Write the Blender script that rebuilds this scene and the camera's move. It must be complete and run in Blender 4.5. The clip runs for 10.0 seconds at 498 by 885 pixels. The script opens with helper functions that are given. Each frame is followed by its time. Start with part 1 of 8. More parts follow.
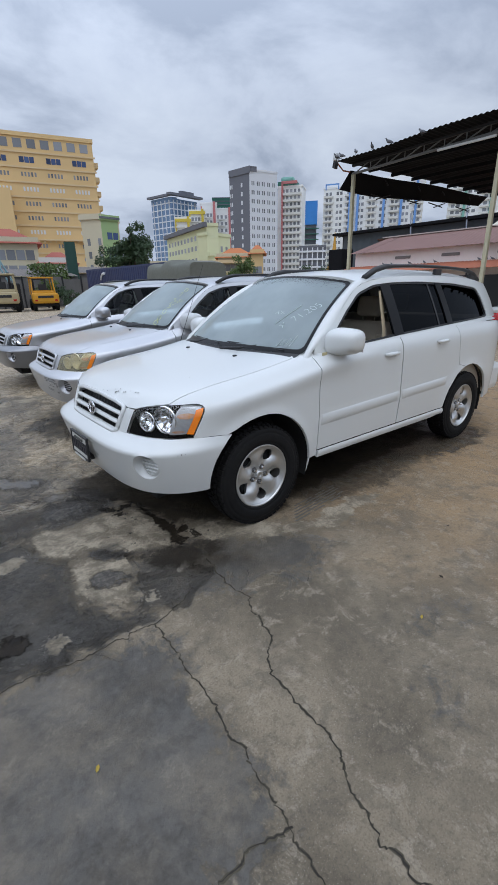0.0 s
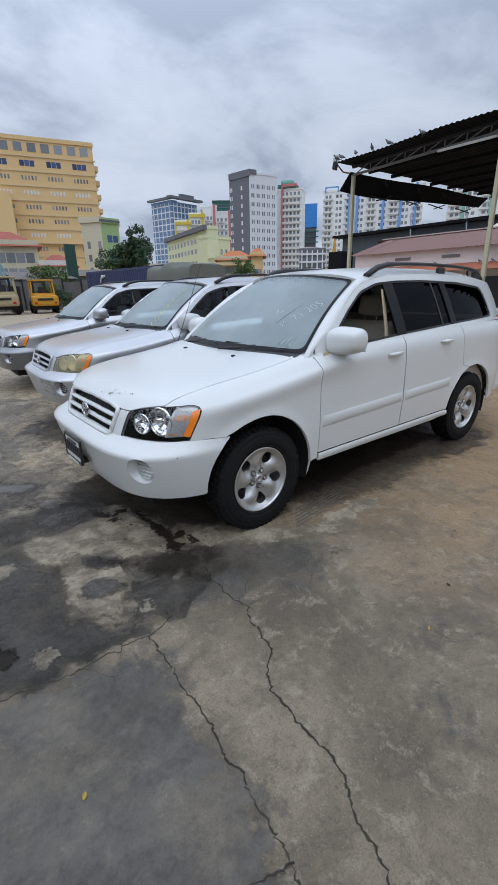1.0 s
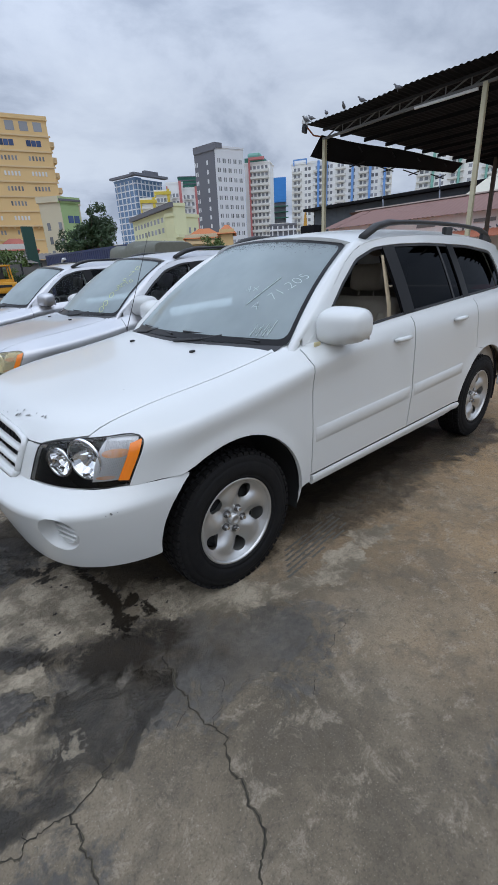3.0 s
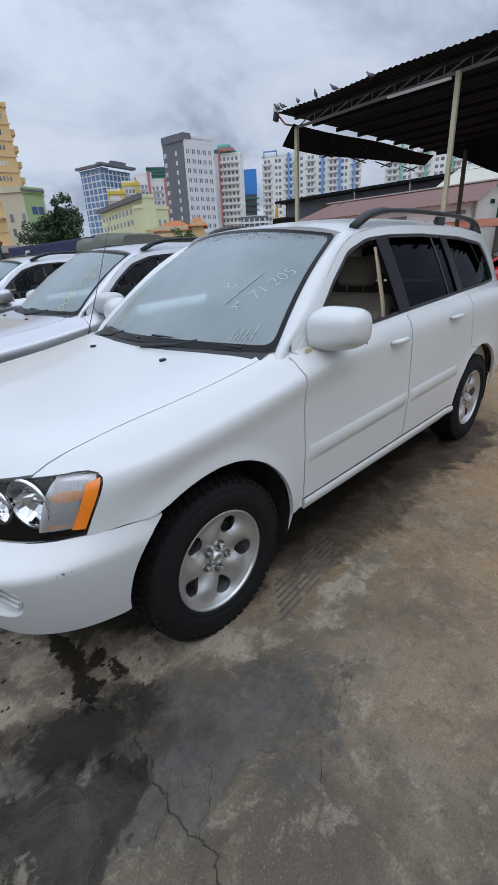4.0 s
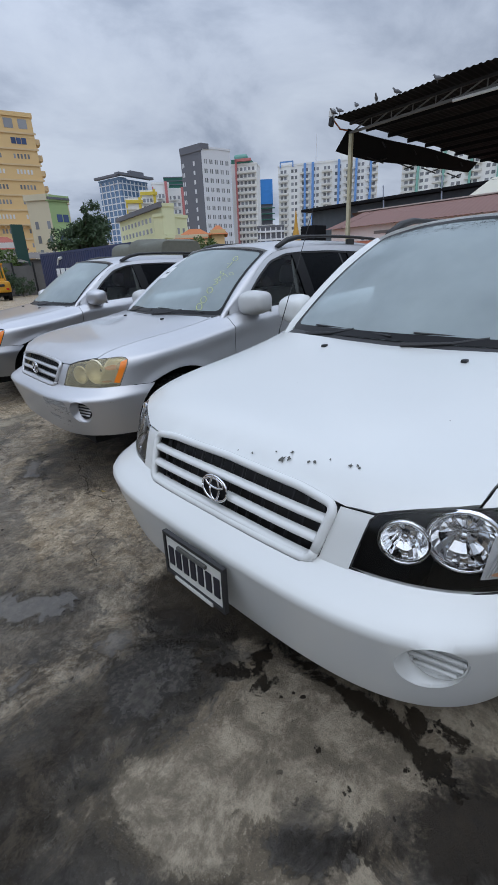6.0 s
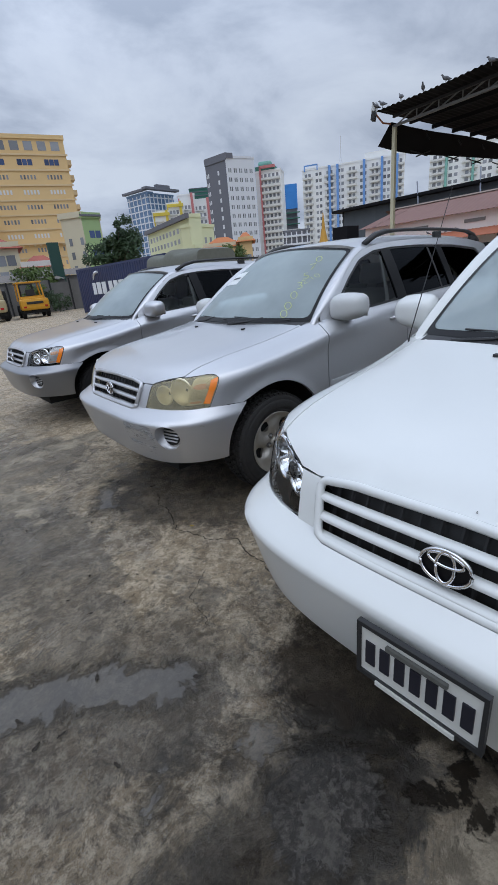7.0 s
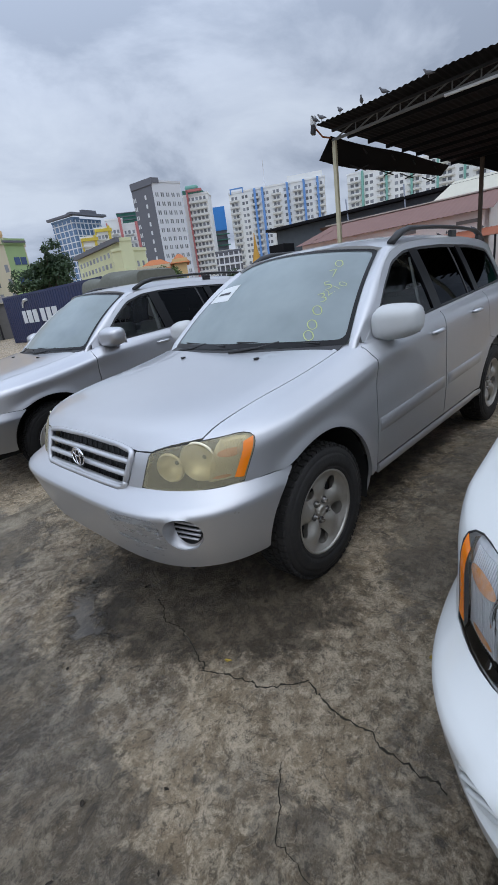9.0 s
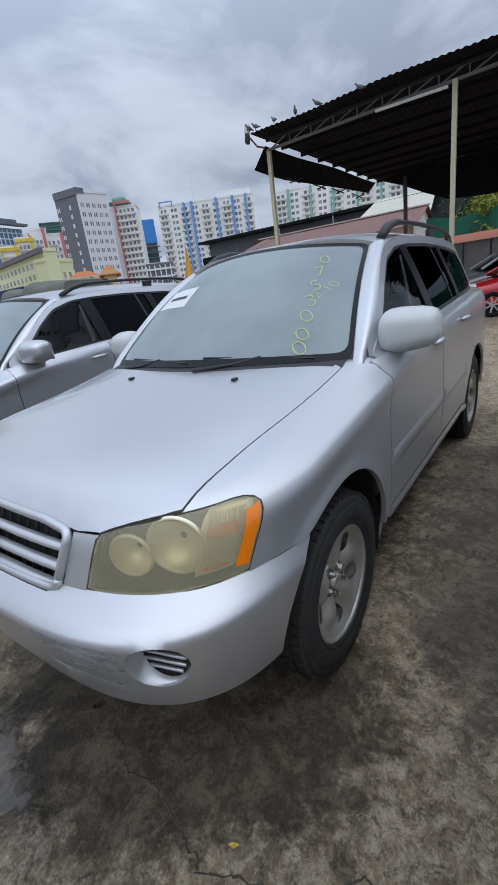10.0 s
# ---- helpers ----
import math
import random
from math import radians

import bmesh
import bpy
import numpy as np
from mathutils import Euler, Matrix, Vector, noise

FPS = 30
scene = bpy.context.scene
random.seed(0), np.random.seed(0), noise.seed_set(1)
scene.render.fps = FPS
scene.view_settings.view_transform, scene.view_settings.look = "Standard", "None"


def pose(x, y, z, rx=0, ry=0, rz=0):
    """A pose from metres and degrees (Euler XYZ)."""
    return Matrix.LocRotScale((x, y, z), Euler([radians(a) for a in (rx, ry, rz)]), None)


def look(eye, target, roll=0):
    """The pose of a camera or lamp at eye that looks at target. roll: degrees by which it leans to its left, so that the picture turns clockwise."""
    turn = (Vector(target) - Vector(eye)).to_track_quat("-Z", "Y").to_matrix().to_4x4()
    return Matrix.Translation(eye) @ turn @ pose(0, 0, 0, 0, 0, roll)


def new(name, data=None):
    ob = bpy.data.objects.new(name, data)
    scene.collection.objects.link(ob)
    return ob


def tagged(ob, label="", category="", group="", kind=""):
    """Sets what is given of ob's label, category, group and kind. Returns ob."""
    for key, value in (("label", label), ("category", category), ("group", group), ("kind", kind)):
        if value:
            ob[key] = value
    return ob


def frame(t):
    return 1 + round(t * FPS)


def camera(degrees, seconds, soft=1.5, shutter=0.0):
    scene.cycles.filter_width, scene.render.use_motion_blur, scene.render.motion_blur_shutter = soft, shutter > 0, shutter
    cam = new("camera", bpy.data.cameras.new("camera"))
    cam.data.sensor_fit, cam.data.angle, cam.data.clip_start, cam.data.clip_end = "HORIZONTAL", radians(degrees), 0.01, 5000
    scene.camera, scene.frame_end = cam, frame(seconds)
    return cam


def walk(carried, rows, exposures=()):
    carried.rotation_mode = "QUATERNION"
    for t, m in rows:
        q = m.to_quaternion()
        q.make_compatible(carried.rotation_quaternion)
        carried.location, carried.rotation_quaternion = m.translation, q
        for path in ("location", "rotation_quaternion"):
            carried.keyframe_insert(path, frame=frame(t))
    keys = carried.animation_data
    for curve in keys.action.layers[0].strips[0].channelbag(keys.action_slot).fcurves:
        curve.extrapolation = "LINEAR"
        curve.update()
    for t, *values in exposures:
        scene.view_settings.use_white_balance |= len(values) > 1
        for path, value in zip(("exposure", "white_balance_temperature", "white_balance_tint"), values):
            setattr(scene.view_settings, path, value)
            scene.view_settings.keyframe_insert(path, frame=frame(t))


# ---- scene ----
cam = camera(59.8, 10.0)
PATH = [
    (0, (-1.743, -2.918, 1.559), (-0.571, -1.448, 0.878), -1.1),
    (0.5, (-1.731, -2.923, 1.555), (-0.56, -1.447, 0.885), -1.3),
    (1, (-1.679, -2.852, 1.528), (-0.505, -1.378, 0.857), -1.2),
    (1.5, (-1.616, -2.679, 1.523), (-0.426, -1.222, 0.844), -1.6),
    (2, (-1.498, -2.573, 1.504), (-0.298, -1.138, 0.797), -2.6),
    (2.5, (-1.299, -2.411, 1.497), (-0.108, -0.983, 0.761), -2.7),
    (2.7, (-1.239, -2.347, 1.478), (-0.043, -0.925, 0.737), -2.9),
    (3.8, (-0.914, -2.064, 1.486), (0.383, -0.758, 0.703), -3.1),
    (4, (-0.923, -1.999, 1.482), (0.368, -0.689, 0.698), -3.2),
    (4.5, (-1.149, -1.815, 1.466), (0.143, -0.501, 0.688), -3.6),
    (5, (-1.268, -1.597, 1.439), (0.019, -0.272, 0.672), -6.4),
    (5.5, (-1.342, -1.282, 1.423), (-0.068, 0.057, 0.661), -5.6),
    (5.8, (-1.452, -1.096, 1.441), (-0.191, 0.247, 0.662), -3.9),
    (6, (-1.545, -0.963, 1.447), (-0.275, 0.386, 0.697), -2.8),
    (6.2, (-1.609, -0.838, 1.456), (-0.326, 0.503, 0.711), -2.6),
    (7.3, (-1.613, -0.158, 1.454), (-0.46, 1.312, 0.742), -6.4),
    (7.5, (-1.641, -0.044, 1.47), (-0.429, 1.378, 0.756), -6.7),
    (8, (-1.635, 0.165, 1.482), (-0.31, 1.49, 0.781), -7.9),
    (8.5, (-1.453, 0.414, 1.458), (-0.123, 1.743, 0.776), -9.8),
    (9, (-1.302, 0.651, 1.458), (0.068, 1.944, 0.788), -8.1),
    (9.5, (-1.168, 0.933, 1.467), (0.366, 2.031, 0.805), -5.7),
    (10, (-0.939, 1.189, 1.421), (0.613, 2.265, 0.765), -7.8),
]
walk(cam, [(t, look(eye, target, roll)) for t, eye, target, roll in PATH], [(0.0, 0.0), (4.5, -0.02), (5.5, -0.10), (6.0, -0.16), (7.5, -0.05), (10.0, -0.03)])

# ---- world and light: an overcast afternoon ----
world = bpy.data.worlds.new("overcast_sky")
scene.world = world
world.use_nodes = True
wn, wl = world.node_tree.nodes, world.node_tree.links
wn.clear()
w_out = wn.new("ShaderNodeOutputWorld")
w_bg = wn.new("ShaderNodeBackground")
w_sky = wn.new("ShaderNodeTexSky")
w_sky.sky_type = "NISHITA"
w_sky.sun_disc = False
w_sky.sun_elevation = radians(48)
w_sky.sun_rotation = radians(200)
w_sky.air_density, w_sky.dust_density, w_sky.ozone_density = 1.0, 2.0, 1.0
w_tc = wn.new("ShaderNodeTexCoord")
# cloud layer: stretched noise on the dome, flattened towards the horizon
w_sep = wn.new("ShaderNodeSeparateXYZ")
wl.new(w_tc.outputs["Generated"], w_sep.inputs[0])
w_up = wn.new("ShaderNodeMath"); w_up.operation = "MAXIMUM"; w_up.inputs[1].default_value = 0.0
wl.new(w_sep.outputs["Z"], w_up.inputs[0])
w_add = wn.new("ShaderNodeMath"); w_add.operation = "ADD"; w_add.inputs[1].default_value = 0.22
wl.new(w_up.outputs[0], w_add.inputs[0])
w_dx = wn.new("ShaderNodeMath"); w_dx.operation = "DIVIDE"
w_dy = wn.new("ShaderNodeMath"); w_dy.operation = "DIVIDE"
wl.new(w_sep.outputs["X"], w_dx.inputs[0]); wl.new(w_add.outputs[0], w_dx.inputs[1])
wl.new(w_sep.outputs["Y"], w_dy.inputs[0]); wl.new(w_add.outputs[0], w_dy.inputs[1])
w_com = wn.new("ShaderNodeCombineXYZ")
wl.new(w_dx.outputs[0], w_com.inputs[0]); wl.new(w_dy.outputs[0], w_com.inputs[1])
w_no = wn.new("ShaderNodeTexNoise")
w_no.inputs["Scale"].default_value = 1.45
w_no.inputs["Detail"].default_value = 9.0
w_no.inputs["Roughness"].default_value = 0.56
w_no.inputs["Distortion"].default_value = 0.35
wl.new(w_com.outputs[0], w_no.inputs["Vector"])
w_ramp = wn.new("ShaderNodeValToRGB")
w_ramp.color_ramp.elements[0].position = 0.38
w_ramp.color_ramp.elements[0].color = (0.315, 0.375, 0.49, 1)
w_ramp.color_ramp.elements[1].position = 0.66
w_ramp.color_ramp.elements[1].color = (0.575, 0.650, 0.775, 1)
w_mid = w_ramp.color_ramp.elements.new(0.52)
w_mid.color = (0.485, 0.555, 0.685, 1)
w_big = wn.new("ShaderNodeTexNoise")
w_big.inputs["Scale"].default_value, w_big.inputs["Detail"].default_value = 0.55, 3.0
wl.new(w_com.outputs[0], w_big.inputs["Vector"])
w_mass = wn.new("ShaderNodeMath"); w_mass.operation = "MULTIPLY_ADD"
w_mass.inputs[1].default_value, w_mass.inputs[2].default_value = 0.55, -0.275
wl.new(w_big.outputs["Fac"], w_mass.inputs[0])
w_both = wn.new("ShaderNodeMath"); w_both.operation = "ADD"
wl.new(w_no.outputs["Fac"], w_both.inputs[0]); wl.new(w_mass.outputs[0], w_both.inputs[1])
wl.new(w_both.outputs[0], w_ramp.inputs[0])
w_cl = wn.new("ShaderNodeMix"); w_cl.data_type = "RGBA"; w_cl.blend_type = "MIX"
w_cl.inputs[0].default_value = 0.98
w_sc = wn.new("ShaderNodeMix"); w_sc.data_type = "RGBA"; w_sc.blend_type = "MULTIPLY"
w_sc.inputs[0].default_value = 1.0
w_sc.inputs[7].default_value = (13.6, 13.6, 13.6, 1)
# an overcast dome is brighter overhead than near the horizon
w_hi = wn.new("ShaderNodeMapRange"); w_hi.interpolation_type = "SMOOTHSTEP"
w_hi.inputs[1].default_value, w_hi.inputs[2].default_value, w_hi.inputs[3].default_value, w_hi.inputs[4].default_value = 0.20, 1.0, 0.76, 2.10
wl.new(w_up.outputs[0], w_hi.inputs[0])
# thinner cloud towards one side
w_side = wn.new("ShaderNodeVectorMath"); w_side.operation = "DOT_PRODUCT"
w_side.inputs[1].default_value = (-0.11, 0.11, 0.0)
wl.new(w_tc.outputs["Generated"], w_side.inputs[0])
w_thin = wn.new("ShaderNodeMath"); w_thin.operation = "ADD"; w_thin.inputs[1].default_value = 1.0
wl.new(w_side.outputs["Value"], w_thin.inputs[0])
w_dome = wn.new("ShaderNodeMath"); w_dome.operation = "MULTIPLY"
wl.new(w_hi.outputs[0], w_dome.inputs[0]); wl.new(w_thin.outputs[0], w_dome.inputs[1])
w_el = wn.new("ShaderNodeMix"); w_el.data_type = "RGBA"; w_el.blend_type = "MULTIPLY"
w_el.inputs[0].default_value = 1.0
wl.new(w_ramp.outputs[0], w_el.inputs[6]); wl.new(w_dome.outputs[0], w_el.inputs[7])
wl.new(w_el.outputs[2], w_sc.inputs[6])
wl.new(w_sky.outputs[0], w_cl.inputs[6])
wl.new(w_sc.outputs[2], w_cl.inputs[7])
wl.new(w_cl.outputs[2], w_bg.inputs["Color"])
w_bg.inputs["Strength"].default_value = 0.1
wl.new(w_bg.outputs[0], w_out.inputs[0])

sun = new("sun", bpy.data.lights.new("sun", "SUN"))
sun.data.energy = 0.45
sun.data.angle = radians(70)
sun.data.color = (1.0, 0.97, 0.93)
sun.matrix_world = look((-30, -30, 60), (0, 0, 0))

# ---- materials ----
def mat(name, colour, rough=0.6, metal=0.0, vary=0.0, scale=8.0, bump=0.0, bscale=60.0, coat=0.0, tint=None, spec=0.5, rand=0.0, emit=0.0, trans=0.0):
    """A principled surface with two scales of variation, relief and, for pieces, a shift by Object Info's Random."""
    m = bpy.data.materials.new(name)
    m.use_nodes = True
    n, l = m.node_tree.nodes, m.node_tree.links
    b = n["Principled BSDF"]
    b.inputs["Base Color"].default_value = (*colour, 1)
    b.inputs["Roughness"].default_value = rough
    b.inputs["Metallic"].default_value = metal
    b.inputs["Coat Weight"].default_value = coat
    b.inputs["Coat Roughness"].default_value = 0.04
    b.inputs["Specular IOR Level"].default_value = spec
    b.inputs["Transmission Weight"].default_value = trans
    if emit:
        b.inputs["Emission Color"].default_value = (*colour, 1)
        b.inputs["Emission Strength"].default_value = emit
    tc = n.new("ShaderNodeTexCoord")
    if vary or rand:
        big = n.new("ShaderNodeTexNoise"); big.inputs["Scale"].default_value = scale * 0.22; big.inputs["Detail"].default_value = 5
        small = n.new("ShaderNodeTexNoise"); small.inputs["Scale"].default_value = scale * 3; small.inputs["Detail"].default_value = 4
        l.new(tc.outputs["Object"], big.inputs["Vector"]); l.new(tc.outputs["Object"], small.inputs["Vector"])
        ad = n.new("ShaderNodeMath"); ad.operation = "ADD"
        l.new(big.outputs["Fac"], ad.inputs[0]); l.new(small.outputs["Fac"], ad.inputs[1])
        mr = n.new("ShaderNodeMapRange"); mr.inputs[1].default_value = 0.6; mr.inputs[2].default_value = 1.4
        l.new(ad.outputs[0], mr.inputs[0])
        mx = n.new("ShaderNodeMix"); mx.data_type = "RGBA"
        other = tint or tuple(c * 0.6 for c in colour)
        lo = tuple(c + (o - c) * vary for c, o in zip(colour, other))
        mx.inputs[6].default_value = (*lo, 1); mx.inputs[7].default_value = (*colour, 1)
        l.new(mr.outputs[0], mx.inputs[0])
        last = mx.outputs[2]
        if rand:
            oi = n.new("ShaderNodeObjectInfo")
            r = n.new("ShaderNodeMapRange"); r.inputs[3].default_value = 1 - rand; r.inputs[4].default_value = 1 + rand * 0.5
            l.new(oi.outputs["Random"], r.inputs[0])
            hs = n.new("ShaderNodeHueSaturation"); l.new(r.outputs[0], hs.inputs["Value"]); l.new(last, hs.inputs["Color"])
            last = hs.outputs[0]
        l.new(last, b.inputs["Base Color"])
        rr = n.new("ShaderNodeMapRange"); rr.inputs[3].default_value = max(0.02, rough - 0.12 * vary); rr.inputs[4].default_value = min(1, rough + 0.12 * vary)
        l.new(small.outputs["Fac"], rr.inputs[0]); l.new(rr.outputs[0], b.inputs["Roughness"])
    if bump:
        bn = n.new("ShaderNodeTexNoise"); bn.inputs["Scale"].default_value = bscale; bn.inputs["Detail"].default_value = 5
        l.new(tc.outputs["Object"], bn.inputs["Vector"])
        bp = n.new("ShaderNodeBump"); bp.inputs["Strength"].default_value = bump; bp.inputs["Distance"].default_value = 0.01
        l.new(bn.outputs["Fac"], bp.inputs["Height"]); l.new(bp.outputs[0], b.inputs["Normal"])
    return m


def glass(name, tint, gloss=0.03, haze=0.0, haze_colour=(0.5, 0.52, 0.5), ior=1.45, shine=(0.9, 0.9, 0.9)):
    """Thin sheet glass: clear or tinted see-through, mirror gloss by Fresnel, and a film of dust."""
    m = bpy.data.materials.new(name)
    m.use_nodes = True
    n, l = m.node_tree.nodes, m.node_tree.links
    n.clear()
    out = n.new("ShaderNodeOutputMaterial")
    tr = n.new("ShaderNodeBsdfTransparent"); tr.inputs[0].default_value = (*tint, 1)
    gl = n.new("ShaderNodeBsdfGlossy"); gl.inputs[0].default_value = (*shine, 1); gl.inputs["Roughness"].default_value = gloss
    fr = n.new("ShaderNodeFresnel"); fr.inputs["IOR"].default_value = ior
    mx = n.new("ShaderNodeMixShader")
    l.new(fr.outputs[0], mx.inputs[0]); l.new(tr.outputs[0], mx.inputs[1]); l.new(gl.outputs[0], mx.inputs[2])
    last = mx.outputs[0]
    if haze:
        df = n.new("ShaderNodeBsdfDiffuse"); df.inputs[0].default_value = (*haze_colour, 1)
        tc = n.new("ShaderNodeTexCoord")
        no = n.new("ShaderNodeTexNoise"); no.inputs["Scale"].default_value = 1.6; no.inputs["Detail"].default_value = 4
        l.new(tc.outputs["Object"], no.inputs["Vector"])
        mr = n.new("ShaderNodeMapRange"); mr.inputs[1].default_value = 0.3; mr.inputs[2].default_value = 0.7
        mr.inputs[3].default_value = haze * 0.72; mr.inputs[4].default_value = haze * 1.14
        l.new(no.outputs["Fac"], mr.inputs[0])
        m2 = n.new("ShaderNodeMixShader")
        l.new(mr.outputs[0], m2.inputs[0]); l.new(last, m2.inputs[1]); l.new(df.outputs[0], m2.inputs[2])
        last = m2.outputs[0]
    l.new(last, out.inputs[0])
    return m


WHITE = mat("white_car_paint", (0.655, 0.668, 0.655), 0.30, 0, 0.16, 2.0, coat=0.6, tint=(0.57, 0.58, 0.555))
SILVER = mat("silver_car_paint", (0.54, 0.545, 0.56), 0.41, 0.72, 0.14, 2.0, coat=0.7, tint=(0.64, 0.65, 0.67))
SILVER_B = mat("silver_grey_car_paint", (0.52, 0.525, 0.545), 0.34, 0.80, 0.14, 2.0, coat=0.7, tint=(0.55, 0.56, 0.59))
SHELL = mat("pale_mirror_shell", (0.55, 0.56, 0.555), 0.38, 0, 0.2, 6, coat=0.3)
GREYLOW = mat("dark_grey_bumper_paint", (0.27, 0.275, 0.29), 0.34, 0.8, 0.2, 3.0, coat=0.4, tint=(0.20, 0.20, 0.21))
RED = mat("red_car_paint", (0.50, 0.015, 0.02), 0.25, 0.1, 0.1, 2.0, coat=0.8)
RUBBER = mat("tyre_rubber", (0.009, 0.009, 0.010), 0.75, 0, 0.6, 6, 0.2, 90, tint=(0.017, 0.016, 0.014), spec=0.16)
RUBBER_D = mat("dusty_tyre_rubber", (0.020, 0.020, 0.021), 0.65, 0, 0.7, 6, 0.2, 90, tint=(0.042, 0.039, 0.035), spec=0.25)
ALLOY = mat("wheel_alloy", (0.60, 0.60, 0.59), 0.34, 0.85, 0.3, 10, tint=(0.42, 0.40, 0.36))
ALLOY_D = mat("dulled_wheel_alloy", (0.48, 0.46, 0.42), 0.42, 0.7, 0.5, 10, tint=(0.30, 0.27, 0.22))
STEEL = mat("dull_steel", (0.18, 0.18, 0.18), 0.4, 0.9, 0.3, 10)
CHROME = mat("chrome", (0.75, 0.75, 0.76), 0.12, 1.0)
BLACKP = mat("black_trim_plastic", (0.02, 0.02, 0.021), 0.5, 0, 0.3, 8, 0.1, 200)
BLACKG = mat("black_gloss_trim", (0.006, 0.006, 0.007), 0.35, 0, 0.1, 8, spec=0.2)
DARK = mat("dark_underbody", (0.012, 0.012, 0.012), 0.9, 0, 0.2, 6)
BEIGE = mat("beige_seat_cloth", (0.50, 0.44, 0.36), 0.85, 0, 0.25, 10, 0.25, 160)
GREYSEAT = mat("grey_seat_cloth", (0.30, 0.29, 0.28), 0.85, 0, 0.25, 10, 0.25, 160)
DASH = mat("dashboard_vinyl", (0.10, 0.10, 0.095), 0.7, 0, 0.3, 8, 0.2, 120)
CREAM = mat("cream_seat_belt_trim", (0.55, 0.45, 0.30), 0.7, 0, 0.2, 8)
AMBER = mat("amber_lens", (0.95, 0.235, 0.008), 0.15, 0, 0.15, 20, coat=0.8, tint=(0.75, 0.2, 0.01))
REDLENS = mat("red_tail_lens", (0.45, 0.01, 0.01), 0.15, 0, coat=0.8)
REFL = mat("lamp_reflector", (0.92, 0.92, 0.93), 0.06, 1.0, 0.1, 30)
LINER = mat("silvered_lamp_liner", (0.30, 0.31, 0.33), 0.25, 0.8, 0.2, 20)
# orange reflection inside the headlamps, put into the colour of AMBERIN and AMBREFL
AMBERIN = mat("amber_bulb_glow", (0.98, 0.34, 0.02), 0.2, 0, 0.75, 16, 0.4, 60, coat=0.6, tint=(0.92, 0.86, 0.80))
FLUTED = mat("silvered_fluted_reflector", (0.92, 0.92, 0.93), 0.22, 0.15, 0.2, 30, 0.5, 45)
AMBREFL = mat("amber_reflected_glow", (0.85, 0.33, 0.12), 0.35, 0.1, 0.5, 30, 0.3, 45, tint=(0.88, 0.62, 0.40))
YELREFL = mat("yellowed_lamp_reflector", (0.92, 0.86, 0.64), 0.34, 0.30, 0.3, 30, 0.2, 30)
LAMPBLACK = mat("lamp_bezel_black", (0.024, 0.025, 0.028), 0.34)
LAMPGREY = mat("yellowed_lamp_bezel", (0.085, 0.078, 0.050), 0.5, 0, 0.2, 20)
GLASS_W = glass("windscreen_glass", (0.56, 0.66, 0.66), 0.02, 0.45, (0.56, 0.645, 0.66), 1.62, (0.82, 0.90, 0.92))
GLASS_S = glass("side_window_glass", (0.70, 0.74, 0.73), 0.02, ior=1.34, shine=(0.6, 0.62, 0.64))
GLASS_D = glass("dark_privacy_glass", (0.030, 0.032, 0.035), 0.02, ior=1.34, shine=(0.28, 0.30, 0.33))
GLASS_L = glass("clear_lamp_lens", (0.92, 0.93, 0.93), 0.03)
GLASS_Y = glass("yellowed_lamp_lens", (0.95, 0.90, 0.74), 0.10, 0.36, (0.66, 0.60, 0.41))
PLATEW = mat("plate_cream", (0.60, 0.60, 0.56), 0.45, 0, 0.15, 20)
PLATEN = mat("navy_plate", (0.035, 0.045, 0.07), 0.35, 0, 0.2, 20)
INK = mat("black_ink", (0.012, 0.012, 0.02), 0.5)
CHALK = mat("white_chalk", (0.50, 0.57, 0.57), 0.9)
CHALKY = mat("yellow_chalk", (0.50, 0.55, 0.22), 0.9)
PAPER = mat("white_paper", (0.70, 0.72, 0.72), 0.8)
RUSTCHIP = mat("chipped_primer", (0.10, 0.10, 0.09), 0.8, 0, 0.5, 60)


# ---- mesh helpers ----
from mathutils import geometry as geo


def part(name, bm, material, parent=None, label="", smooth=False):
    """Links a bmesh as one mesh object under a thing or a part."""
    me = bpy.data.meshes.new(name)
    bm.to_mesh(me)
    bm.free()
    if smooth:
        for p in me.polygons:
            p.use_smooth = True
    if material:
        me.materials.append(material)
    ob = new(name, me)
    if parent:
        ob.parent = parent
    if label:
        ob["label"] = label
    return ob


def share(name, me, parent, m):
    """One more object on a mesh that others use too."""
    ob = new(name, me)
    ob.parent = parent
    ob.matrix_local = m
    return ob


def box(bm, x0, y0, z0, x1, y1, z1, bevel=0.0, m=None):
    r = bmesh.ops.create_cube(bm, size=1)
    v = r["verts"]
    bmesh.ops.scale(bm, vec=(abs(x1 - x0), abs(y1 - y0), abs(z1 - z0)), verts=v)
    bmesh.ops.translate(bm, vec=((x0 + x1) / 2, (y0 + y1) / 2, (z0 + z1) / 2), verts=v)
    if bevel:
        es = list({e for q in v for e in q.link_edges})
        g = bmesh.ops.bevel(bm, geom=es, offset=bevel, segments=2, affect="EDGES", profile=0.6)
        v = list({q for f in g["faces"] for q in f.verts} | {q for q in v if q.is_valid})
    if m is not None:
        bmesh.ops.transform(bm, matrix=m, verts=v)
    return v


def boxes(*args, bevel=0.0):
    bm = bmesh.new()
    for a in args:
        box(bm, *a, bevel=bevel)
    return bm


def rod(bm, a, b, r, seg=8, r2=None):
    a, b = Vector(a), Vector(b)
    d = b - a
    res = bmesh.ops.create_cone(bm, cap_ends=True, segments=seg, radius1=r, radius2=r if r2 is None else r2, depth=d.length)
    bmesh.ops.transform(bm, matrix=Matrix.Translation((a + b) / 2) @ d.to_track_quat("Z", "Y").to_matrix().to_4x4(), verts=res["verts"])
    return res["verts"]


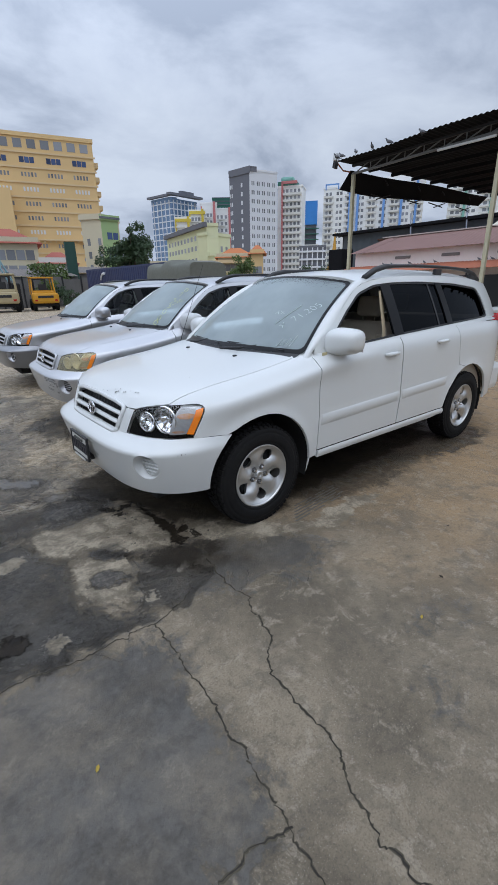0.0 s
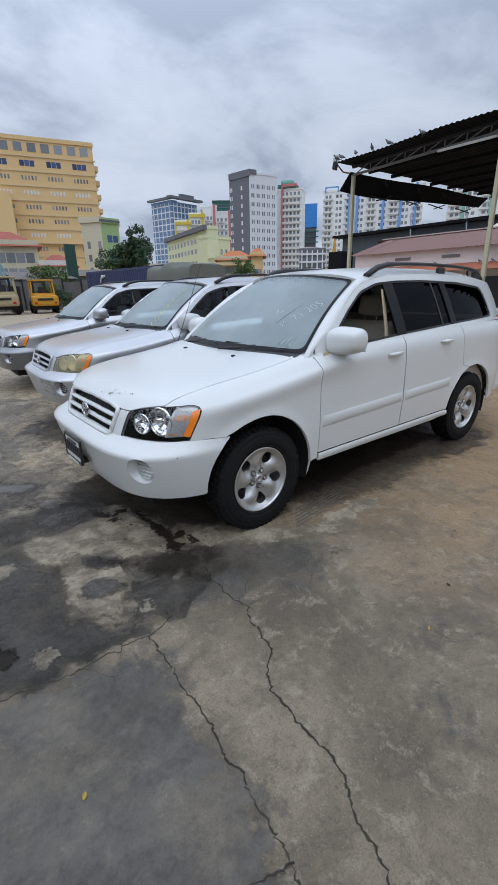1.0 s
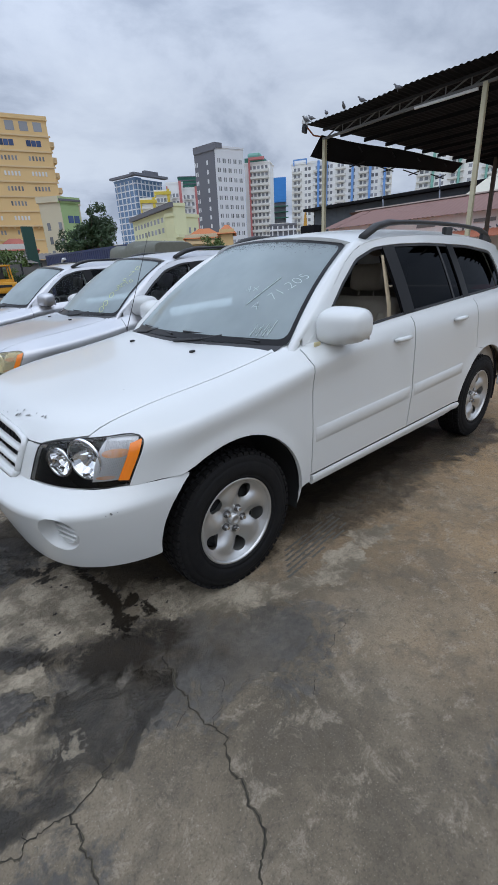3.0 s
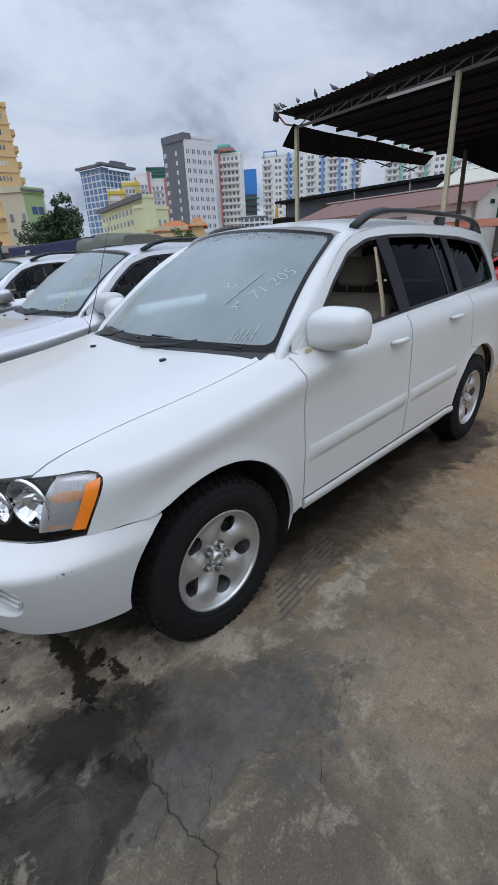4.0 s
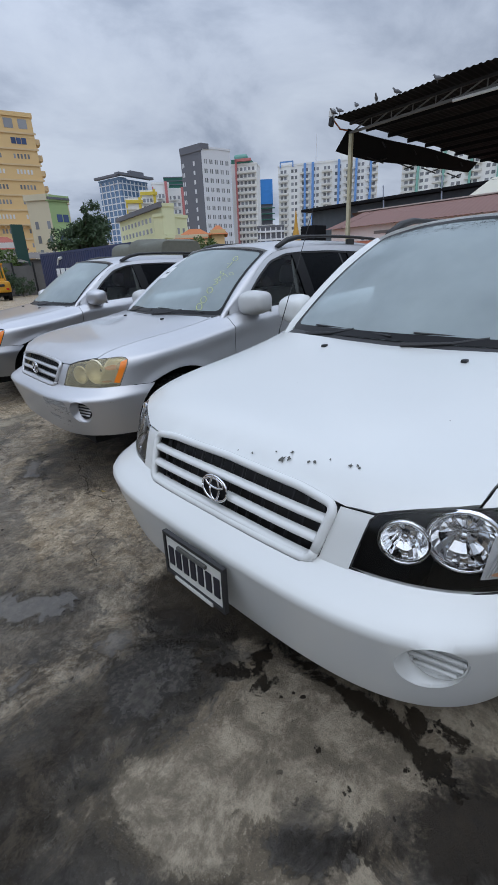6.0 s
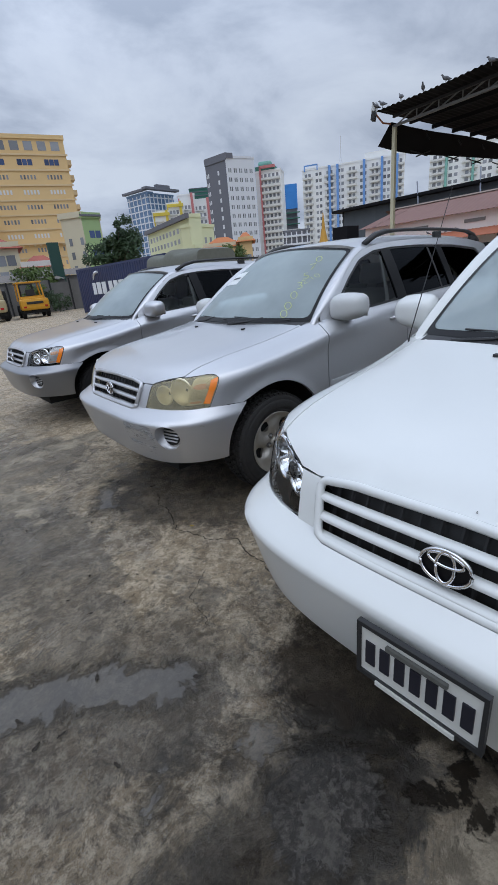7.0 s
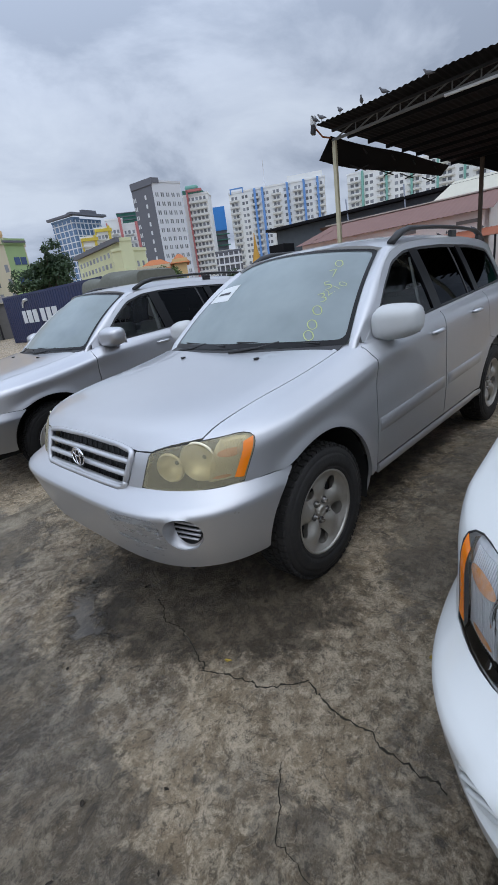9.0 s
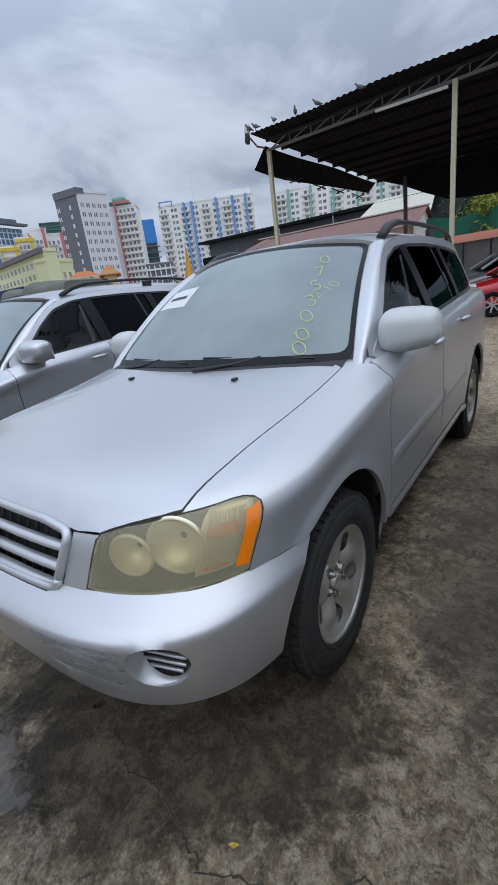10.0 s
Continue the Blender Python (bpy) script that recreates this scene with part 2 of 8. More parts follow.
def tube(bm, pts, r, seg=8, flat=1.0):
    """A round (or flattened) tube through points."""
    pts = [Vector(p) for p in pts]
    rings = []
    for i, p in enumerate(pts):
        d = (pts[min(i + 1, len(pts) - 1)] - pts[max(i - 1, 0)]).normalized()
        side = d.cross(Vector((0, 0, 1)))
        side = side.normalized() if side.length > 1e-4 else Vector((1, 0, 0))
        up = side.cross(d)
        rr = r[i] if isinstance(r, (list, tuple)) else r
        rings.append([bm.verts.new(p + side * (math.cos(a) * rr) + up * (math.sin(a) * rr * flat)) for a in [2 * math.pi * k / seg for k in range(seg)]])
    for a, b in zip(rings, rings[1:]):
        for k in range(seg):
            bm.faces.new((a[k], a[(k + 1) % seg], b[(k + 1) % seg], b[k]))
    bm.faces.new(rings[0][::-1]); bm.faces.new(rings[-1])
    return bm


def lathe(bm, prof, seg=32, axis="Y", closed=False):
    """Turns (radius, along) pairs round an axis."""
    rings = []
    for r, h in prof:
        ring = []
        for k in range(seg):
            a = 2 * math.pi * k / seg
            c, s = r * math.cos(a), r * math.sin(a)
            ring.append(bm.verts.new((c, h, s) if axis == "Y" else (c, s, h)))
        rings.append(ring)
    if closed:
        rings.append(rings[0])
    for a, b in zip(rings, rings[1:]):
        for k in range(seg):
            bm.faces.new((a[k], a[(k + 1) % seg], b[(k + 1) % seg], b[k]))
    return bm


def spl(x, pts):
    """Smooth curve through (x, value) pairs."""
    if x <= pts[0][0]:
        return pts[0][1]
    if x >= pts[-1][0]:
        return pts[-1][1]
    for i in range(len(pts) - 1):
        (x0, y0), (x1, y1) = pts[i], pts[i + 1]
        if x <= x1:
            def slope(j):
                if 0 < j < len(pts) - 1:
                    return (pts[j + 1][1] - pts[j - 1][1]) / (pts[j + 1][0] - pts[j - 1][0])
                k = 0 if j == 0 else len(pts) - 2
                return (pts[k + 1][1] - pts[k][1]) / (pts[k + 1][0] - pts[k][0])
            h = x1 - x0
            t = (x - x0) / h
            return (2 * t**3 - 3 * t * t + 1) * y0 + (t**3 - 2 * t * t + t) * h * slope(i) + (3 * t * t - 2 * t**3) * y1 + (t**3 - t * t) * h * slope(i + 1)


def dense(loop, step, closed=True):
    """Points along a polyline at even steps."""
    out = []
    n = len(loop)
    for i in range(n if closed else n - 1):
        a, b = Vector(loop[i]), Vector(loop[(i + 1) % n])
        k = max(1, int(math.ceil((b - a).length / step)))
        out += [tuple(a + (b - a) * (j / k)) for j in range(k)]
    if not closed:
        out.append(tuple(loop[-1]))
    return out


def rounded(loop, r, seg=4):
    """Rounds the corners of a 2D loop."""
    out = []
    n = len(loop)
    for i in range(n):
        p, a, b = Vector(loop[i]), Vector(loop[i - 1]), Vector(loop[(i + 1) % n])
        ra = min(r, (a - p).length * 0.45); rb = min(r, (b - p).length * 0.45)
        s, e = p + (a - p).normalized() * ra, p + (b - p).normalized() * rb
        for k in range(seg + 1):
            t = k / seg
            out.append(tuple(s * (1 - t) ** 2 + p * 2 * t * (1 - t) + e * t * t))
    return out


def inside(px, py, loop):
    c = np.zeros(len(px), bool)
    n = len(loop)
    for i in range(n):
        x0, y0 = loop[i]; x1, y1 = loop[(i + 1) % n]
        if y0 == y1:
            continue
        hit = ((y0 > py) != (y1 > py)) & (px < (x1 - x0) * (py - y0) / (y1 - y0) + x0)
        c ^= hit
    return c


def sheet(fn, outer, holes=(), step=0.05, flange=0.015, mirror=False, bm=None, flip=False):
    """A curved panel: a 2D outline with holes, filled with even triangles, carried into space by fn(u, v), with its rim folded inwards."""
    loops = [dense(outer, step)] + [dense(h, step * 0.7) for h in holes]
    pts, edges = [], []
    for lp in loops:
        b = len(pts)
        pts += lp
        edges += [(b + i, b + (i + 1) % len(lp)) for i in range(len(lp))]
    nb = len(pts)
    ou = np.array(loops[0])
    gx = np.arange(ou[:, 0].min() + step / 2, ou[:, 0].max(), step)
    gy = np.arange(ou[:, 1].min() + step / 2, ou[:, 1].max(), step)
    if len(gx) and len(gy):
        X, Y = np.meshgrid(gx, gy)
        X = X + (np.arange(len(gy)) % 2)[:, None] * step / 2
        X, Y = X.ravel(), Y.ravel()
        ok = inside(X, Y, loops[0])
        for h in loops[1:]:
            ok &= ~inside(X, Y, h)
        bp = np.array(pts)
        if ok.any():
            X, Y = X[ok], Y[ok]
            d = np.min((X[:, None] - bp[None, :, 0]) ** 2 + (Y[:, None] - bp[None, :, 1]) ** 2, axis=1)
            far = d > (step * 0.5) ** 2
            pts += list(zip(X[far].tolist(), Y[far].tolist()))
    vs, es, fs, *_ = geo.delaunay_2d_cdt([Vector(p) for p in pts], edges, [], 0, 1e-6)
    cx = np.array([sum(vs[i][0] for i in f) / 3 for f in fs]); cy = np.array([sum(vs[i][1] for i in f) / 3 for f in fs])
    keep = inside(cx, cy, loops[0])
    for h in loops[1:]:
        keep &= ~inside(cx, cy, h)
    own = bm is None
    bm = bm or bmesh.new()
    sides = (1, -1) if mirror else (1,)
    for sg in sides:
        made = []
        for v in vs:
            x, y, z = fn(v[0], v[1])
            made.append(bm.verts.new((x, y * sg, z)))
        faces = []
        for f, k in zip(fs, keep):
            if k:
                idx = [made[i] for i in f]
                if (sg < 0) != flip:
                    idx.reverse()
                faces.append(bm.faces.new(idx))
        for v in made:
            if not v.link_faces:
                bm.verts.remove(v)
        for f in faces:
            f.normal_update()
            f.smooth = True
        if flange:
            for v in {q for f in faces for q in f.verts}:
                v.normal_update()
            rim = [e for f in faces for e in f.edges if len(e.link_faces) == 1]
            twin = {}
            for e in set(rim):
                for v in e.verts:
                    if v not in twin:
                        n = v.normal.copy()
                        twin[v] = (bm.verts.new(v.co), bm.verts.new(v.co - n * flange))
            for e in set(rim):
                lp = e.link_loops[0]
                a, b = lp.vert, lp.link_loop_next.vert
                bm.faces.new((twin[b][0], twin[a][0], twin[a][1], twin[b][1]))
    return bm


def strip(bm, rows, flip=False, smooth=True):
    """A skin over rows of points."""
    vv = [[bm.verts.new(p) for p in r] for r in rows]
    for a, b in zip(vv, vv[1:]):
        for k in range(len(a) - 1):
            q = (a[k], a[k + 1], b[k + 1], b[k])
            f = bm.faces.new(q[::-1] if flip else q)
            f.smooth = smooth
    return bm


def lettering(name, text, size, material, parent, m, bold=0.0):
    """Words as flat mesh letters with a little depth."""
    cu = bpy.data.curves.new(name, "FONT")
    cu.body, cu.size, cu.extrude, cu.offset = text, size, 0.001, bold
    cu.align_x, cu.align_y = "CENTER", "CENTER"
    tmp = bpy.data.objects.new(name, cu)
    me = bpy.data.meshes.new_from_object(tmp)
    bpy.data.objects.remove(tmp)
    me.materials.append(material)
    ob = new(name, me)
    if parent:
        ob.parent = parent
    ob.matrix_local = m
    return ob


def worn_film(name, colour, rough, cover, scale):
    """A scuffed film that lies in patches and streaks on what is under it."""
    m = bpy.data.materials.new(name)
    m.use_nodes = True
    n, l = m.node_tree.nodes, m.node_tree.links
    b = n["Principled BSDF"]
    b.inputs["Base Color"].default_value = (*colour, 1)
    b.inputs["Roughness"].default_value = rough
    tc = n.new("ShaderNodeTexCoord")
    mp = n.new("ShaderNodeMapping"); mp.inputs["Scale"].default_value = (1, 0.35, 1.6)
    no = n.new("ShaderNodeTexNoise"); no.inputs["Scale"].default_value = scale; no.inputs["Detail"].default_value = 9; no.inputs["Roughness"].default_value = 0.72
    l.new(tc.outputs["Object"], mp.inputs[0]); l.new(mp.outputs[0], no.inputs["Vector"])
    mr = n.new("ShaderNodeMapRange"); mr.inputs[1].default_value = 0.62 - cover * 0.2; mr.inputs[2].default_value = 0.70 - cover * 0.2
    mr.inputs[4].default_value = 0.8
    l.new(no.outputs["Fac"], mr.inputs[0])
    tr = n.new("ShaderNodeBsdfTransparent")
    mx = n.new("ShaderNodeMixShader")
    l.new(mr.outputs[0], mx.inputs[0]); l.new(tr.outputs[0], mx.inputs[1]); l.new(b.outputs[0], mx.inputs[2])
    l.new(mx.outputs[0], n["Material Output"].inputs[0])
    return m

# ---- ground: one sheet of worn concrete, with wet films, dry islands and cracks ----
def depth_in(px, py, loop):
    """Metres inside (+) or outside (-) a stain's outline."""
    n = len(loop)
    d = np.full(px.shape, 9.0)
    for i in range(n):
        (x0, y0), (x1, y1) = loop[i], loop[(i + 1) % n]
        ex, ey = x1 - x0, y1 - y0
        t = np.clip(((px - x0) * ex + (py - y0) * ey) / (ex * ex + ey * ey + 1e-9), 0, 1)
        d = np.minimum(d, np.hypot(px - x0 - t * ex, py - y0 - t * ey))
    return np.where(inside(px, py, loop), d, -d)


def trail(px, py, pts, r):
    """The same for a run of liquid along a line."""
    d = np.full(px.shape, 9.0)
    for (x0, y0), (x1, y1) in zip(pts, pts[1:]):
        ex, ey = x1 - x0, y1 - y0
        t = np.clip(((px - x0) * ex + (py - y0) * ey) / (ex * ex + ey * ey + 1e-9), 0, 1)
        d = np.minimum(d, np.hypot(px - x0 - t * ex, py - y0 - t * ey))
    return r - d


def spot(px, py, x, y, rx, ry, turn=0.0):
    c, s = math.cos(radians(turn)), math.sin(radians(turn))
    u, v = (px - x) * c + (py - y) * s, (py - y) * c - (px - x) * s
    return (1 - np.hypot(u / rx, v / ry)) * min(rx, ry)


def stains(px, py):
    """How far each place of the yard lies inside every kind of stain or painted shade."""
    P = (px, py)
    most = lambda *q: np.clip(np.maximum.reduce(q), -0.6, 0.6)
    # thin standing water that mirrors the sky
    water = most(
        depth_in(*P, [(-1.71, 1.41), (-1.48, 1.30), (-1.22, 1.15), (-1.01, 0.94), (-0.98, 0.80), (-1.12, 0.80), (-1.31, 0.86), (-1.42, 0.98), (-1.55, 1.10), (-1.77, 1.15), (-2.3, 1.3), (-2.2, 1.6)]),
        depth_in(*P, [(-1.03, 0.59), (-0.84, 0.46), (-0.96, 0.34), (-1.10, 0.37), (-1.23, 0.43)]),
        depth_in(*P, [(-0.91, 0.54), (-0.72, 0.42), (-0.68, 0.18), (-0.84, 0.28), (-0.93, 0.40)]),
        spot(*P, -0.98, -0.50, 0.07, 0.05), spot(*P, -0.62, 2.62, 0.10, 0.30, -30), spot(*P, -1.35, 0.60, 0.15, 0.06, 30), spot(*P, 1.9, 4.1, 1.2, 0.25))
    # damp film: darker, half glossy
    damp = most(
        depth_in(*P, [(-1.75, -1.24), (-1.08, -1.30), (-1.09, -1.63), (-1.11, -1.94), (-1.14, -2.30), (-1.37, -2.32), (-2.2, -2.25), (-3.0, -1.6), (-2.6, -1.2)]),
        depth_in(*P, [(-1.62, 0.10), (-1.38, -0.02), (-1.33, -0.35), (-1.30, -0.60), (-1.30, -0.85), (-1.20, -1.05), (-1.09, -1.26), (-1.75, -1.22), (-2.4, -0.9)]),
        depth_in(*P, [(-0.82, 0.50), (-0.60, 0.22), (-0.70, 0.0), (-0.92, -0.09), (-1.16, -0.02), (-1.34, 0.04), (-1.40, -0.10), (-1.75, -0.2), (-1.9, 0.3), (-1.50, 0.42), (-1.2, 0.40)]),
        depth_in(*P, [(-0.99, 3.33), (-0.81, 2.40), (-0.98, 1.68), (-1.03, 1.38), (-1.15, 1.27), (-1.38, 1.42), (-1.55, 1.60), (-1.60, 2.17), (-1.5, 3.3)]),
        depth_in(*P, [(-0.66, -0.76), (-0.41, -0.86), (-0.22, -1.02), (0.10, -1.24), (0.02, -1.40), (-0.25, -1.42), (-0.50, -1.30), (-0.72, -1.22), (-0.98, -1.12), (-1.0, -0.92), (-0.90, -0.70)]) + 0.04,
        depth_in(*P, [(0.15, 1.30), (0.75, 1.62), (2.8, 1.70), (2.8, 0.95), (1.1, 1.10), (0.3, 1.02)]),
        depth_in(*P, [(0.55, -0.80), (1.6, -0.88), (2.2, -1.02), (3.1, -0.96), (3.3, -0.4), (0.5, -0.4)]),
        spot(*P, -1.30, 1.0, 0.55, 0.42, -20), spot(*P, -1.1, 4.0, 0.9, 0.7), spot(*P, -0.4, 2.75, 0.16, 0.4, -20), spot(*P, -0.75, 1.20, 0.10, 0.16), spot(*P, -0.35, 0.95, 0.14, 0.10), spot(*P, 0.07, -2.15, 0.06, 0.05), spot(*P, -0.32, -2.36, 0.04, 0.03))
    # oily black water that has run from under the bumper
    oil = most(
        trail(*P, [(-0.56, -0.05), (-0.57, -0.20), (-0.565, -0.35), (-0.545, -0.47), (-0.56, -0.58), (-0.585, -0.68), (-0.60, -0.78)], 0.021),
        trail(*P, [(-0.60, -0.02), (-0.72, -0.06), (-0.80, 0.03)], 0.030),
        spot(*P, -0.59, -0.70, 0.055, 0.05), spot(*P, -0.74, -0.13, 0.035, 0.03), spot(*P, -0.49, -0.60, 0.03, 0.02, 40), spot(*P, -0.45, -0.68, 0.022, 0.035),
        spot(*P, -1.64, -0.98, 0.07, 0.05, 30))
    # where it has soaked in, with a soft edge; the last two blacken ground under the car
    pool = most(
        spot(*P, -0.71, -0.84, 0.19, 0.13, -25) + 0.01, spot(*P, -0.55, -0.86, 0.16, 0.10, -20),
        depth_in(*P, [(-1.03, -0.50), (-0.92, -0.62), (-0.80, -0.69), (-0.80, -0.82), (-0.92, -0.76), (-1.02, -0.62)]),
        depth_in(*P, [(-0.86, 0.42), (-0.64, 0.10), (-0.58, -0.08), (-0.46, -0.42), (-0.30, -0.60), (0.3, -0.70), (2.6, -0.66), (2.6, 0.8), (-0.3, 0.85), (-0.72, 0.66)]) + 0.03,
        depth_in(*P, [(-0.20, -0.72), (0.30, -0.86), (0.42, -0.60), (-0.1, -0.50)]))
    # lumpy skin that stays wet
    lump = most(
        depth_in(*P, [(-1.62, 0.10), (-1.38, -0.02), (-1.33, -0.35), (-1.24, -0.46), (-1.27, -0.66), (-1.30, -0.85), (-1.20, -1.05), (-1.09, -1.22), (-1.75, -1.18), (-2.8, -0.9), (-2.6, 0.4)]),
        depth_in(*P, [(-0.86, 0.46), (-0.68, 0.16), (-0.80, -0.02), (-1.16, -0.02), (-1.34, 0.04), (-1.75, -0.1), (-1.9, 0.3), (-1.50, 0.42), (-1.2, 0.40)]),
        depth_in(*P, [(-1.0, -0.90), (-0.80, -0.92), (-0.62, -1.10), (-0.85, -1.22), (-1.10, -1.18)]))
    # painted shade below the parked cars, with silt-dark damp before them and round the oil
    shade_damp = most(
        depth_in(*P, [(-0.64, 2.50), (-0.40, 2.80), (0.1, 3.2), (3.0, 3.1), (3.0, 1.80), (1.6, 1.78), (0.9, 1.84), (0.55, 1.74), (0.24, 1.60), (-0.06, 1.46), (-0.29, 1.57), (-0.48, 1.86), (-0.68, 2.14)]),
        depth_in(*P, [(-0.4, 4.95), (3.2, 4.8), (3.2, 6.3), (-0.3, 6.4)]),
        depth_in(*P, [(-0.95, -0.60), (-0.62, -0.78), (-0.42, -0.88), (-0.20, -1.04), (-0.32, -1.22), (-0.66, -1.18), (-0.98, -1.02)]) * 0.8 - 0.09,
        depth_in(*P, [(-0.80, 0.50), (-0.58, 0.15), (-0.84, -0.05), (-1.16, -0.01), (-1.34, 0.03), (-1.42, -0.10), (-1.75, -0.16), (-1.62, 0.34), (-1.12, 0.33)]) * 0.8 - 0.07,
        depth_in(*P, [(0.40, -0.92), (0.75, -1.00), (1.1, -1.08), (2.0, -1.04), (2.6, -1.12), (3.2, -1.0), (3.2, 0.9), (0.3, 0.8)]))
    # rough black crust where the skin has broken away
    crust = most(
        depth_in(*P, [(-1.17, -0.72), (-1.06, -0.73), (-1.01, -0.84), (-1.03, -0.89), (-1.10, -0.88), (-1.15, -0.86), (-1.20, -0.80)]),
        depth_in(*P, [(-1.03, 0.39), (-0.88, 0.33), (-0.83, 0.20), (-0.92, 0.06), (-1.25, 0.12), (-1.14, 0.32)]),
        depth_in(*P, [(-1.03, -0.47), (-0.98, -0.52), (-0.93, -0.62), (-1.02, -0.66), (-1.10, -0.53), (-1.08, -0.44)]))
    # dry pale skin
    dry = most(
        depth_in(*P, [(-0.86, -0.06), (-0.70, -0.11), (-0.62, -0.20), (-0.61, -0.36), (-0.605, -0.50), (-0.60, -0.62), (-0.64, -0.72), (-0.79, -0.66), (-0.93, -0.57), (-1.02, -0.46), (-1.08, -0.38), (-1.22, -0.43), (-1.33, -0.30), (-1.34, -0.08), (-1.24, 0.01), (-1.15, -0.08), (-1.04, -0.11), (-0.94, -0.11)]),
        depth_in(*P, [(-1.22, -0.56), (-1.12, -0.55), (-0.99, -0.64), (-0.93, -0.69), (-0.97, -0.90), (-1.05, -0.98), (-1.20, -0.98), (-1.28, -0.80)]),
        depth_in(*P, [(-0.50, -0.73), (-0.41, -0.83), (-0.27, -0.90), (-0.19, -1.04), (-0.05, -1.06), (0.10, -0.98), (-0.12, -0.80), (-0.30, -0.62), (-0.48, -0.62)]),
        depth_in(*P, [(-0.06, -1.03), (0.10, -1.03), (0.32, -1.10), (0.46, -1.05), (0.62, -1.10), (0.56, -1.23), (0.34, -1.27), (0.19, -1.17), (0.02, -1.10)]),
        depth_in(*P, [(0.70, -1.02), (0.92, -1.12), (0.97, -1.19), (0.84, -1.23), (0.66, -1.16)]),
        spot(*P, -1.47, -1.10, 0.05, 0.05), spot(*P, -1.53, -0.30, 0.10, 0.06, 20), spot(*P, -1.08, -0.99, 0.10, 0.03, -40),
        spot(*P, -0.55, 4.1, 0.75, 0.16, 12), spot(*P, -1.1, 3.1, 0.10, 0.4), spot(*P, -0.92, 0.72, 0.05, 0.10), spot(*P, -1.05, 0.18, 0.10, 0.05, 20)) - 0.02 * (depth_in(*P, [(-1.17, -0.72), (-1.06, -0.73), (-1.01, -0.84), (-1.03, -0.89), (-1.15, -0.86), (-1.20, -0.80)]) > -0.01) * 4
    dry = np.minimum(dry, -trail(*P, [(-0.56, -0.05), (-0.55, -0.39), (-0.565, -0.60), (-0.55, -0.70), (-0.62, -0.80)], 0.022))
    return dict(water=water, damp=damp, oil=oil, pool=pool, lump=lump, shade_damp=shade_damp, crust=crust, dry=dry)


def ground_material():
    m = bpy.data.materials.new("wet_concrete")
    m.use_nodes = True
    n, l = m.node_tree.nodes, m.node_tree.links
    b = n["Principled BSDF"]
    tc = n.new("ShaderNodeTexCoord")
    P = tc.outputs["Object"]

    def noise_tex(scale, detail=6, rough=0.6, dist=0.0, stretch=None):
        t = n.new("ShaderNodeTexNoise")
        t.inputs["Scale"].default_value, t.inputs["Detail"].default_value = scale, detail
        t.inputs["Roughness"].default_value, t.inputs["Distortion"].default_value = rough, dist
        if stretch:
            mp = n.new("ShaderNodeMapping"); mp.inputs["Rotation"].default_value = (0, 0, radians(stretch[0])); mp.inputs["Scale"].default_value = (stretch[1], stretch[2], 1)
            l.new(P, mp.inputs[0]); l.new(mp.outputs[0], t.inputs["Vector"])
        else:
            l.new(P, t.inputs["Vector"])
        return t.outputs["Fac"]

    def val(op, a, c=None):
        t = n.new("ShaderNodeMath"); t.operation = op
        for i, q in enumerate((a, c)):
            if q is None:
                continue
            if isinstance(q, (int, float)):
                t.inputs[i].default_value = q
            else:
                l.new(q, t.inputs[i])
        return t.outputs[0]

    mul = lambda a, c: val("MULTIPLY", a, c)
    add = lambda a, c: val("ADD", a, c)
    inv = lambda a: val("SUBTRACT", 1.0, a)

    def ramp(v, a, c, lo=0.0, hi=1.0):
        t = n.new("ShaderNodeMapRange"); t.interpolation_type = "SMOOTHSTEP"
        l.new(v, t.inputs[0])
        for i, q in enumerate((a, c, lo, hi)):
            t.inputs[i + 1].default_value = q
        return t.outputs[0]

    def mixc(f, a, c):
        t = n.new("ShaderNodeMix"); t.data_type = "RGBA"
        if isinstance(f, (int, float)):
            t.inputs[0].default_value = f
        else:
            l.new(f, t.inputs[0])
        for i, q in ((6, a), (7, c)):
            if isinstance(q, tuple):
                t.inputs[i].default_value = (*q, 1)
            else:
                l.new(q, t.inputs[i])
        return t.outputs[2]

    broad = noise_tex(5.5, 9, 0.68, 0.6)
    fine = noise_tex(30, 8, 0.7, 0.3)
    wob = add(mul(val("SUBTRACT", broad, 0.5), 0.42), mul(val("SUBTRACT", fine, 0.5), 0.16))

    def stain(name, soft, amp=1.0):
        t = n.new("ShaderNodeAttribute"); t.attribute_name = name
        return ramp(add(t.outputs["Fac"], mul(wob, amp)), -soft, soft)

    water, damp, oil = stain("water", 0.055, 0.9), stain("damp", 0.07, 2.0), stain("oil", 0.008, 0.55)
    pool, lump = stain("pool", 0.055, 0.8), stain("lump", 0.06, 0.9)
    shade_damp, crust, dry = stain("shade_damp", 0.08, 1.4), stain("crust", 0.014, 0.7), stain("dry", 0.009, 0.62)
    sx = n.new("ShaderNodeSeparateXYZ"); l.new(P, sx.inputs[0])
    # the broken, pitted ground lies beyond the white car; smooth slabs this side of it
    rz = ramp(add(sx.outputs[1], mul(val("SUBTRACT", broad, 0.5), 1.2)), 0.05, 0.65)
    right = ramp(add(sx.outputs[0], mul(val("SUBTRACT", noise_tex(1.1, 6, 0.6), 0.5), 2.4)), -0.3, 1.3)
    # slabs: cement grey, brown silt, blotches and trowel streaks
    cloud = ramp(noise_tex(1.3, 9, 0.66, 0.4), 0.34, 0.66)
    slab = mixc(cloud, (0.122, 0.105, 0.079), (0.270, 0.232, 0.176))
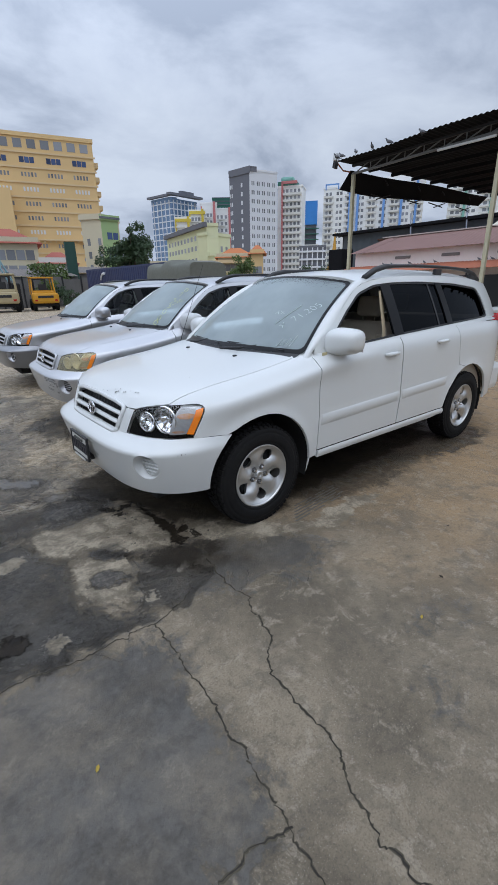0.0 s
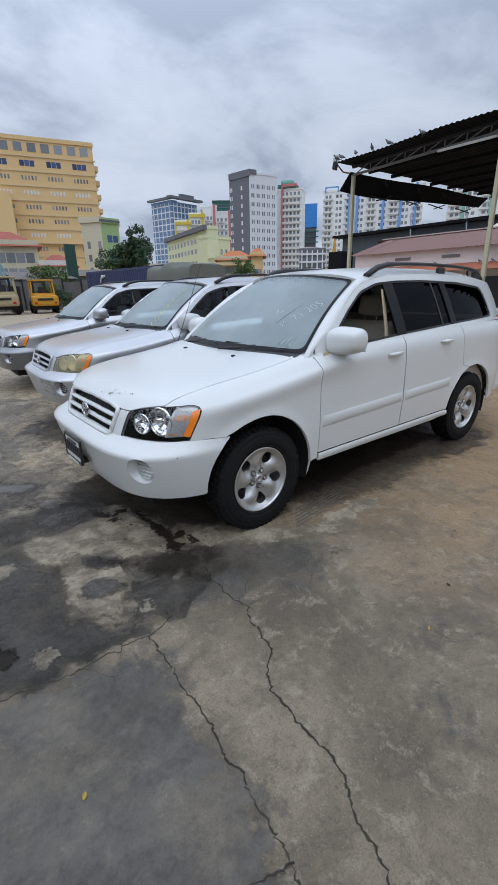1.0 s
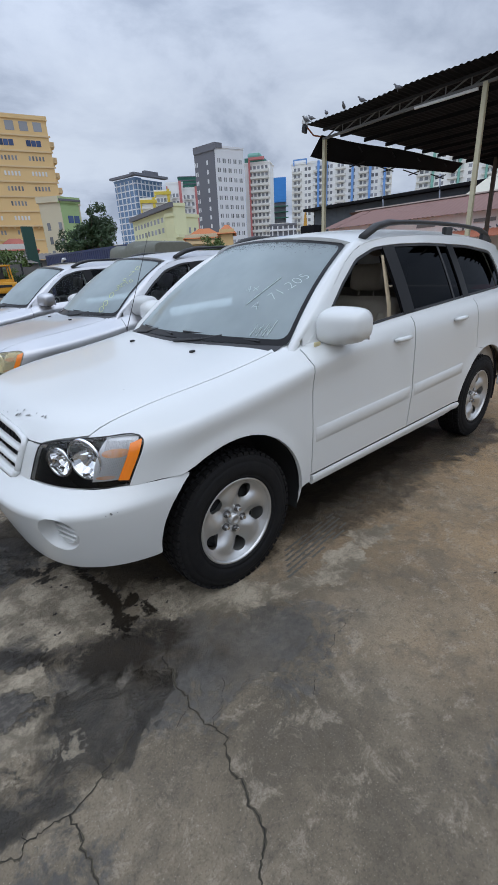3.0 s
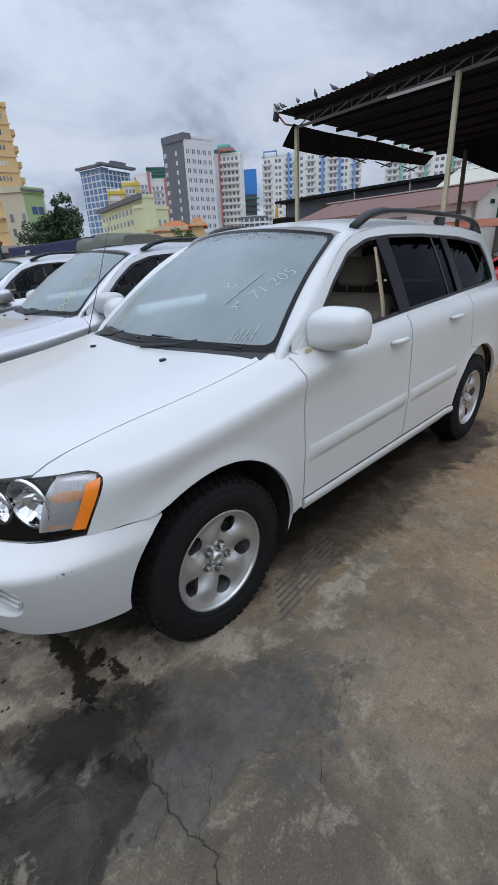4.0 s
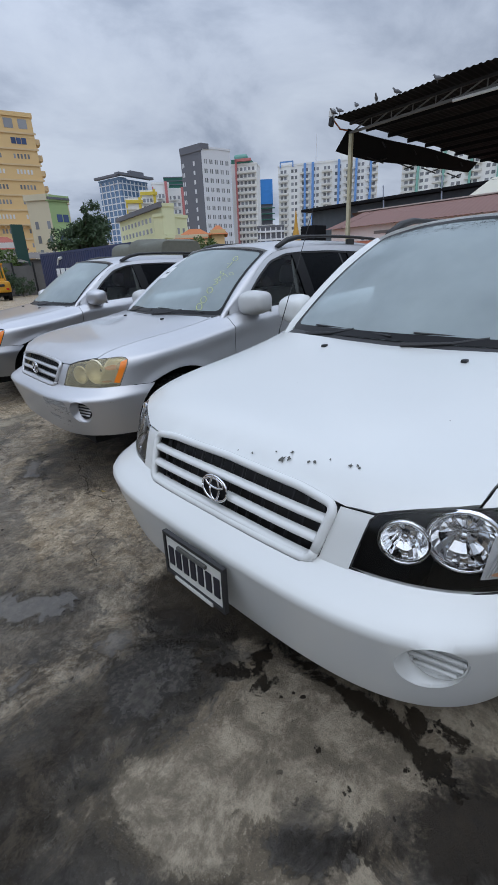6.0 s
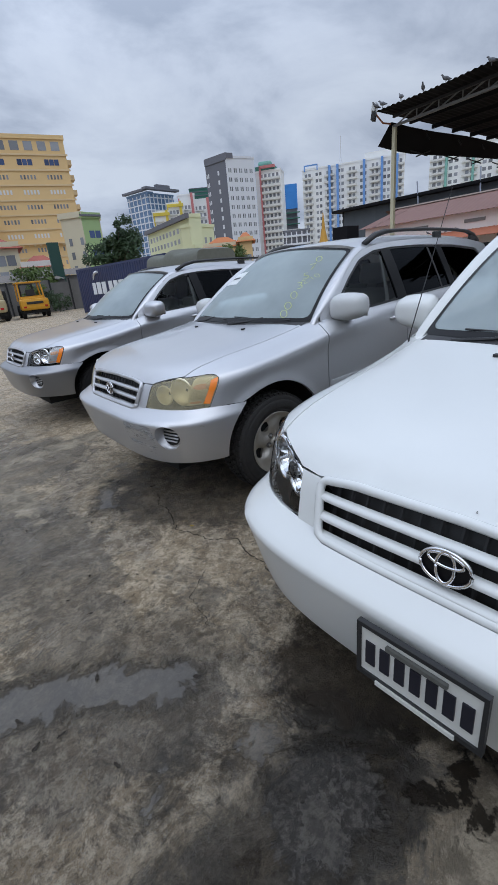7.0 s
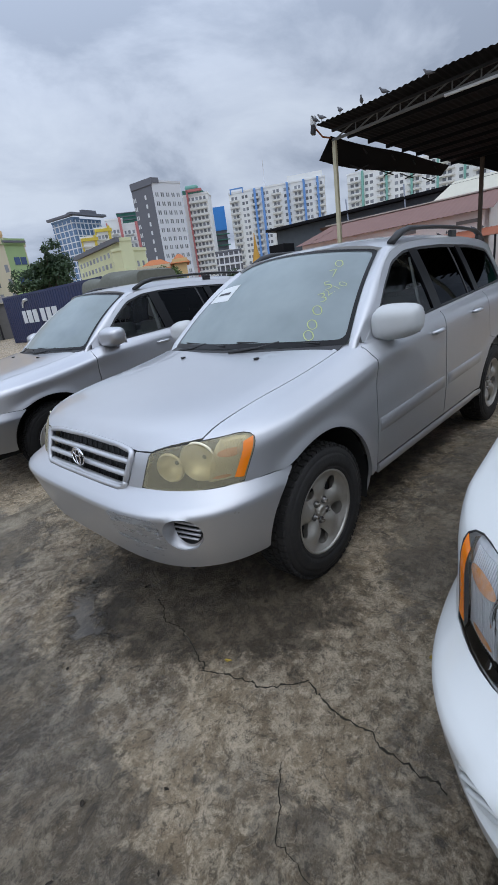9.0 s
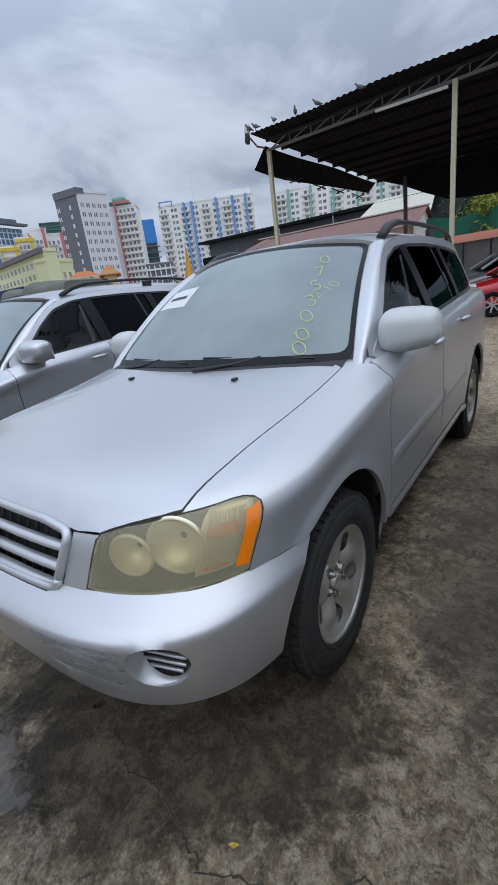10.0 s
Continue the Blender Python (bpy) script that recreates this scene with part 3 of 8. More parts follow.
    slab = mixc(mul(right, add(0.32, mul(ramp(noise_tex(0.7, 7, 0.65, 0.3), 0.36, 0.62), 0.60))), slab, (0.330, 0.228, 0.128))
    slab = mixc(mul(ramp(noise_tex(4.2, 10, 0.74, 0.5), 0.48, 0.62), 0.55), slab, (0.115, 0.102, 0.083))
    slab = mixc(mul(ramp(noise_tex(9.0, 10, 0.80, 0.4), 0.52, 0.62), 0.55), slab, (0.37, 0.33, 0.27))
    slab = mixc(mul(ramp(noise_tex(24, 8, 0.78, 0.2), 0.50, 0.64), 0.50), slab, (0.095, 0.081, 0.062))
    # broken ground: lime-grey ridges, brown mud between them, black pits
    ridge = noise_tex(8.5, 12, 0.82, 0.35)
    mud = mixc(ramp(noise_tex(2.1, 8, 0.7, 0.3), 0.38, 0.62), (0.200, 0.158, 0.105), (0.400, 0.322, 0.225))
    bare = mixc(ramp(ridge, 0.45, 0.60), mud, (0.60, 0.520, 0.400))
    bare = mixc(mul(ramp(noise_tex(22, 10, 0.80, 0.5), 0.50, 0.59), 0.72), bare, (0.72, 0.635, 0.500))
    bare = mixc(mul(ramp(noise_tex(15, 10, 0.78, 0.9), 0.53, 0.62), 0.75), bare, (0.075, 0.060, 0.043))
    bare = mixc(mul(ramp(noise_tex(36, 7, 0.75, 0.6), 0.54, 0.62), 0.65), bare, (0.060, 0.048, 0.034))
    base = mixc(rz, slab, bare)
    grit = noise_tex(120, 4, 0.75)
    base = mixc(mul(ramp(grit, 0.49, 0.64), 0.45), base, (0.080, 0.069, 0.053))
    base = mixc(mul(ramp(noise_tex(160, 3, 0.6), 0.60, 0.70), 0.45), base, (0.50, 0.47, 0.41))
    # a film of wet silt over the broken ground
    film = mul(rz, mul(ramp(noise_tex(1.25, 8, 0.62, 0.5), 0.42, 0.58), ramp(sx.outputs[0], -0.15, -0.85, 0.25, 1.0)))
    base = mixc(mul(film, 0.50), base, mixc(ramp(ridge, 0.44, 0.60), (0.050, 0.049, 0.048), (0.170, 0.164, 0.152)))
    base = mixc(mul(lump, 0.45), base, mixc(ramp(ridge, 0.42, 0.60), (0.055, 0.052, 0.048), (0.175, 0.162, 0.142)))
    # dry skin: pale cement with its own pores
    pale = mixc(ramp(noise_tex(6.0, 10, 0.75, 0.3), 0.40, 0.60), (0.150, 0.132, 0.102), (0.400, 0.358, 0.286))
    pale = mixc(mul(ramp(noise_tex(28, 9, 0.8, 0.4), 0.50, 0.60), 0.55), pale, (0.20, 0.178, 0.140))
    pale = mixc(mul(ramp(grit, 0.5, 0.66), 0.35), pale, (0.15, 0.13, 0.10))
    base = mixc(mul(damp, mul(ramp(noise_tex(2.3, 9, 0.70, 0.3), 0.36, 0.60, 0.50, 0.92), val("SUBTRACT", 1.0, mul(rz, 0.30)))), base, mixc(ramp(add(mul(noise_tex(3.4, 10, 0.72), 0.6), mul(fine, 0.4)), 0.40, 0.60), (0.042, 0.041, 0.039), (0.098, 0.096, 0.092)))
    # shade under the cars is put into the colour here, along with dark damp
    base = mixc(mul(shade_damp, 0.80), base, mixc(ramp(ridge, 0.46, 0.58), (0.026, 0.021, 0.015), (0.085, 0.070, 0.050)))
    base = mixc(mul(dry, 0.92), base, pale)
    base = mixc(mul(crust, 0.90), base, mixc(ramp(fine, 0.45, 0.60), (0.075, 0.073, 0.072), (0.150, 0.144, 0.136)))
    base = mixc(mul(water, 0.78), base, (0.050, 0.047, 0.043))
    drip_at = n.new("ShaderNodeVectorMath"); drip_at.operation = "DISTANCE"
    l.new(P, drip_at.inputs[0]); drip_at.inputs[1].default_value = (-0.55, -0.45, 0)
    drip = mul(ramp(noise_tex(21, 3, 0.5), 0.655, 0.675), ramp(drip_at.outputs["Value"], 0.55, 0.25))
    oil = val("MAXIMUM", oil, drip)
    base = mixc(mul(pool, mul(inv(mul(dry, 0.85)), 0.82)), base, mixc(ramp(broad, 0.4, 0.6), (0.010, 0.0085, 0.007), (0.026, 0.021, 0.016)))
    base = mixc(mul(oil, 0.95), base, mixc(ramp(broad, 0.4, 0.6), (0.008, 0.007, 0.006), (0.020, 0.016, 0.012)))
    warm = n.new("ShaderNodeMix"); warm.data_type = "RGBA"; warm.blend_type = "MULTIPLY"
    warm.inputs[0].default_value = 1.0; warm.inputs[7].default_value = (1.06, 1.0, 0.92, 1)
    l.new(base, warm.inputs[6])
    l.new(warm.outputs[2], b.inputs["Base Color"])
    gloss = val("MAXIMUM", water, mul(damp, 0.58))
    gloss = val("MAXIMUM", gloss, mul(crust, 0.60))
    gloss = val("MAXIMUM", gloss, mul(lump, 0.70))
    gloss = mul(gloss, inv(mul(dry, 0.9)))
    gloss = val("MAXIMUM", gloss, mul(rz, ramp(noise_tex(1.9, 9, 0.72, 0.4), 0.42, 0.60, 0.14, 0.50)))
    gloss = val("MAXIMUM", gloss, mul(film, 0.82))
    gloss = val("MAXIMUM", mul(gloss, inv(mul(pool, 0.6))), mul(oil, 0.50))
    rough = add(val("SUBTRACT", 0.66, mul(gloss, 0.60)), mul(val("SUBTRACT", grit, 0.5), 0.25))
    l.new(val("MAXIMUM", rough, 0.07), b.inputs["Roughness"])
    l.new(mul(add(0.30, mul(gloss, 0.14)), inv(mul(val("MAXIMUM", pool, oil), 0.65))), b.inputs["Specular IOR Level"])
    relief = add(mul(ridge, 0.75), add(mul(fine, 0.35), mul(noise_tex(75, 5, 0.75), 0.24)))
    relief = mul(relief, add(0.30, mul(rz, 0.60)))
    relief = mul(relief, inv(mul(val("MAXIMUM", film, mul(damp, inv(rz))), 0.40)))
    relief = add(relief, mul(lump, add(mul(noise_tex(13, 10, 0.72, 0.8), 0.75), mul(ridge, 0.3))))
    relief = add(relief, mul(crust, mul(noise_tex(32, 8, 0.75, 0.5, (35, 0.5, 1.4)), 0.45)))
    relief = mul(relief, inv(mul(water, 0.90)))
    relief = mul(relief, inv(mul(oil, 0.65)))
    bp = n.new("ShaderNodeBump"); bp.inputs["Strength"].default_value = 1.0; bp.inputs["Distance"].default_value = 0.05
    l.new(relief, bp.inputs["Height"]); l.new(bp.outputs[0], b.inputs["Normal"])
    return m


CONC = ground_material()
far_steps = [4, 6, 9, 14, 22, 40, 80, 160, 350, 900]
gx_ = np.concatenate([[-3.0 - q for q in far_steps[::-1]], np.arange(-3.0, 3.6, 0.024), [3.6 + q for q in far_steps]])
gy_ = np.concatenate([[-3.4 - q for q in far_steps[::-1]], np.arange(-3.4, 4.6, 0.024), [4.6 + q for q in far_steps]])
GX, GY = np.meshgrid(gx_, gy_)
GX, GY = GX.ravel(), GY.ravel()
nx_, ny_ = len(gx_), len(gy_)
corner = (np.arange(ny_ - 1)[:, None] * nx_ + np.arange(nx_ - 1)[None, :]).ravel()
quads = np.stack([corner, corner + 1, corner + nx_ + 1, corner + nx_], 1)
me = bpy.data.meshes.new("ground")
me.from_pydata(np.stack([GX, GY, np.zeros_like(GX)], 1).tolist(), [], quads.tolist())
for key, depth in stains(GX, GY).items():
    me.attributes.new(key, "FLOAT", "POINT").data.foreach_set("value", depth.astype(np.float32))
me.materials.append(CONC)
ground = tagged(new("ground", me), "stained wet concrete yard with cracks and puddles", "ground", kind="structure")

CRACK = mat("crack_dirt", (0.026, 0.021, 0.016), 0.95, 0, 0.5, 40)
CRUST = mat("crack_crust", (0.085, 0.072, 0.048), 0.95, 0, 0.6, 40)


def crack(points, width, seed, branch=True):
    """A crooked open joint: a ragged dark ribbon that pinches and widens, with crusted lips and hairline branches."""
    rnd = random.Random(seed)
    pts = dense(points, 0.011, False)
    left, right, lip_l, lip_r = [], [], [], []
    wx = wy = 0.0
    w = width
    for i, p in enumerate(pts):
        q = Vector(pts[min(i + 1, len(pts) - 1)]) - Vector(pts[max(i - 1, 0)])
        q = Vector((-q.y, q.x)).normalized()
        wx = wx * 0.86 + rnd.gauss(0, 0.0052); wy = wy * 0.86 + rnd.gauss(0, 0.0052)
        w = 0.55 * w + 0.45 * width * (0.06 + 1.0 * rnd.random() ** 2)
        c = Vector(p) + Vector((wx, wy))
        left.append((c.x + q.x * w, c.y + q.y * w, 0.0024)); right.append((c.x - q.x * w, c.y - q.y * w, 0.0024))
        e = w + width * rnd.uniform(0.0, 1.5)
        lip_l.append((c.x + q.x * e, c.y + q.y * e, 0.0016)); lip_r.append((c.x - q.x * e * 0.8, c.y - q.y * e * 0.8, 0.0016))
        if branch and rnd.random() < 0.022:
            turn = rnd.choice((-1, 1)) * rnd.uniform(0.4, 1.1)
            d = Vector((q.y, -q.x)) * rnd.choice((-1, 1))
            d.rotate(Matrix.Rotation(turn, 2))
            n_ = rnd.uniform(0.05, 0.20)
            crack([(c.x, c.y), (c.x + d.x * n_ * 0.5 + rnd.gauss(0, 0.01), c.y + d.y * n_ * 0.5 + rnd.gauss(0, 0.01)), (c.x + d.x * n_, c.y + d.y * n_)], width * 0.4, seed * 100 + i, False)
    bm = bmesh.new()
    strip(bm, [left, right], flip=True, smooth=False)
    ob = part("crack", bm, CRACK, ground)
    if branch:
        bm = bmesh.new()
        strip(bm, [lip_l, lip_r], flip=True, smooth=False)
        part("crack_crust", bm, CRUST, ob)


crack([(-0.56, -1.0), (-0.59, -1.12), (-0.61, -1.42), (-0.67, -1.69), (-0.80, -1.87), (-0.81, -2.13), (-0.84, -2.27), (-0.91, -2.36), (-0.95, -2.47), (-0.94, -2.9)], 0.0042, 1)
crack([(-1.07, -1.28), (-1.08, -1.63), (-1.08, -1.84), (-1.11, -1.96), (-1.12, -2.11), (-1.13, -2.33), (-1.14, -2.44), (-1.15, -3.2)], 0.0038, 2)
crack([(-0.80, -1.20), (-1.07, -1.28), (-1.40, -1.27), (-1.60, -1.24), (-1.74, -1.24), (-2.4, -1.2)], 0.0035, 3)
crack([(-1.13, -2.33), (-1.30, -2.31), (-1.38, -2.30), (-2.0, -2.25)], 0.0045, 4)
crack([(-0.33, 2.37), (-0.41, 2.22), (-0.47, 1.93), (-0.51, 1.82), (-0.45, 1.69), (-0.43, 1.59), (-0.32, 1.42), (-0.36, 1.32), (-0.38, 1.14), (-0.40, 0.9)], 0.0034, 5)
crack([(0.22, -1.40), (0.03, -1.44), (-0.15, -1.48), (-0.28, -1.55)], 0.0012, 6, False)
crack([(-0.62, 1.35), (-0.80, 1.22), (-0.86, 1.02)], 0.0014, 7)

LEAF = mat("dead_leaf", (0.03, 0.022, 0.014), 0.9, 0, 0.5, 40, tint=(0.015, 0.012, 0.010))
LEAFY = mat("yellow_leaf", (0.42, 0.30, 0.05), 0.8, 0, 0.4, 40)
rnd = random.Random(5)


def make_litter(x, y, size, m, label):
    """A curled scrap of leaf on the ground."""
    bm = bmesh.new()
    rows = []
    for i in range(5):
        t = i / 4 * 2 - 1
        w = size * 0.5 * math.sqrt(max(0.02, 1 - t * t)) * rnd.uniform(0.7, 1.1)
        rows.append([(t * size, -w, 0.004 + abs(t) * size * 0.3), (t * size, 0, 0.0035), (t * size, w, 0.004 + size * 0.35 * rnd.random())])
    strip(bm, rows, smooth=False)
    ob = tagged(part("leaf", bm, m), label, "leaf", "leaf litter on the yard")
    ob.matrix_world = pose(x, y, 0, 0, 0, rnd.uniform(0, 360))


for x, y, s in ((-1.04, 0.83, 0.016), (-1.33, 1.12, 0.018), (-1.42, 0.74, 0.016), (-1.09, 1.79, 0.012), (-1.62, 1.15, 0.016), (-1.60, 1.0, 0.018), (-1.52, 0.98, 0.016), (-1.2, 1.5, 0.010), (-1.05, 1.45, 0.008), (-1.25, 1.68, 0.010), (-0.85, 2.35, 0.012), (-0.9, 1.6, 0.010), (-1.7, 1.6, 0.012), (-0.3, 2.5, 0.02), (0.9, -1.75, 0.012), (0.35, -2.0, 0.014), (-1.2, 2.6, 0.014)):
    make_litter(x, y, s, LEAF, "small dark wet leaf scrap on concrete")
for x, y, s in ((-1.53, -1.78, 0.014), (-0.42, 1.78, 0.016), (0.05, 1.10, 0.02), (-0.02, -2.1, 0.014)):
    make_litter(x, y, s, LEAFY, "small fallen yellow leaf on concrete")

# ---- plain walls closing the yard behind the camera, added unseen to darken reflections ----
UNSEENW = mat("grey_unseen_wall_render", (0.42, 0.41, 0.39), 0.9, 0, 0.4, 0.6)
unseen_wall_west = tagged(part("unseen_wall_west", boxes((-10.2, -20.0, 0, -10.0, 41.8, 3.0)), UNSEENW), "plain grey wall added out of view to darken reflections", "wall", kind="structure")
unseen_wall_south = tagged(part("unseen_wall_south", boxes((-10.0, -20.2, 0, 31.0, -20.0, 2.4)), UNSEENW), "plain grey wall added out of view to darken reflections", "wall", kind="structure")

# ---- open-sided canopy ----
IRON = mat("dark_iron", (0.03, 0.03, 0.033), 0.6, 0.3, 0.4, 6)
TARP = mat("black_roof_sheet", (0.014, 0.014, 0.016), 0.7, 0, 0.5, 2, tint=(0.006, 0.006, 0.007), spec=0.08)
CHORD = mat("grey_chord", (0.17, 0.17, 0.165), 0.6, 0.2, 0.4, 6)
POSTM = mat("cream_post_paint", (0.56, 0.53, 0.38), 0.55, 0, 0.5, 3, 0.1, 30, tint=(0.36, 0.32, 0.20))
BROWNP = mat("brown_post_paint", (0.10, 0.07, 0.05), 0.6, 0, 0.5, 4)
LAMPW = mat("white_fitting", (0.68, 0.70, 0.70), 0.4, 0, 0.2, 8)
RUSTY = mat("rusty_orange_bracket", (0.30, 0.10, 0.04), 0.7, 0, 0.5, 10)

# the canopy and the sheds stand a little askew to the cars
ASKEW = Matrix.Translation((-1.4, -0.8, 0)) @ Matrix.Rotation(radians(-0.45), 4, "Z") @ Matrix.Translation((1.4, 0.8, 0))
canopy = tagged(new("canopy"), "open canopy with dark corrugated roof, lattice truss and cream posts", "canopy")
canopy.matrix_world = ASKEW
EDGE_X, FAR_X, NEAR_Y, LOW_Y = 10.75, 22.0, 8.05, -4.0


def canopy_z(x, y=8.0):
    """The roof rises a little away from the yard and falls along its edge."""
    return 5.30 + (x - EDGE_X) * 0.011 + 0.15 * min(1.0, max(0.0, (8.0 - y) / 5.0)) ** 0.8


def truss_part(name, bm, m):
    """A member of the front truss, hung along the falling edge."""
    for v in bm.verts:
        v.co.z += 0.035 + 0.027 * (8.0 - v.co.y)
    return part(name, bm, m, canopy)



bm = bmesh.new()
ys = np.arange(LOW_Y, NEAR_Y, 0.0375)
rows = []
for x in (EDGE_X, 13.5, 16.3, 19.1, FAR_X):
    rows.append([(x, y, canopy_z(x, y) + 0.014 * math.sin(2 * math.pi * y / 0.15) + 0.02 * math.sin(y * 1.7)) for y in ys])
strip(bm, rows, smooth=True)
r2 = [[(x, y, z - 0.012) for x, y, z in r] for r in rows]
strip(bm, r2, flip=True, smooth=True)
part("roof_sheet", bm, TARP, canopy, "black corrugated sheet roof")
for x in (12.3, 13.6, 14.9, 16.2, 17.5, 18.8, 20.1, 21.4):
    part("purlin", boxes((x - 0.04, LOW_Y, canopy_z(x) - 0.16, x + 0.04, NEAR_Y - 0.1, canopy_z(x) - 0.055)), TARP, canopy)
# front lattice truss
TX = 11.42
truss_part("top_chord", boxes((TX - 0.04, LOW_Y, 5.17, TX + 0.04, NEAR_Y - 0.1, 5.23)), IRON)
truss_part("bottom_chord", boxes((TX - 0.035, LOW_Y, 4.94, TX + 0.035, NEAR_Y - 0.1, 5.00)), CHORD)
k = 0
y = NEAR_Y - 0.2
while y > LOW_Y + 0.7:
    bm = bmesh.new(); rod(bm, (TX, y, 4.97), (TX, y - 0.62, 5.22), 0.022, 6); truss_part("lattice_bar", bm, CHORD)
    bm = bmesh.new(); rod(bm, (TX, y - 0.62, 4.97), (TX, y - 0.62, 5.22), 0.018, 6); truss_part("lattice_bar", bm, CHORD)
    y -= 0.62
for x, y, m, w, lab in ((11.45, 7.92, POSTM, 0.054, "cream painted steel post"), (11.42, 3.17, POSTM, 0.054, "cream painted steel post"), (11.42, -1.6, POSTM, 0.054, "cream painted steel post"), (21.6, 6.75, BROWNP, 0.075, "dark brown steel post"), (21.6, 1.2, BROWNP, 0.075, "dark brown steel post")):
    top = 5.02 + 0.027 * (8.0 - y) if x < 15 else canopy_z(x) - 0.1
    part("post", boxes((x - w, y - w, 0.0, x + w, y + w, top), bevel=0.012), m, canopy, lab)
    part("post_base", boxes((x - w - 0.08, y - w - 0.08, 0.0, x + w + 0.08, y + w + 0.08, 0.02)), IRON, canopy)
# loose side flap below a gap of daylight, with dangling struts
bm = bmesh.new()
ft, fb = [], []
for t in np.linspace(0, 1, 12):
    x = 11.35 + 9.6 * t
    ft.append((x, 7.98 - 0.1 * t, canopy_z(x) - 0.20 - 0.03 * math.sin(9 * t)))
    fb.append((x - 0.15, 8.30 - 0.12 * t, spl(x, [(11.3, 4.58), (12.9, 4.52), (16.0, 4.66), (19.0, 4.78), (21.0, 4.85)])))
strip(bm, [ft, fb]); strip(bm, [[(a, b_ - 0.02, c) for a, b_, c in ft], [(a, b_ - 0.02, c) for a, b_, c in fb]], flip=True)
part("side_flap", bm, TARP, canopy, "loose black side sheet hanging askew")
# torn sheet that hangs along the back
bm = bmesh.new()
drop = [(7.9, 5.38), (7.0, 5.02), (6.0, 4.50), (5.0, 4.05), (3.4, 3.92), (0.0, 3.95), (-4.0, 3.90)]
for dx, fl_ in ((0.0, False), (0.015, True)):
    strip(bm, [[(22.02 + dx, y, canopy_z(22.0, y) + 0.02) for y, z in drop], [(22.02 + dx + 0.05 * math.sin(y * 3), y, z) for y, z in drop]], flip=fl_)
part("back_sheet", bm, TARP, canopy, "black sheet hanging along the back")
for x in (13.3, 15.4, 17.2, 19.4):
    bm = bmesh.new()
    z = canopy_z(x) - 0.12
    rod(bm, (x, 8.0, z - 0.15), (x + 0.1, 7.9, z - 0.35), 0.025, 6)
    rod(bm, (x - 0.5, 8.25, z - 0.60), (x + 0.25, 8.05, z - 0.74), 0.022, 6)
    rod(bm, (x - 0.15, 8.2, z - 0.76), (x + 0.55, 8.1, z - 0.56), 0.020, 6)
    part("loose_strut", bm, IRON, canopy)
fl = new("tube_light"); fl.parent = canopy
part("lamp_body", boxes((11.32, 3.30, 5.01, 11.38, 4.90, 5.07), bevel=0.012), LAMPW, fl, "white tube light fitting")
fd_ = tagged(new("floodlight"), "white floodlight on a rusty bracket at the canopy corner", "lamp")
part("housing", boxes((-0.17, -0.10, -0.12, 0.17, 0.06, 0.16), bevel=0.02), LAMPW, fd_)
part("visor", boxes((-0.19, -0.12, -0.40, 0.10, 0.02, -0.14), bevel=0.02), IRON, fd_)
bm = bmesh.new(); rod(bm, (0.0, 0.0, -0.1), (0.25, -0.35, -0.42), 0.03, 8); rod(bm, (0.25, -0.35, -0.42), (0.45, -0.6, -0.42), 0.03, 8)
part("bracket", bm, RUSTY, fd_)
fd_.matrix_world = ASKEW @ pose(10.85, 8.20, 5.44, 10, 0, 20) @ Matrix.Scale(0.75, 4)

# ---- long shed with brown roof and orange awning ----
PINK = mat("pale_pink_render", (0.84, 0.78, 0.75), 0.85, 0, 0.35, 1.5, tint=(0.62, 0.54, 0.49))
BROWNR = mat("brown_roof_sheet", (0.22, 0.12, 0.10), 0.75, 0, 0.4, 2, tint=(0.14, 0.07, 0.06))
ORANGER = mat("orange_awning_sheet", (0.42, 0.13, 0.06), 0.75, 0, 0.5, 2, tint=(0.25, 0.08, 0.05))
GREYW = mat("grey_corrugated_wall", (0.10, 0.115, 0.13), 0.6, 0.2, 0.4, 2)
WHITER = mat("white_render", (0.70, 0.69, 0.64), 0.85, 0, 0.3, 2)
DARKW = mat("dark_window", (0.03, 0.035, 0.04), 0.25)

shed = tagged(new("shed"), "long pale pink shed with brown sheet roof and orange awning", "shed")
shed.matrix_world = ASKEW
part("wall", boxes((24.9, 7.2, 0, 25.1, 18.4, 3.52)), PINK, shed)
bm = bmesh.new()
vs = [bm.verts.new(p) for p in ((24.9, 7.2, 0), (30, 7.2, 0), (30, 7.2, 3.52), (27.45, 7.2, 4.56), (24.9, 7.2, 3.52))]
bm.faces.new(vs)
vs2 = [bm.verts.new((v.co.x, 7.4, v.co.z)) for v in vs]
bm.faces.new(vs2[::-1])
for i in range(5):
    bm.faces.new((vs[i], vs2[i], vs2[(i + 1) % 5], vs[(i + 1) % 5]))
part("gable_wall", bm, PINK, shed)
part("vent", boxes((26.9, 7.16, 3.5, 27.5, 7.2, 3.7)), DARKW, shed)
bm = bmesh.new()
ysr = np.arange(6.95, 18.7, 0.09)
strip(bm, [[(24.5 + 2.95 * t, y + (1.2 * t if y > 17.5 else 0) * -1, 3.50 + 1.10 * t + 0.018 * math.sin(2 * math.pi * y / 0.27)) for y in ysr] for t in (0, 0.5, 1)], smooth=True)
strip(bm, [[(27.45 + 2.9 * t, y, 4.60 - 1.1 * t + 0.018 * math.sin(2 * math.pi * y / 0.27)) for y in ysr] for t in (0, 1)], smooth=True)
part("roof", bm, BROWNR, shed)
part("ridge_cap", boxes((27.3, 6.9, 4.60, 27.6, 18.0, 4.67)), mat("pale_ridge", (0.5, 0.42, 0.38), 0.8), shed)
bm = bmesh.new()
ysr = np.arange(3.0, 18.9, 0.08)
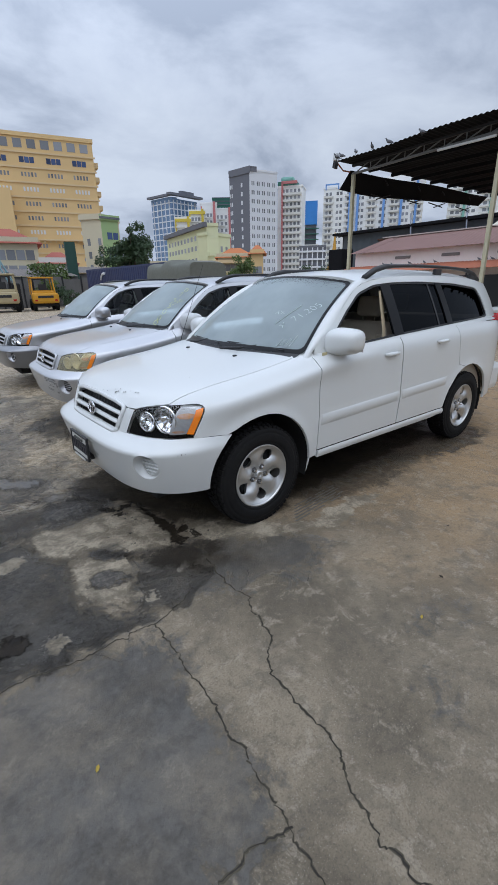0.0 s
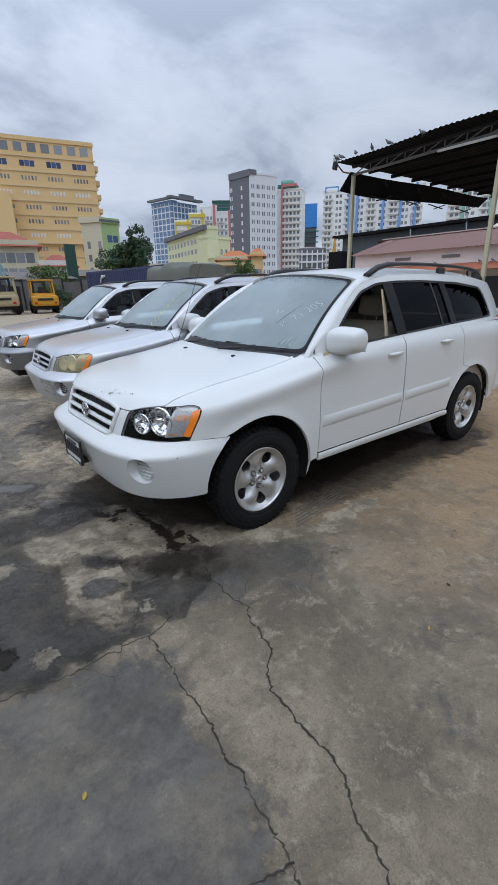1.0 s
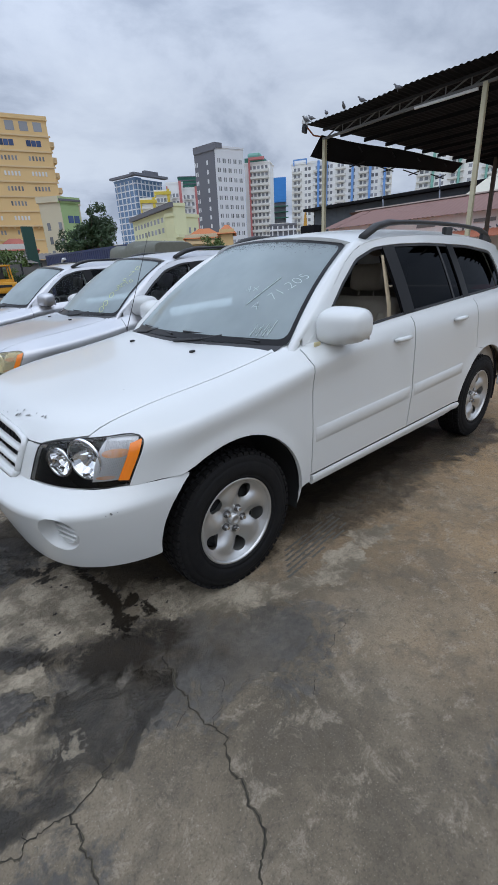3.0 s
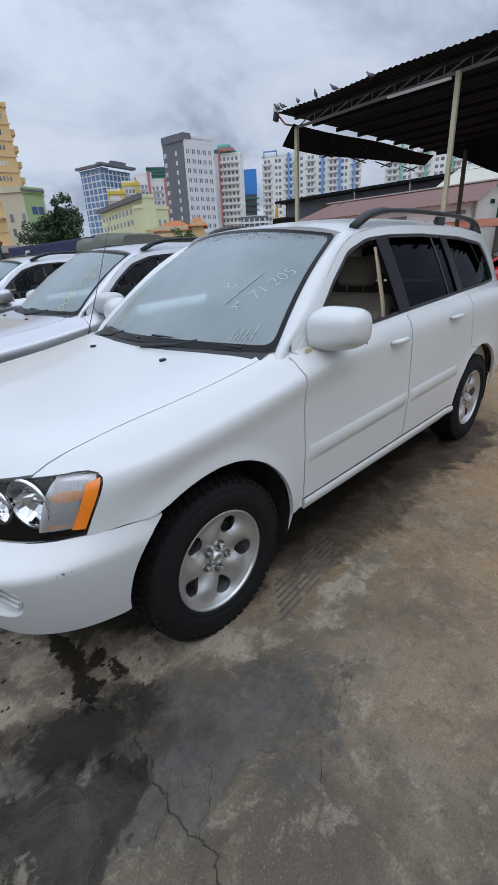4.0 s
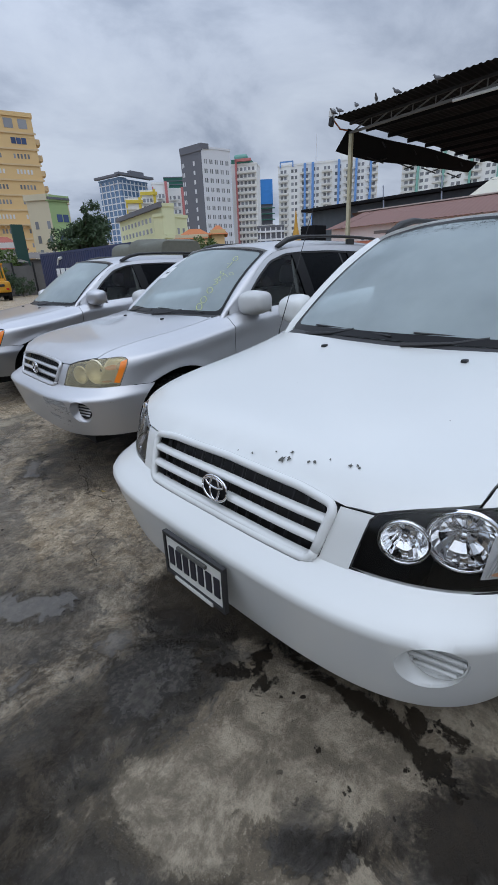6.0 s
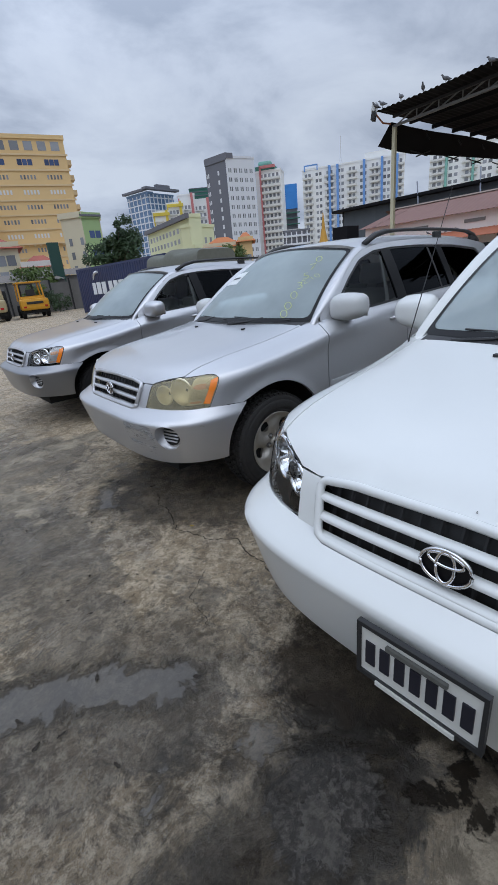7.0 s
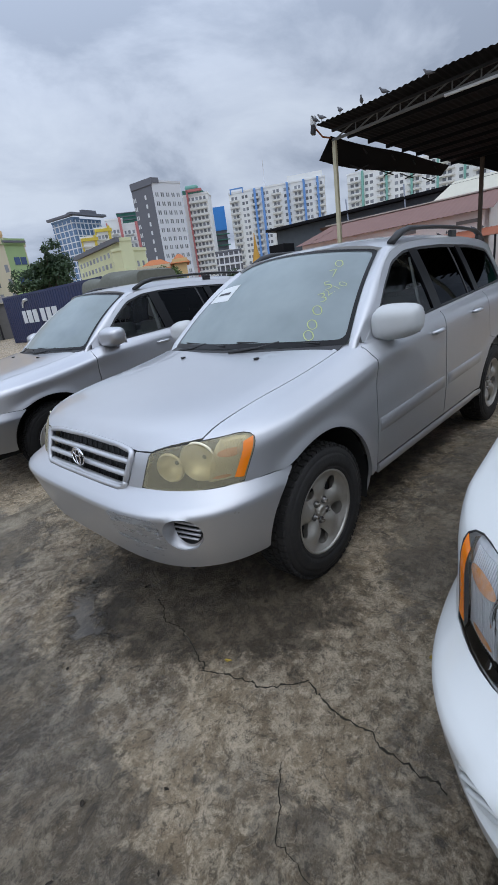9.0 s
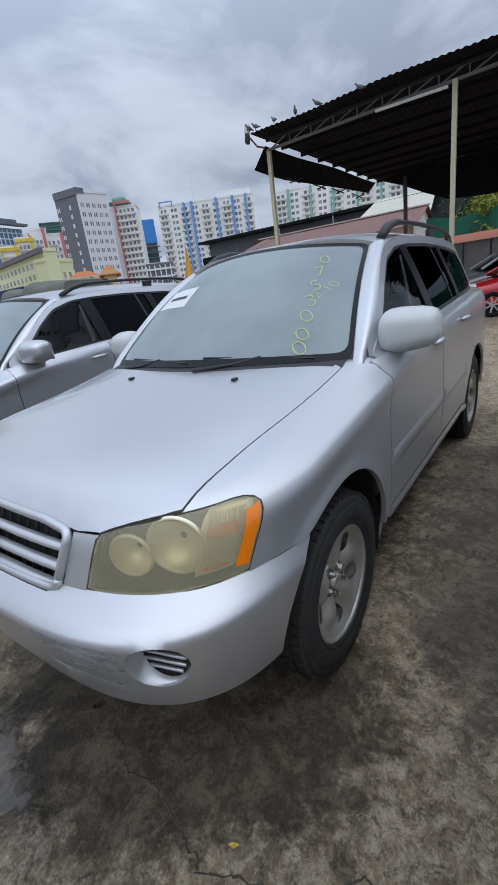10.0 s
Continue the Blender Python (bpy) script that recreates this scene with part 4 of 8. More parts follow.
strip(bm, [[(23.2 + 1.7 * t, y, 2.25 + 0.42 * t + 0.016 * math.sin(2 * math.pi * y / 0.22)) for y in ysr] for t in (0, 1)], smooth=True)
strip(bm, [[(23.2 + 1.7 * t, y, 2.23 + 0.42 * t + 0.016 * math.sin(2 * math.pi * y / 0.22)) for y in ysr] for t in (0, 1)], smooth=True, flip=True)
part("awning", bm, ORANGER, shed, "faded orange sheet awning")
for y in (8.2, 11.4, 14.6):
    part("vent", boxes((24.85, y - 0.55, 3.0, 24.9, y + 0.55, 3.17)), mat("grey_vent", (0.2, 0.19, 0.18), 0.8), shed)
for y in (8.6, 10.6, 12.9, 15.4):
    part("doorway", boxes((24.86, y - 0.7, 0, 24.9, y + 0.7, 1.9)), DARKW, shed)
for y in (3.4, 6.5, 9.5, 12.5, 15.5, 18.5):
    part("awning_post", boxes((23.25, y - 0.04, 0, 23.33, y + 0.04, 2.25)), IRON, shed)

dark_shed = tagged(new("warehouse"), "dark grey corrugated warehouse with a black low roof", "warehouse")
dark_shed.matrix_world = ASKEW
bm = bmesh.new()
ysr = np.arange(6, 26.5, 0.2)
strip(bm, [[(33 + 0.04 * math.sin(y * 10), y, z) for y in ysr] for z in (0, 5.75)], smooth=True, flip=True)
strip(bm, [[(33 + t, 26.5, 0) for t in (0, 12)], [(33 + t, 26.5, 5.75) for t in (0, 12)]], smooth=False)
part("wall", bm, GREYW, dark_shed)
part("roof", boxes((32.2, 5.5, 5.75, 46, 27.1, 5.95)), TARP, dark_shed)
for y in (9.5, 14.5, 19.0):
    bm = bmesh.new(); rod(bm, (32.4, y, 5.0), (32.1, y, 6.7), 0.05, 6)
    part("roof_pole", bm, mat("pale_pole", (0.4, 0.45, 0.55), 0.6), dark_shed)
tank = tagged(new("water_tank"), "black square water tank on a stand", "tank")
tank.matrix_world = ASKEW
part("body", boxes((27.2, 21.6, 1.6, 28.6, 23.0, 4.15), bevel=0.06), TARP, tank)
part("stand", boxes((27.3, 21.7, 0, 28.5, 22.9, 1.6)), IRON, tank)

# wet tyre prints beside the front wheel
PRINT = mat("wet_print", (0.12, 0.11, 0.093), 0.45, 0, 0.5, 30)
for k in range(6):
    bm = bmesh.new()
    rp = random.Random(40 + k)
    pts = [(0.16 + 0.03 * k + 0.042 * i, -1.035 + 0.033 * k + 0.004 * i, 0.0028) for i in range(15 - k // 2)]
    for a_, b_ in zip(pts, pts[1:]):
        if rp.random() < 0.88:
            strip(bm, [[(a_[0] + 0.008 * rp.random(), a_[1] - 0.006, a_[2]), (b_[0] - 0.006 * rp.random(), b_[1] - 0.006 - 0.003 * rp.random(), b_[2])], [(a_[0], a_[1] + 0.005 + 0.004 * rp.random(), a_[2]), (b_[0], b_[1] + 0.005, b_[2])]], smooth=False)
    part("tyre_print", bm, PRINT, ground)

# ---- the estate cars: nose to -x, front axle at x = 0, near side at y < 0 ----
ZB, WB, TYRE_R, BASE = 0.70, 0.912, 0.345, 2.715


def arc(A, m, W=WB, n=160):
    """The plan of a rounded end, from its side to its middle, with the way along it."""
    out, s, last = [], 0.0, None
    for k in range(n + 1):
        th = math.pi / 2 * (1 - k / n)
        r = 1 / (math.cos(th) ** m + math.sin(th) ** m) ** (1 / m)
        p = (A * r * math.cos(th), W * r * math.sin(th))
        if last:
            s += math.hypot(p[0] - last[0], p[1] - last[1])
        out.append((s, *p))
        last = p
    return np.array(out)


NA, NM, LEAN_N = 0.690, 3.5, 0.14
NOSE, BUMP, TAIL = arc(NA, NM), arc(0.884, 4.0, 0.926), arc(0.83, 3.4)
NL, BL, TL = NOSE[-1, 0], BUMP[-1, 0], TAIL[-1, 0]


def plan(s):
    if s < 0:
        return -float(np.interp(-s, NOSE[:, 0], NOSE[:, 1])), float(np.interp(-s, NOSE[:, 0], NOSE[:, 2]))
    if s <= 2.9:
        return s, WB
    return 2.9 + float(np.interp(s - 2.9, TAIL[:, 0], TAIL[:, 1])), float(np.interp(s - 2.9, TAIL[:, 0], TAIL[:, 2]))


def crest(x):
    return spl(x, [(-0.8, 0.965), (-0.5, 0.985), (-0.2, 1.02), (0.1, 1.06), (0.45, 1.115), (0.65, 1.15), (1.5, 1.19), (3.0, 1.235), (3.8, 1.22)])


def power(x):
    return spl(x, [(-0.6, 5.6), (-0.3, 5.2), (0.1, 5.2), (0.4, 6.0), (0.65, 8.0), (1.0, 8.5), (3.8, 8.5)])


def lip(x, z):
    """The rolled lips of the wheel arches."""
    d = min(math.hypot(x, z - TYRE_R), math.hypot(x - BASE, z - TYRE_R))
    return 0.011 * math.exp(-(((d - 0.436) / 0.040) ** 2))


def skin(s, v, off=0.0):
    """The body's side and nose: v < 0 metres below the waist, v > 0 radians over the shoulder."""
    xo, yo = plan(s)
    if v <= 0:
        tuck = 0.03 * min(1, -v / 0.42) ** 2
        off += lip(xo if s >= 0 else -xo, ZB + v) + 0.004 * math.exp(-((v + 0.055) / 0.05) ** 2) * min(1, max(0, (xo - 0.5) / 0.1))
        return (xo * (1 + LEAN_N) if s < 0 else xo), -(yo * (1 - tuck) + off), ZB + v
    n = power(xo)
    r = 1 / (math.cos(v) ** n + math.sin(v) ** n) ** (1 / n)
    c, sn = r * math.cos(v), r * math.sin(v)
    zz = ZB + (crest(xo) - ZB) * sn
    zc = crest(xo) - 0.100 - 0.020 * (xo + 0.45)
    wide = 0.026 if zz > zc else 0.075
    off += 0.030 * math.exp(-(((zz - zc) / wide) ** 2)) * min(1, max(0, (xo + 0.55) / 0.35)) * min(1, max(0, (1.3 - xo) / 0.9)) + lip(xo, zz)
    x = xo * c * (1 + LEAN_N * (1 - sn)) if s < 0 else (2.9 + (xo - 2.9) * (0.55 + 0.45 * c) if s > 2.9 else xo)
    return x, -(yo * c + off), ZB + (crest(x) - ZB) * sn


def hood_z(x, y):
    n = power(x)
    sn = 0.8
    for _ in range(6):
        rho = rho_of(x, y, sn)
        sn = 0.5 * sn + 0.5 * max(0.0, 1 - rho**n) ** (1 / n)
    return ZB + (crest(x) - ZB) * max(0.0, 1 - rho**n) ** (1 / n)


def rho_of(x, y, sn):
    if x >= 0:
        return abs(y) / WB
    return ((abs(x) / (NA * (1 + LEAN_N * (1 - sn)))) ** NM + (abs(y) / WB) ** NM) ** (1 / NM)


def v_of(x, z):
    """The skin's v at a height."""
    if z <= ZB:
        return z - ZB
    n = power(x)
    sn = min(0.9999, (z - ZB) / (crest(x) - ZB))
    return math.atan2(sn, (1 - sn**n) ** (1 / n))


def nose_sv(y, z):
    """The skin's (s, v) at the nose, for a place across and a height."""
    x = -0.6
    for _ in range(8):
        n = power(x)
        sn = min(0.999, max(0, (z - ZB) / (crest(x) - ZB)))
        c = (1 - sn**n) ** (1 / n)
        yo = min(WB, abs(y) / c)
        s = -float(np.interp(-yo, -NOSE[:, 2], NOSE[:, 0]))
        x = -float(np.interp(-s, NOSE[:, 0], NOSE[:, 1])) * c * (1 + LEAN_N * (1 - sn))
    return s, (math.atan2(sn, c) if z > ZB else z - ZB)


def nose_at(x, z):
    """The skin's (s, v) at the nose, for a place along and a height."""
    n = power(x)
    sn = min(0.999, max(0.0, (z - ZB) / (crest(x) - ZB)))
    c = (1 - sn**n) ** (1 / n)
    xo = -x / (c * (1 + LEAN_N * (1 - sn)))
    return -float(np.interp(xo, NOSE[:, 1], NOSE[:, 0])), (math.atan2(sn, c) if z > ZB else z - ZB)


def lamp_edge(back, low, high):
    """The headlamp's rear edge, leaning back towards its top."""
    return [nose_at(-0.491 + back + (z - 0.738) * 0.50, z) for z in np.linspace(high, low, 7)]


def nose_x(y, z):
    n = 5.6
    sn = min(0.995, max(0.0, (z - ZB) / 0.27))
    c = (1 - sn**n) ** (1 / n)
    return -NA * (1 + LEAN_N * (1 - sn)) * max(0.0, c**NM - (abs(y) / WB) ** NM) ** (1 / NM)


def bumper(s, z):
    """The front bumper: a full face that rolls over a broad shelf to the foot of the nose."""
    g = spl(z, [(0.33, 0.935), (0.40, 0.955), (0.5, 0.978), (0.64, 1.0), (0.73, 0.995)])
    f = spl(z, [(0.33, 0.885), (0.36, 0.905), (0.42, 0.929), (0.50, 0.954), (0.57, 0.975), (0.62, 0.989), (0.660, 1.0), (0.73, 1.0)])
    x = float(np.interp(-s, BUMP[:, 0], BUMP[:, 1])); y = float(np.interp(-s, BUMP[:, 0], BUMP[:, 2]))
    q = -s / BL * NL
    xn = float(np.interp(q, NOSE[:, 0], NOSE[:, 1])) * (1 + LEAN_N) - 0.01; yn = float(np.interp(q, NOSE[:, 0], NOSE[:, 2]))
    w = min(1.06, max(0.0, (z - 0.655) / 0.066))
    k = min(1, max(0, x / 0.45))
    return -(x * (1 + (f - 1) * k)) * (1 - w) - xn * w, -(y * g * (1 - w) + yn * w), z


def arch(cx, z0, z1, r=0.438):
    """Points over a wheel arch, from one foot to the other."""
    a0 = math.pi - math.asin((z0 - TYRE_R) / r); a1 = math.asin((z1 - TYRE_R) / r)
    k = 22
    return [(cx + r * math.cos(a0 + (a1 - a0) * i / k), TYRE_R + r * math.sin(a0 + (a1 - a0) * i / k)) for i in range(k + 1)]


def side_y(x, z):
    """The glasshouse's side."""
    t = (z - 1.09) / 0.5
    yb = spl(x, [(0.45, 0.80), (0.8, 0.853), (1.4, 0.868), (2.6, 0.862), (3.3, 0.80), (3.8, 0.66)])
    return yb - 0.155 * t - 0.045 * t * abs(t)


def gutter(x):
    return spl(x, [(0.50, 1.085), (0.75, 1.27), (1.02, 1.475), (1.24, 1.568), (1.6, 1.605), (2.2, 1.613), (2.9, 1.59), (3.42, 1.535)])


def ws(u, v, off=0.0):
    """The windscreen: u across, v up."""
    a = Vector((0.305 + 0.19 * u * u, 0.765 * u, 1.108 - 0.016 * u * u)); b = Vector((1.03 + 0.15 * u * u, 0.605 * u, 1.628 - 0.058 * u * u))
    return a.lerp(b, v) + Vector((-0.58, 0, 0.8)) * (0.035 * math.sin(math.pi * v) + off)


def roof_z(x, y):
    zt = spl(x, [(1.0, 1.622), (1.3, 1.662), (1.8, 1.685), (2.5, 1.682), (3.1, 1.652), (3.6, 1.585)])
    ge = gutter(max(1.2, x))
    return zt - (zt - ge) * min(1.0, abs(y) / side_y(x, ge)) ** 3.2


def sv(x, z):
    """Skin coordinates for a place on the straight side."""
    return (x, v_of(x, z))


def make_wheel(car, cx, sgn, alloy, muddy):
    """Tyre with tread blocks, five-spoke rim with teardrop openings, hub, nuts and drum."""
    wheel = tagged(new("wheel"), "")
    rubber = RUBBER_D if muddy else RUBBER
    wheel.parent = car
    wheel.location = (cx, sgn * 0.80, TYRE_R)
    wheel.scale = (1, 0.90, 1)
    wheel.rotation_euler = (0, (cx * 1.3 + 0.04) if muddy else (cx * 1.3 - 0.12), 0 if sgn < 0 else math.pi)
    R = TYRE_R + 0.008
    bm = lathe(bmesh.new(), [(0.213, -0.085), (0.225, -0.104), (0.236, -0.110), (0.239, -0.1065), (0.243, -0.112), (0.262, -0.116), (0.29, -0.113), (0.302, -0.110), (0.304, -0.1065), (0.308, -0.108), (0.325, -0.103), (R - 0.017, -0.092), (R - 0.011, -0.075), (R - 0.011, 0.075), (R - 0.017, 0.092), (0.32, 0.104), (0.29, 0.113), (0.255, 0.116), (0.225, 0.104), (0.213, 0.085)], 56, closed=True)
    bmesh.ops.recalc_face_normals(bm, faces=bm.faces)
    for f in bm.faces:
        f.smooth = True
    tyre = part("tyre", bm, rubber, wheel, "black rubber tyre with worn tread")
    bm = bmesh.new()
    for k in range(56):
        a = 2 * math.pi * k / 56
        for j, (y0, y1, sh) in enumerate([(-0.098, -0.060, 0), (-0.052, -0.020, 0.4), (-0.014, 0.014, 0), (0.020, 0.052, 0.4), (0.060, 0.098, 0)]):
            edge = j in (0, 4)
            m = Matrix.Rotation(a + sh * 0.11, 4, "Y") @ Matrix.Translation((R - (0.0095 if edge else 0.003), (y0 + y1) / 2, 0))
            box(bm, -0.010, -(y1 - y0) / 2, -0.0140, 0.004, (y1 - y0) / 2, 0.0140, m=m)
    part("tread", bm, rubber, tyre)
    rim = part("rim", lathe(bmesh.new(), [(0.222, -0.098), (0.216, -0.103), (0.210, -0.098), (0.205, -0.085), (0.198, -0.060), (0.195, 0.05), (0.21, 0.09)], 48), alloy, wheel, "brushed alloy five-spoke wheel rim", smooth=True)
    def face(u, v):
        r = math.hypot(u, v)
        dish = spl(r, [(0, -0.052), (0.05, -0.054), (0.08, -0.062), (0.13, -0.070), (0.180, -0.072), (0.205, -0.090)])
        a = math.atan2(v, u)
        w5 = math.cos(5 * (a - math.pi / 2 - 0.10 * math.sin(40 * (r - 0.07))))
        rib = (0.016 * abs(w5) ** 0.8 * (1 if w5 > 0 else -1.3)) * max(0, math.sin(math.pi * min(1, max(0, (r - 0.045) / 0.155))))
        return u, dish - rib, v
    holes = []
    for k in range(5):
        a = math.pi / 2 + 2 * math.pi * (k + 0.5) / 5
        tear = []
        for i in range(18):
            t = 2 * math.pi * i / 18
            rr = 0.147 + 0.041 * math.cos(t)
            w = (0.035 + 0.018 * math.cos(t)) * math.sin(t) / rr
            tear.append((rr * math.cos(a + w), rr * math.sin(a + w)))
        holes.append(tear)
    outer = [(0.206 * math.cos(2 * math.pi * i / 48), 0.206 * math.sin(2 * math.pi * i / 48)) for i in range(48)]
    part("spoke_face", sheet(face, outer, holes, 0.011, 0.035), alloy, rim)
    part("brake_drum", lathe(bmesh.new(), [(0.0, -0.02), (0.15, -0.02), (0.17, 0.0), (0.17, 0.06), (0.0, 0.06)], 28), DARK, wheel, smooth=False)
    bm = lathe(bmesh.new(), [(0.0, -0.072), (0.014, -0.072), (0.016, -0.076), (0.024, -0.076), (0.030, -0.070), (0.034, -0.050)], 24)
    part("hub_cap", bm, alloy, rim, smooth=True)
    for k in range(5):
        a = math.pi / 2 + 2 * math.pi * (k + 0.5) / 5
        bm = bmesh.new()
        rod(bm, (0.056 * math.cos(a), -0.050, 0.056 * math.sin(a)), (0.056 * math.cos(a), -0.080, 0.056 * math.sin(a)), 0.0125, 6, 0.009)
        part("wheel_nut", bm, CHROME, rim)
        bm = bmesh.new()
        rod(bm, (0.056 * math.cos(a), -0.045, 0.056 * math.sin(a)), (0.056 * math.cos(a), -0.0605, 0.056 * math.sin(a)), 0.019, 14)
        part("nut_seat", bm, STEEL, rim)
    return wheel


def make_seat(car, x, y, cloth, w=0.50):
    """Front seat: cushion, backrest with side bolsters, headrest on posts."""
    seat = new("seat")
    seat.parent = car
    bm = bmesh.new()
    box(bm, x - 0.28, y - w / 2, 0.58, x + 0.25, y + w / 2, 0.74, 0.045)
    part("cushion", bm, cloth, seat, smooth=True)
    bm = bmesh.new()
    lean = Matrix.Translation((x + 0.22, y, 0.66)) @ Matrix.Rotation(radians(16), 4, "Y")
    box(bm, -0.07, -w / 2, 0, 0.07, w / 2, 0.60, 0.055, lean)
    box(bm, -0.11, -w / 2, 0.08, 0.0, -w / 2 + 0.09, 0.48, 0.03, lean)
    box(bm, -0.11, w / 2 - 0.09, 0.08, 0.0, w / 2, 0.48, 0.03, lean)
    part("backrest", bm, cloth, seat, smooth=True)
    bm = bmesh.new()
    box(bm, -0.055, -0.13, 0.64, 0.045, 0.13, 0.82, 0.045, lean)
    rod(bm, lean @ Vector((0, -0.06, 0.55)), lean @ Vector((0, -0.06, 0.68)), 0.007)
    rod(bm, lean @ Vector((0, 0.06, 0.55)), lean @ Vector((0, 0.06, 0.68)), 0.007)
    part("headrest", bm, cloth, seat, smooth=True)
    return seat


def nose_pt(y, z, off):
    return (nose_x(y, z) - off, y, z)


def make_lamp(car, side, old, lens):
    """Headlamp: bezel, two reflector bowls, corner reflector, amber marker and a curved lens."""
    lamp = new("headlamp")
    lamp.parent = car
    lamp["label"] = "yellowed cloudy headlamp with amber marker" if old else "clear headlamp with black bezel and amber marker"
    mir = Matrix.Diagonal((1, side, 1, 1))
    upper = dense([(-0.489, 0.722), (-0.511, 0.852), (-0.522, 0.864), (-0.59, 0.884), (-0.710, 0.903), (-0.770, 0.909)], 0.03, False)
    lower = dense([(-0.81, 0.722), (-0.70, 0.716), (-0.58, 0.716)], 0.03, False)
    dom = [nose_sv(*q) for q in upper] + [nose_at(-0.468, 0.9130), nose_at(-0.440, 0.9120), nose_at(-0.422, 0.9055), nose_at(-0.4165, 0.894)] + lamp_edge(0.0, 0.727, 0.876) + [nose_sv(*q) for q in lower]
    def flipy(bm):
        bmesh.ops.transform(bm, matrix=Matrix.Diagonal((1, -1, 1, 1)), verts=bm.verts)
        bmesh.ops.reverse_faces(bm, faces=bm.faces)
    def add(name, bm, m, label=""):
        if side > 0:
            flipy(bm)
        return part(name, bm, m, lamp, label)
    inner = lambda d: (lambda s, v: (skin(s, v)[0] + d * 0.9, skin(s, v)[1] + d * 0.45, skin(s, v)[2]))
    bez = LAMPGREY if old else LAMPBLACK
    add("bezel", sheet(inner(0.20), dom, (), 0.03, 0.0), bez)
    under = [nose_sv(*q) for q in upper] + [nose_at(-0.463, 0.9165), nose_at(-0.431, 0.9155), nose_at(-0.412, 0.9080), nose_at(-0.4065, 0.895)] + lamp_edge(0.010, 0.721, 0.876) + [nose_sv(*q) for q in lower]
    add("lens", sheet(inner(0.0025), under, (), 0.025, 0.03), lens, "")
    # rubber seal round the lens
    bm = bmesh.new()
    ring = [Vector(skin(s, v)) for s, v in dom]
    tube(bm, [p + Vector((0.004, 0.002, 0)) for p in ring + ring[:1]], 0.003, 6)
    add("seal", bm, BLACKP)
    refl = YELREFL if old else REFL
    for yy, zz, r in ((-0.580, 0.792, 0.056), (-0.698, 0.817, 0.078)):
        bm = lathe(bmesh.new(), [(0.010, 0.050), (r * 0.42, 0.046), (r * 0.72, 0.030), (r * 0.94, 0.004), (r, -0.006), (r + 0.006, -0.010), (r + 0.010, 0.0)], 48 if old else 24)
        m = Matrix.Translation((nose_x(yy, zz) + 0.056, yy, zz)) @ Matrix.Rotation(radians(-68), 4, "Z")
        rf = random.Random(int(r * 1000))
        bm.verts.ensure_lookup_table()
        if not old:
            # cut facets: pairs of columns tilt in and out
            kick = 0.0
            for k in range(24):
                kick = rf.uniform(-0.011, 0.008) if k % 2 == 0 else kick
                for ring in (1, 2):
                    bm.verts[ring * 24 + k].co.y += kick * (1.0 if ring == 1 else 0.7)
        for f in bm.faces:
            c = f.calc_center_median()
            f.smooth = old or math.hypot(c.x, c.z) > r * 0.95
        bmesh.ops.transform(bm, matrix=m, verts=bm.verts)
        add("reflector", bm, refl)
        if old:
            continue
        bm = bmesh.new()
        bmesh.ops.create_uvsphere(bm, u_segments=12, v_segments=8, radius=r * 0.20)
        bmesh.ops.translate(bm, vec=m @ Vector((0, 0.03, 0)), verts=bm.verts)
        for f in bm.faces:
            f.smooth = True
        add("bulb", bm, CHROME)
        if yy < -0.6:
            # silvered shroud above the bowls
            top_liner = [nose_sv(*q) for q in dense([(-0.56, 0.868), (-0.60, 0.882), (-0.70, 0.900), (-0.765, 0.908), (-0.762, 0.872), (-0.70, 0.884), (-0.64, 0.872)], 0.03)]
            add("shroud", sheet(inner(0.10), top_liner, (), 0.02, 0.0), LINER)
    cor = [nose_sv(*q) for q in dense([(-0.762, 0.738), (-0.770, 0.906)], 0.03, False)] + lamp_edge(-0.03, 0.744, 0.898)
    add("corner_reflector", sheet(inner(0.028), cor, (), 0.02, 0.0), refl if old else FLUTED)
    bm = bmesh.new()
    e_lo, e_hi = lamp_edge(-0.048, 0.748, 0.890)[-1], lamp_edge(-0.048, 0.748, 0.890)[0]
    i_lo, i_hi = nose_sv(-0.770, 0.746), nose_sv(-0.776, 0.892)
    for k in range(15):
        f = k / 14
        lo = [i_lo[q] + (e_lo[q] - i_lo[q]) * f for q in (0, 1)]
        hi = [i_hi[q] + (e_hi[q] - i_hi[q]) * f for q in (0, 1)]
        tube(bm, [Vector(inner(0.021)(lo[0] + (hi[0] - lo[0]) * g, lo[1] + (hi[1] - lo[1]) * g)) for g in np.linspace(0, 1, 6)], 0.0022, 5)
    add("lens_flute", bm, refl if old else FLUTED)
    # amber bulb's reflected glow, painted as patches above and below a clear middle
    for back, z0, rb_, rz_ in ((-0.088, 0.848, 0.042, 0.017), (-0.092, 0.757, 0.030, 0.007)):
        glow = []
        for k in range(20):
            a = 2 * math.pi * k / 20
            z = z0 + rz_ * math.sin(a)
            glow.append(nose_at(-0.491 + back + rb_ * math.cos(a) + (z - 0.738) * 0.50, z))
        add("amber_glow", sheet(inner(0.0185), glow, (), 0.015, 0.0), AMBREFL if old else AMBERIN)
    amb = lamp_edge(-0.044, 0.750, 0.884)[::-1] + lamp_edge(-0.006, 0.744, 0.896)
    add("amber_marker", sheet(inner(0.001), amb, (), 0.02, 0.0), AMBER, "orange side marker")
    return lamp


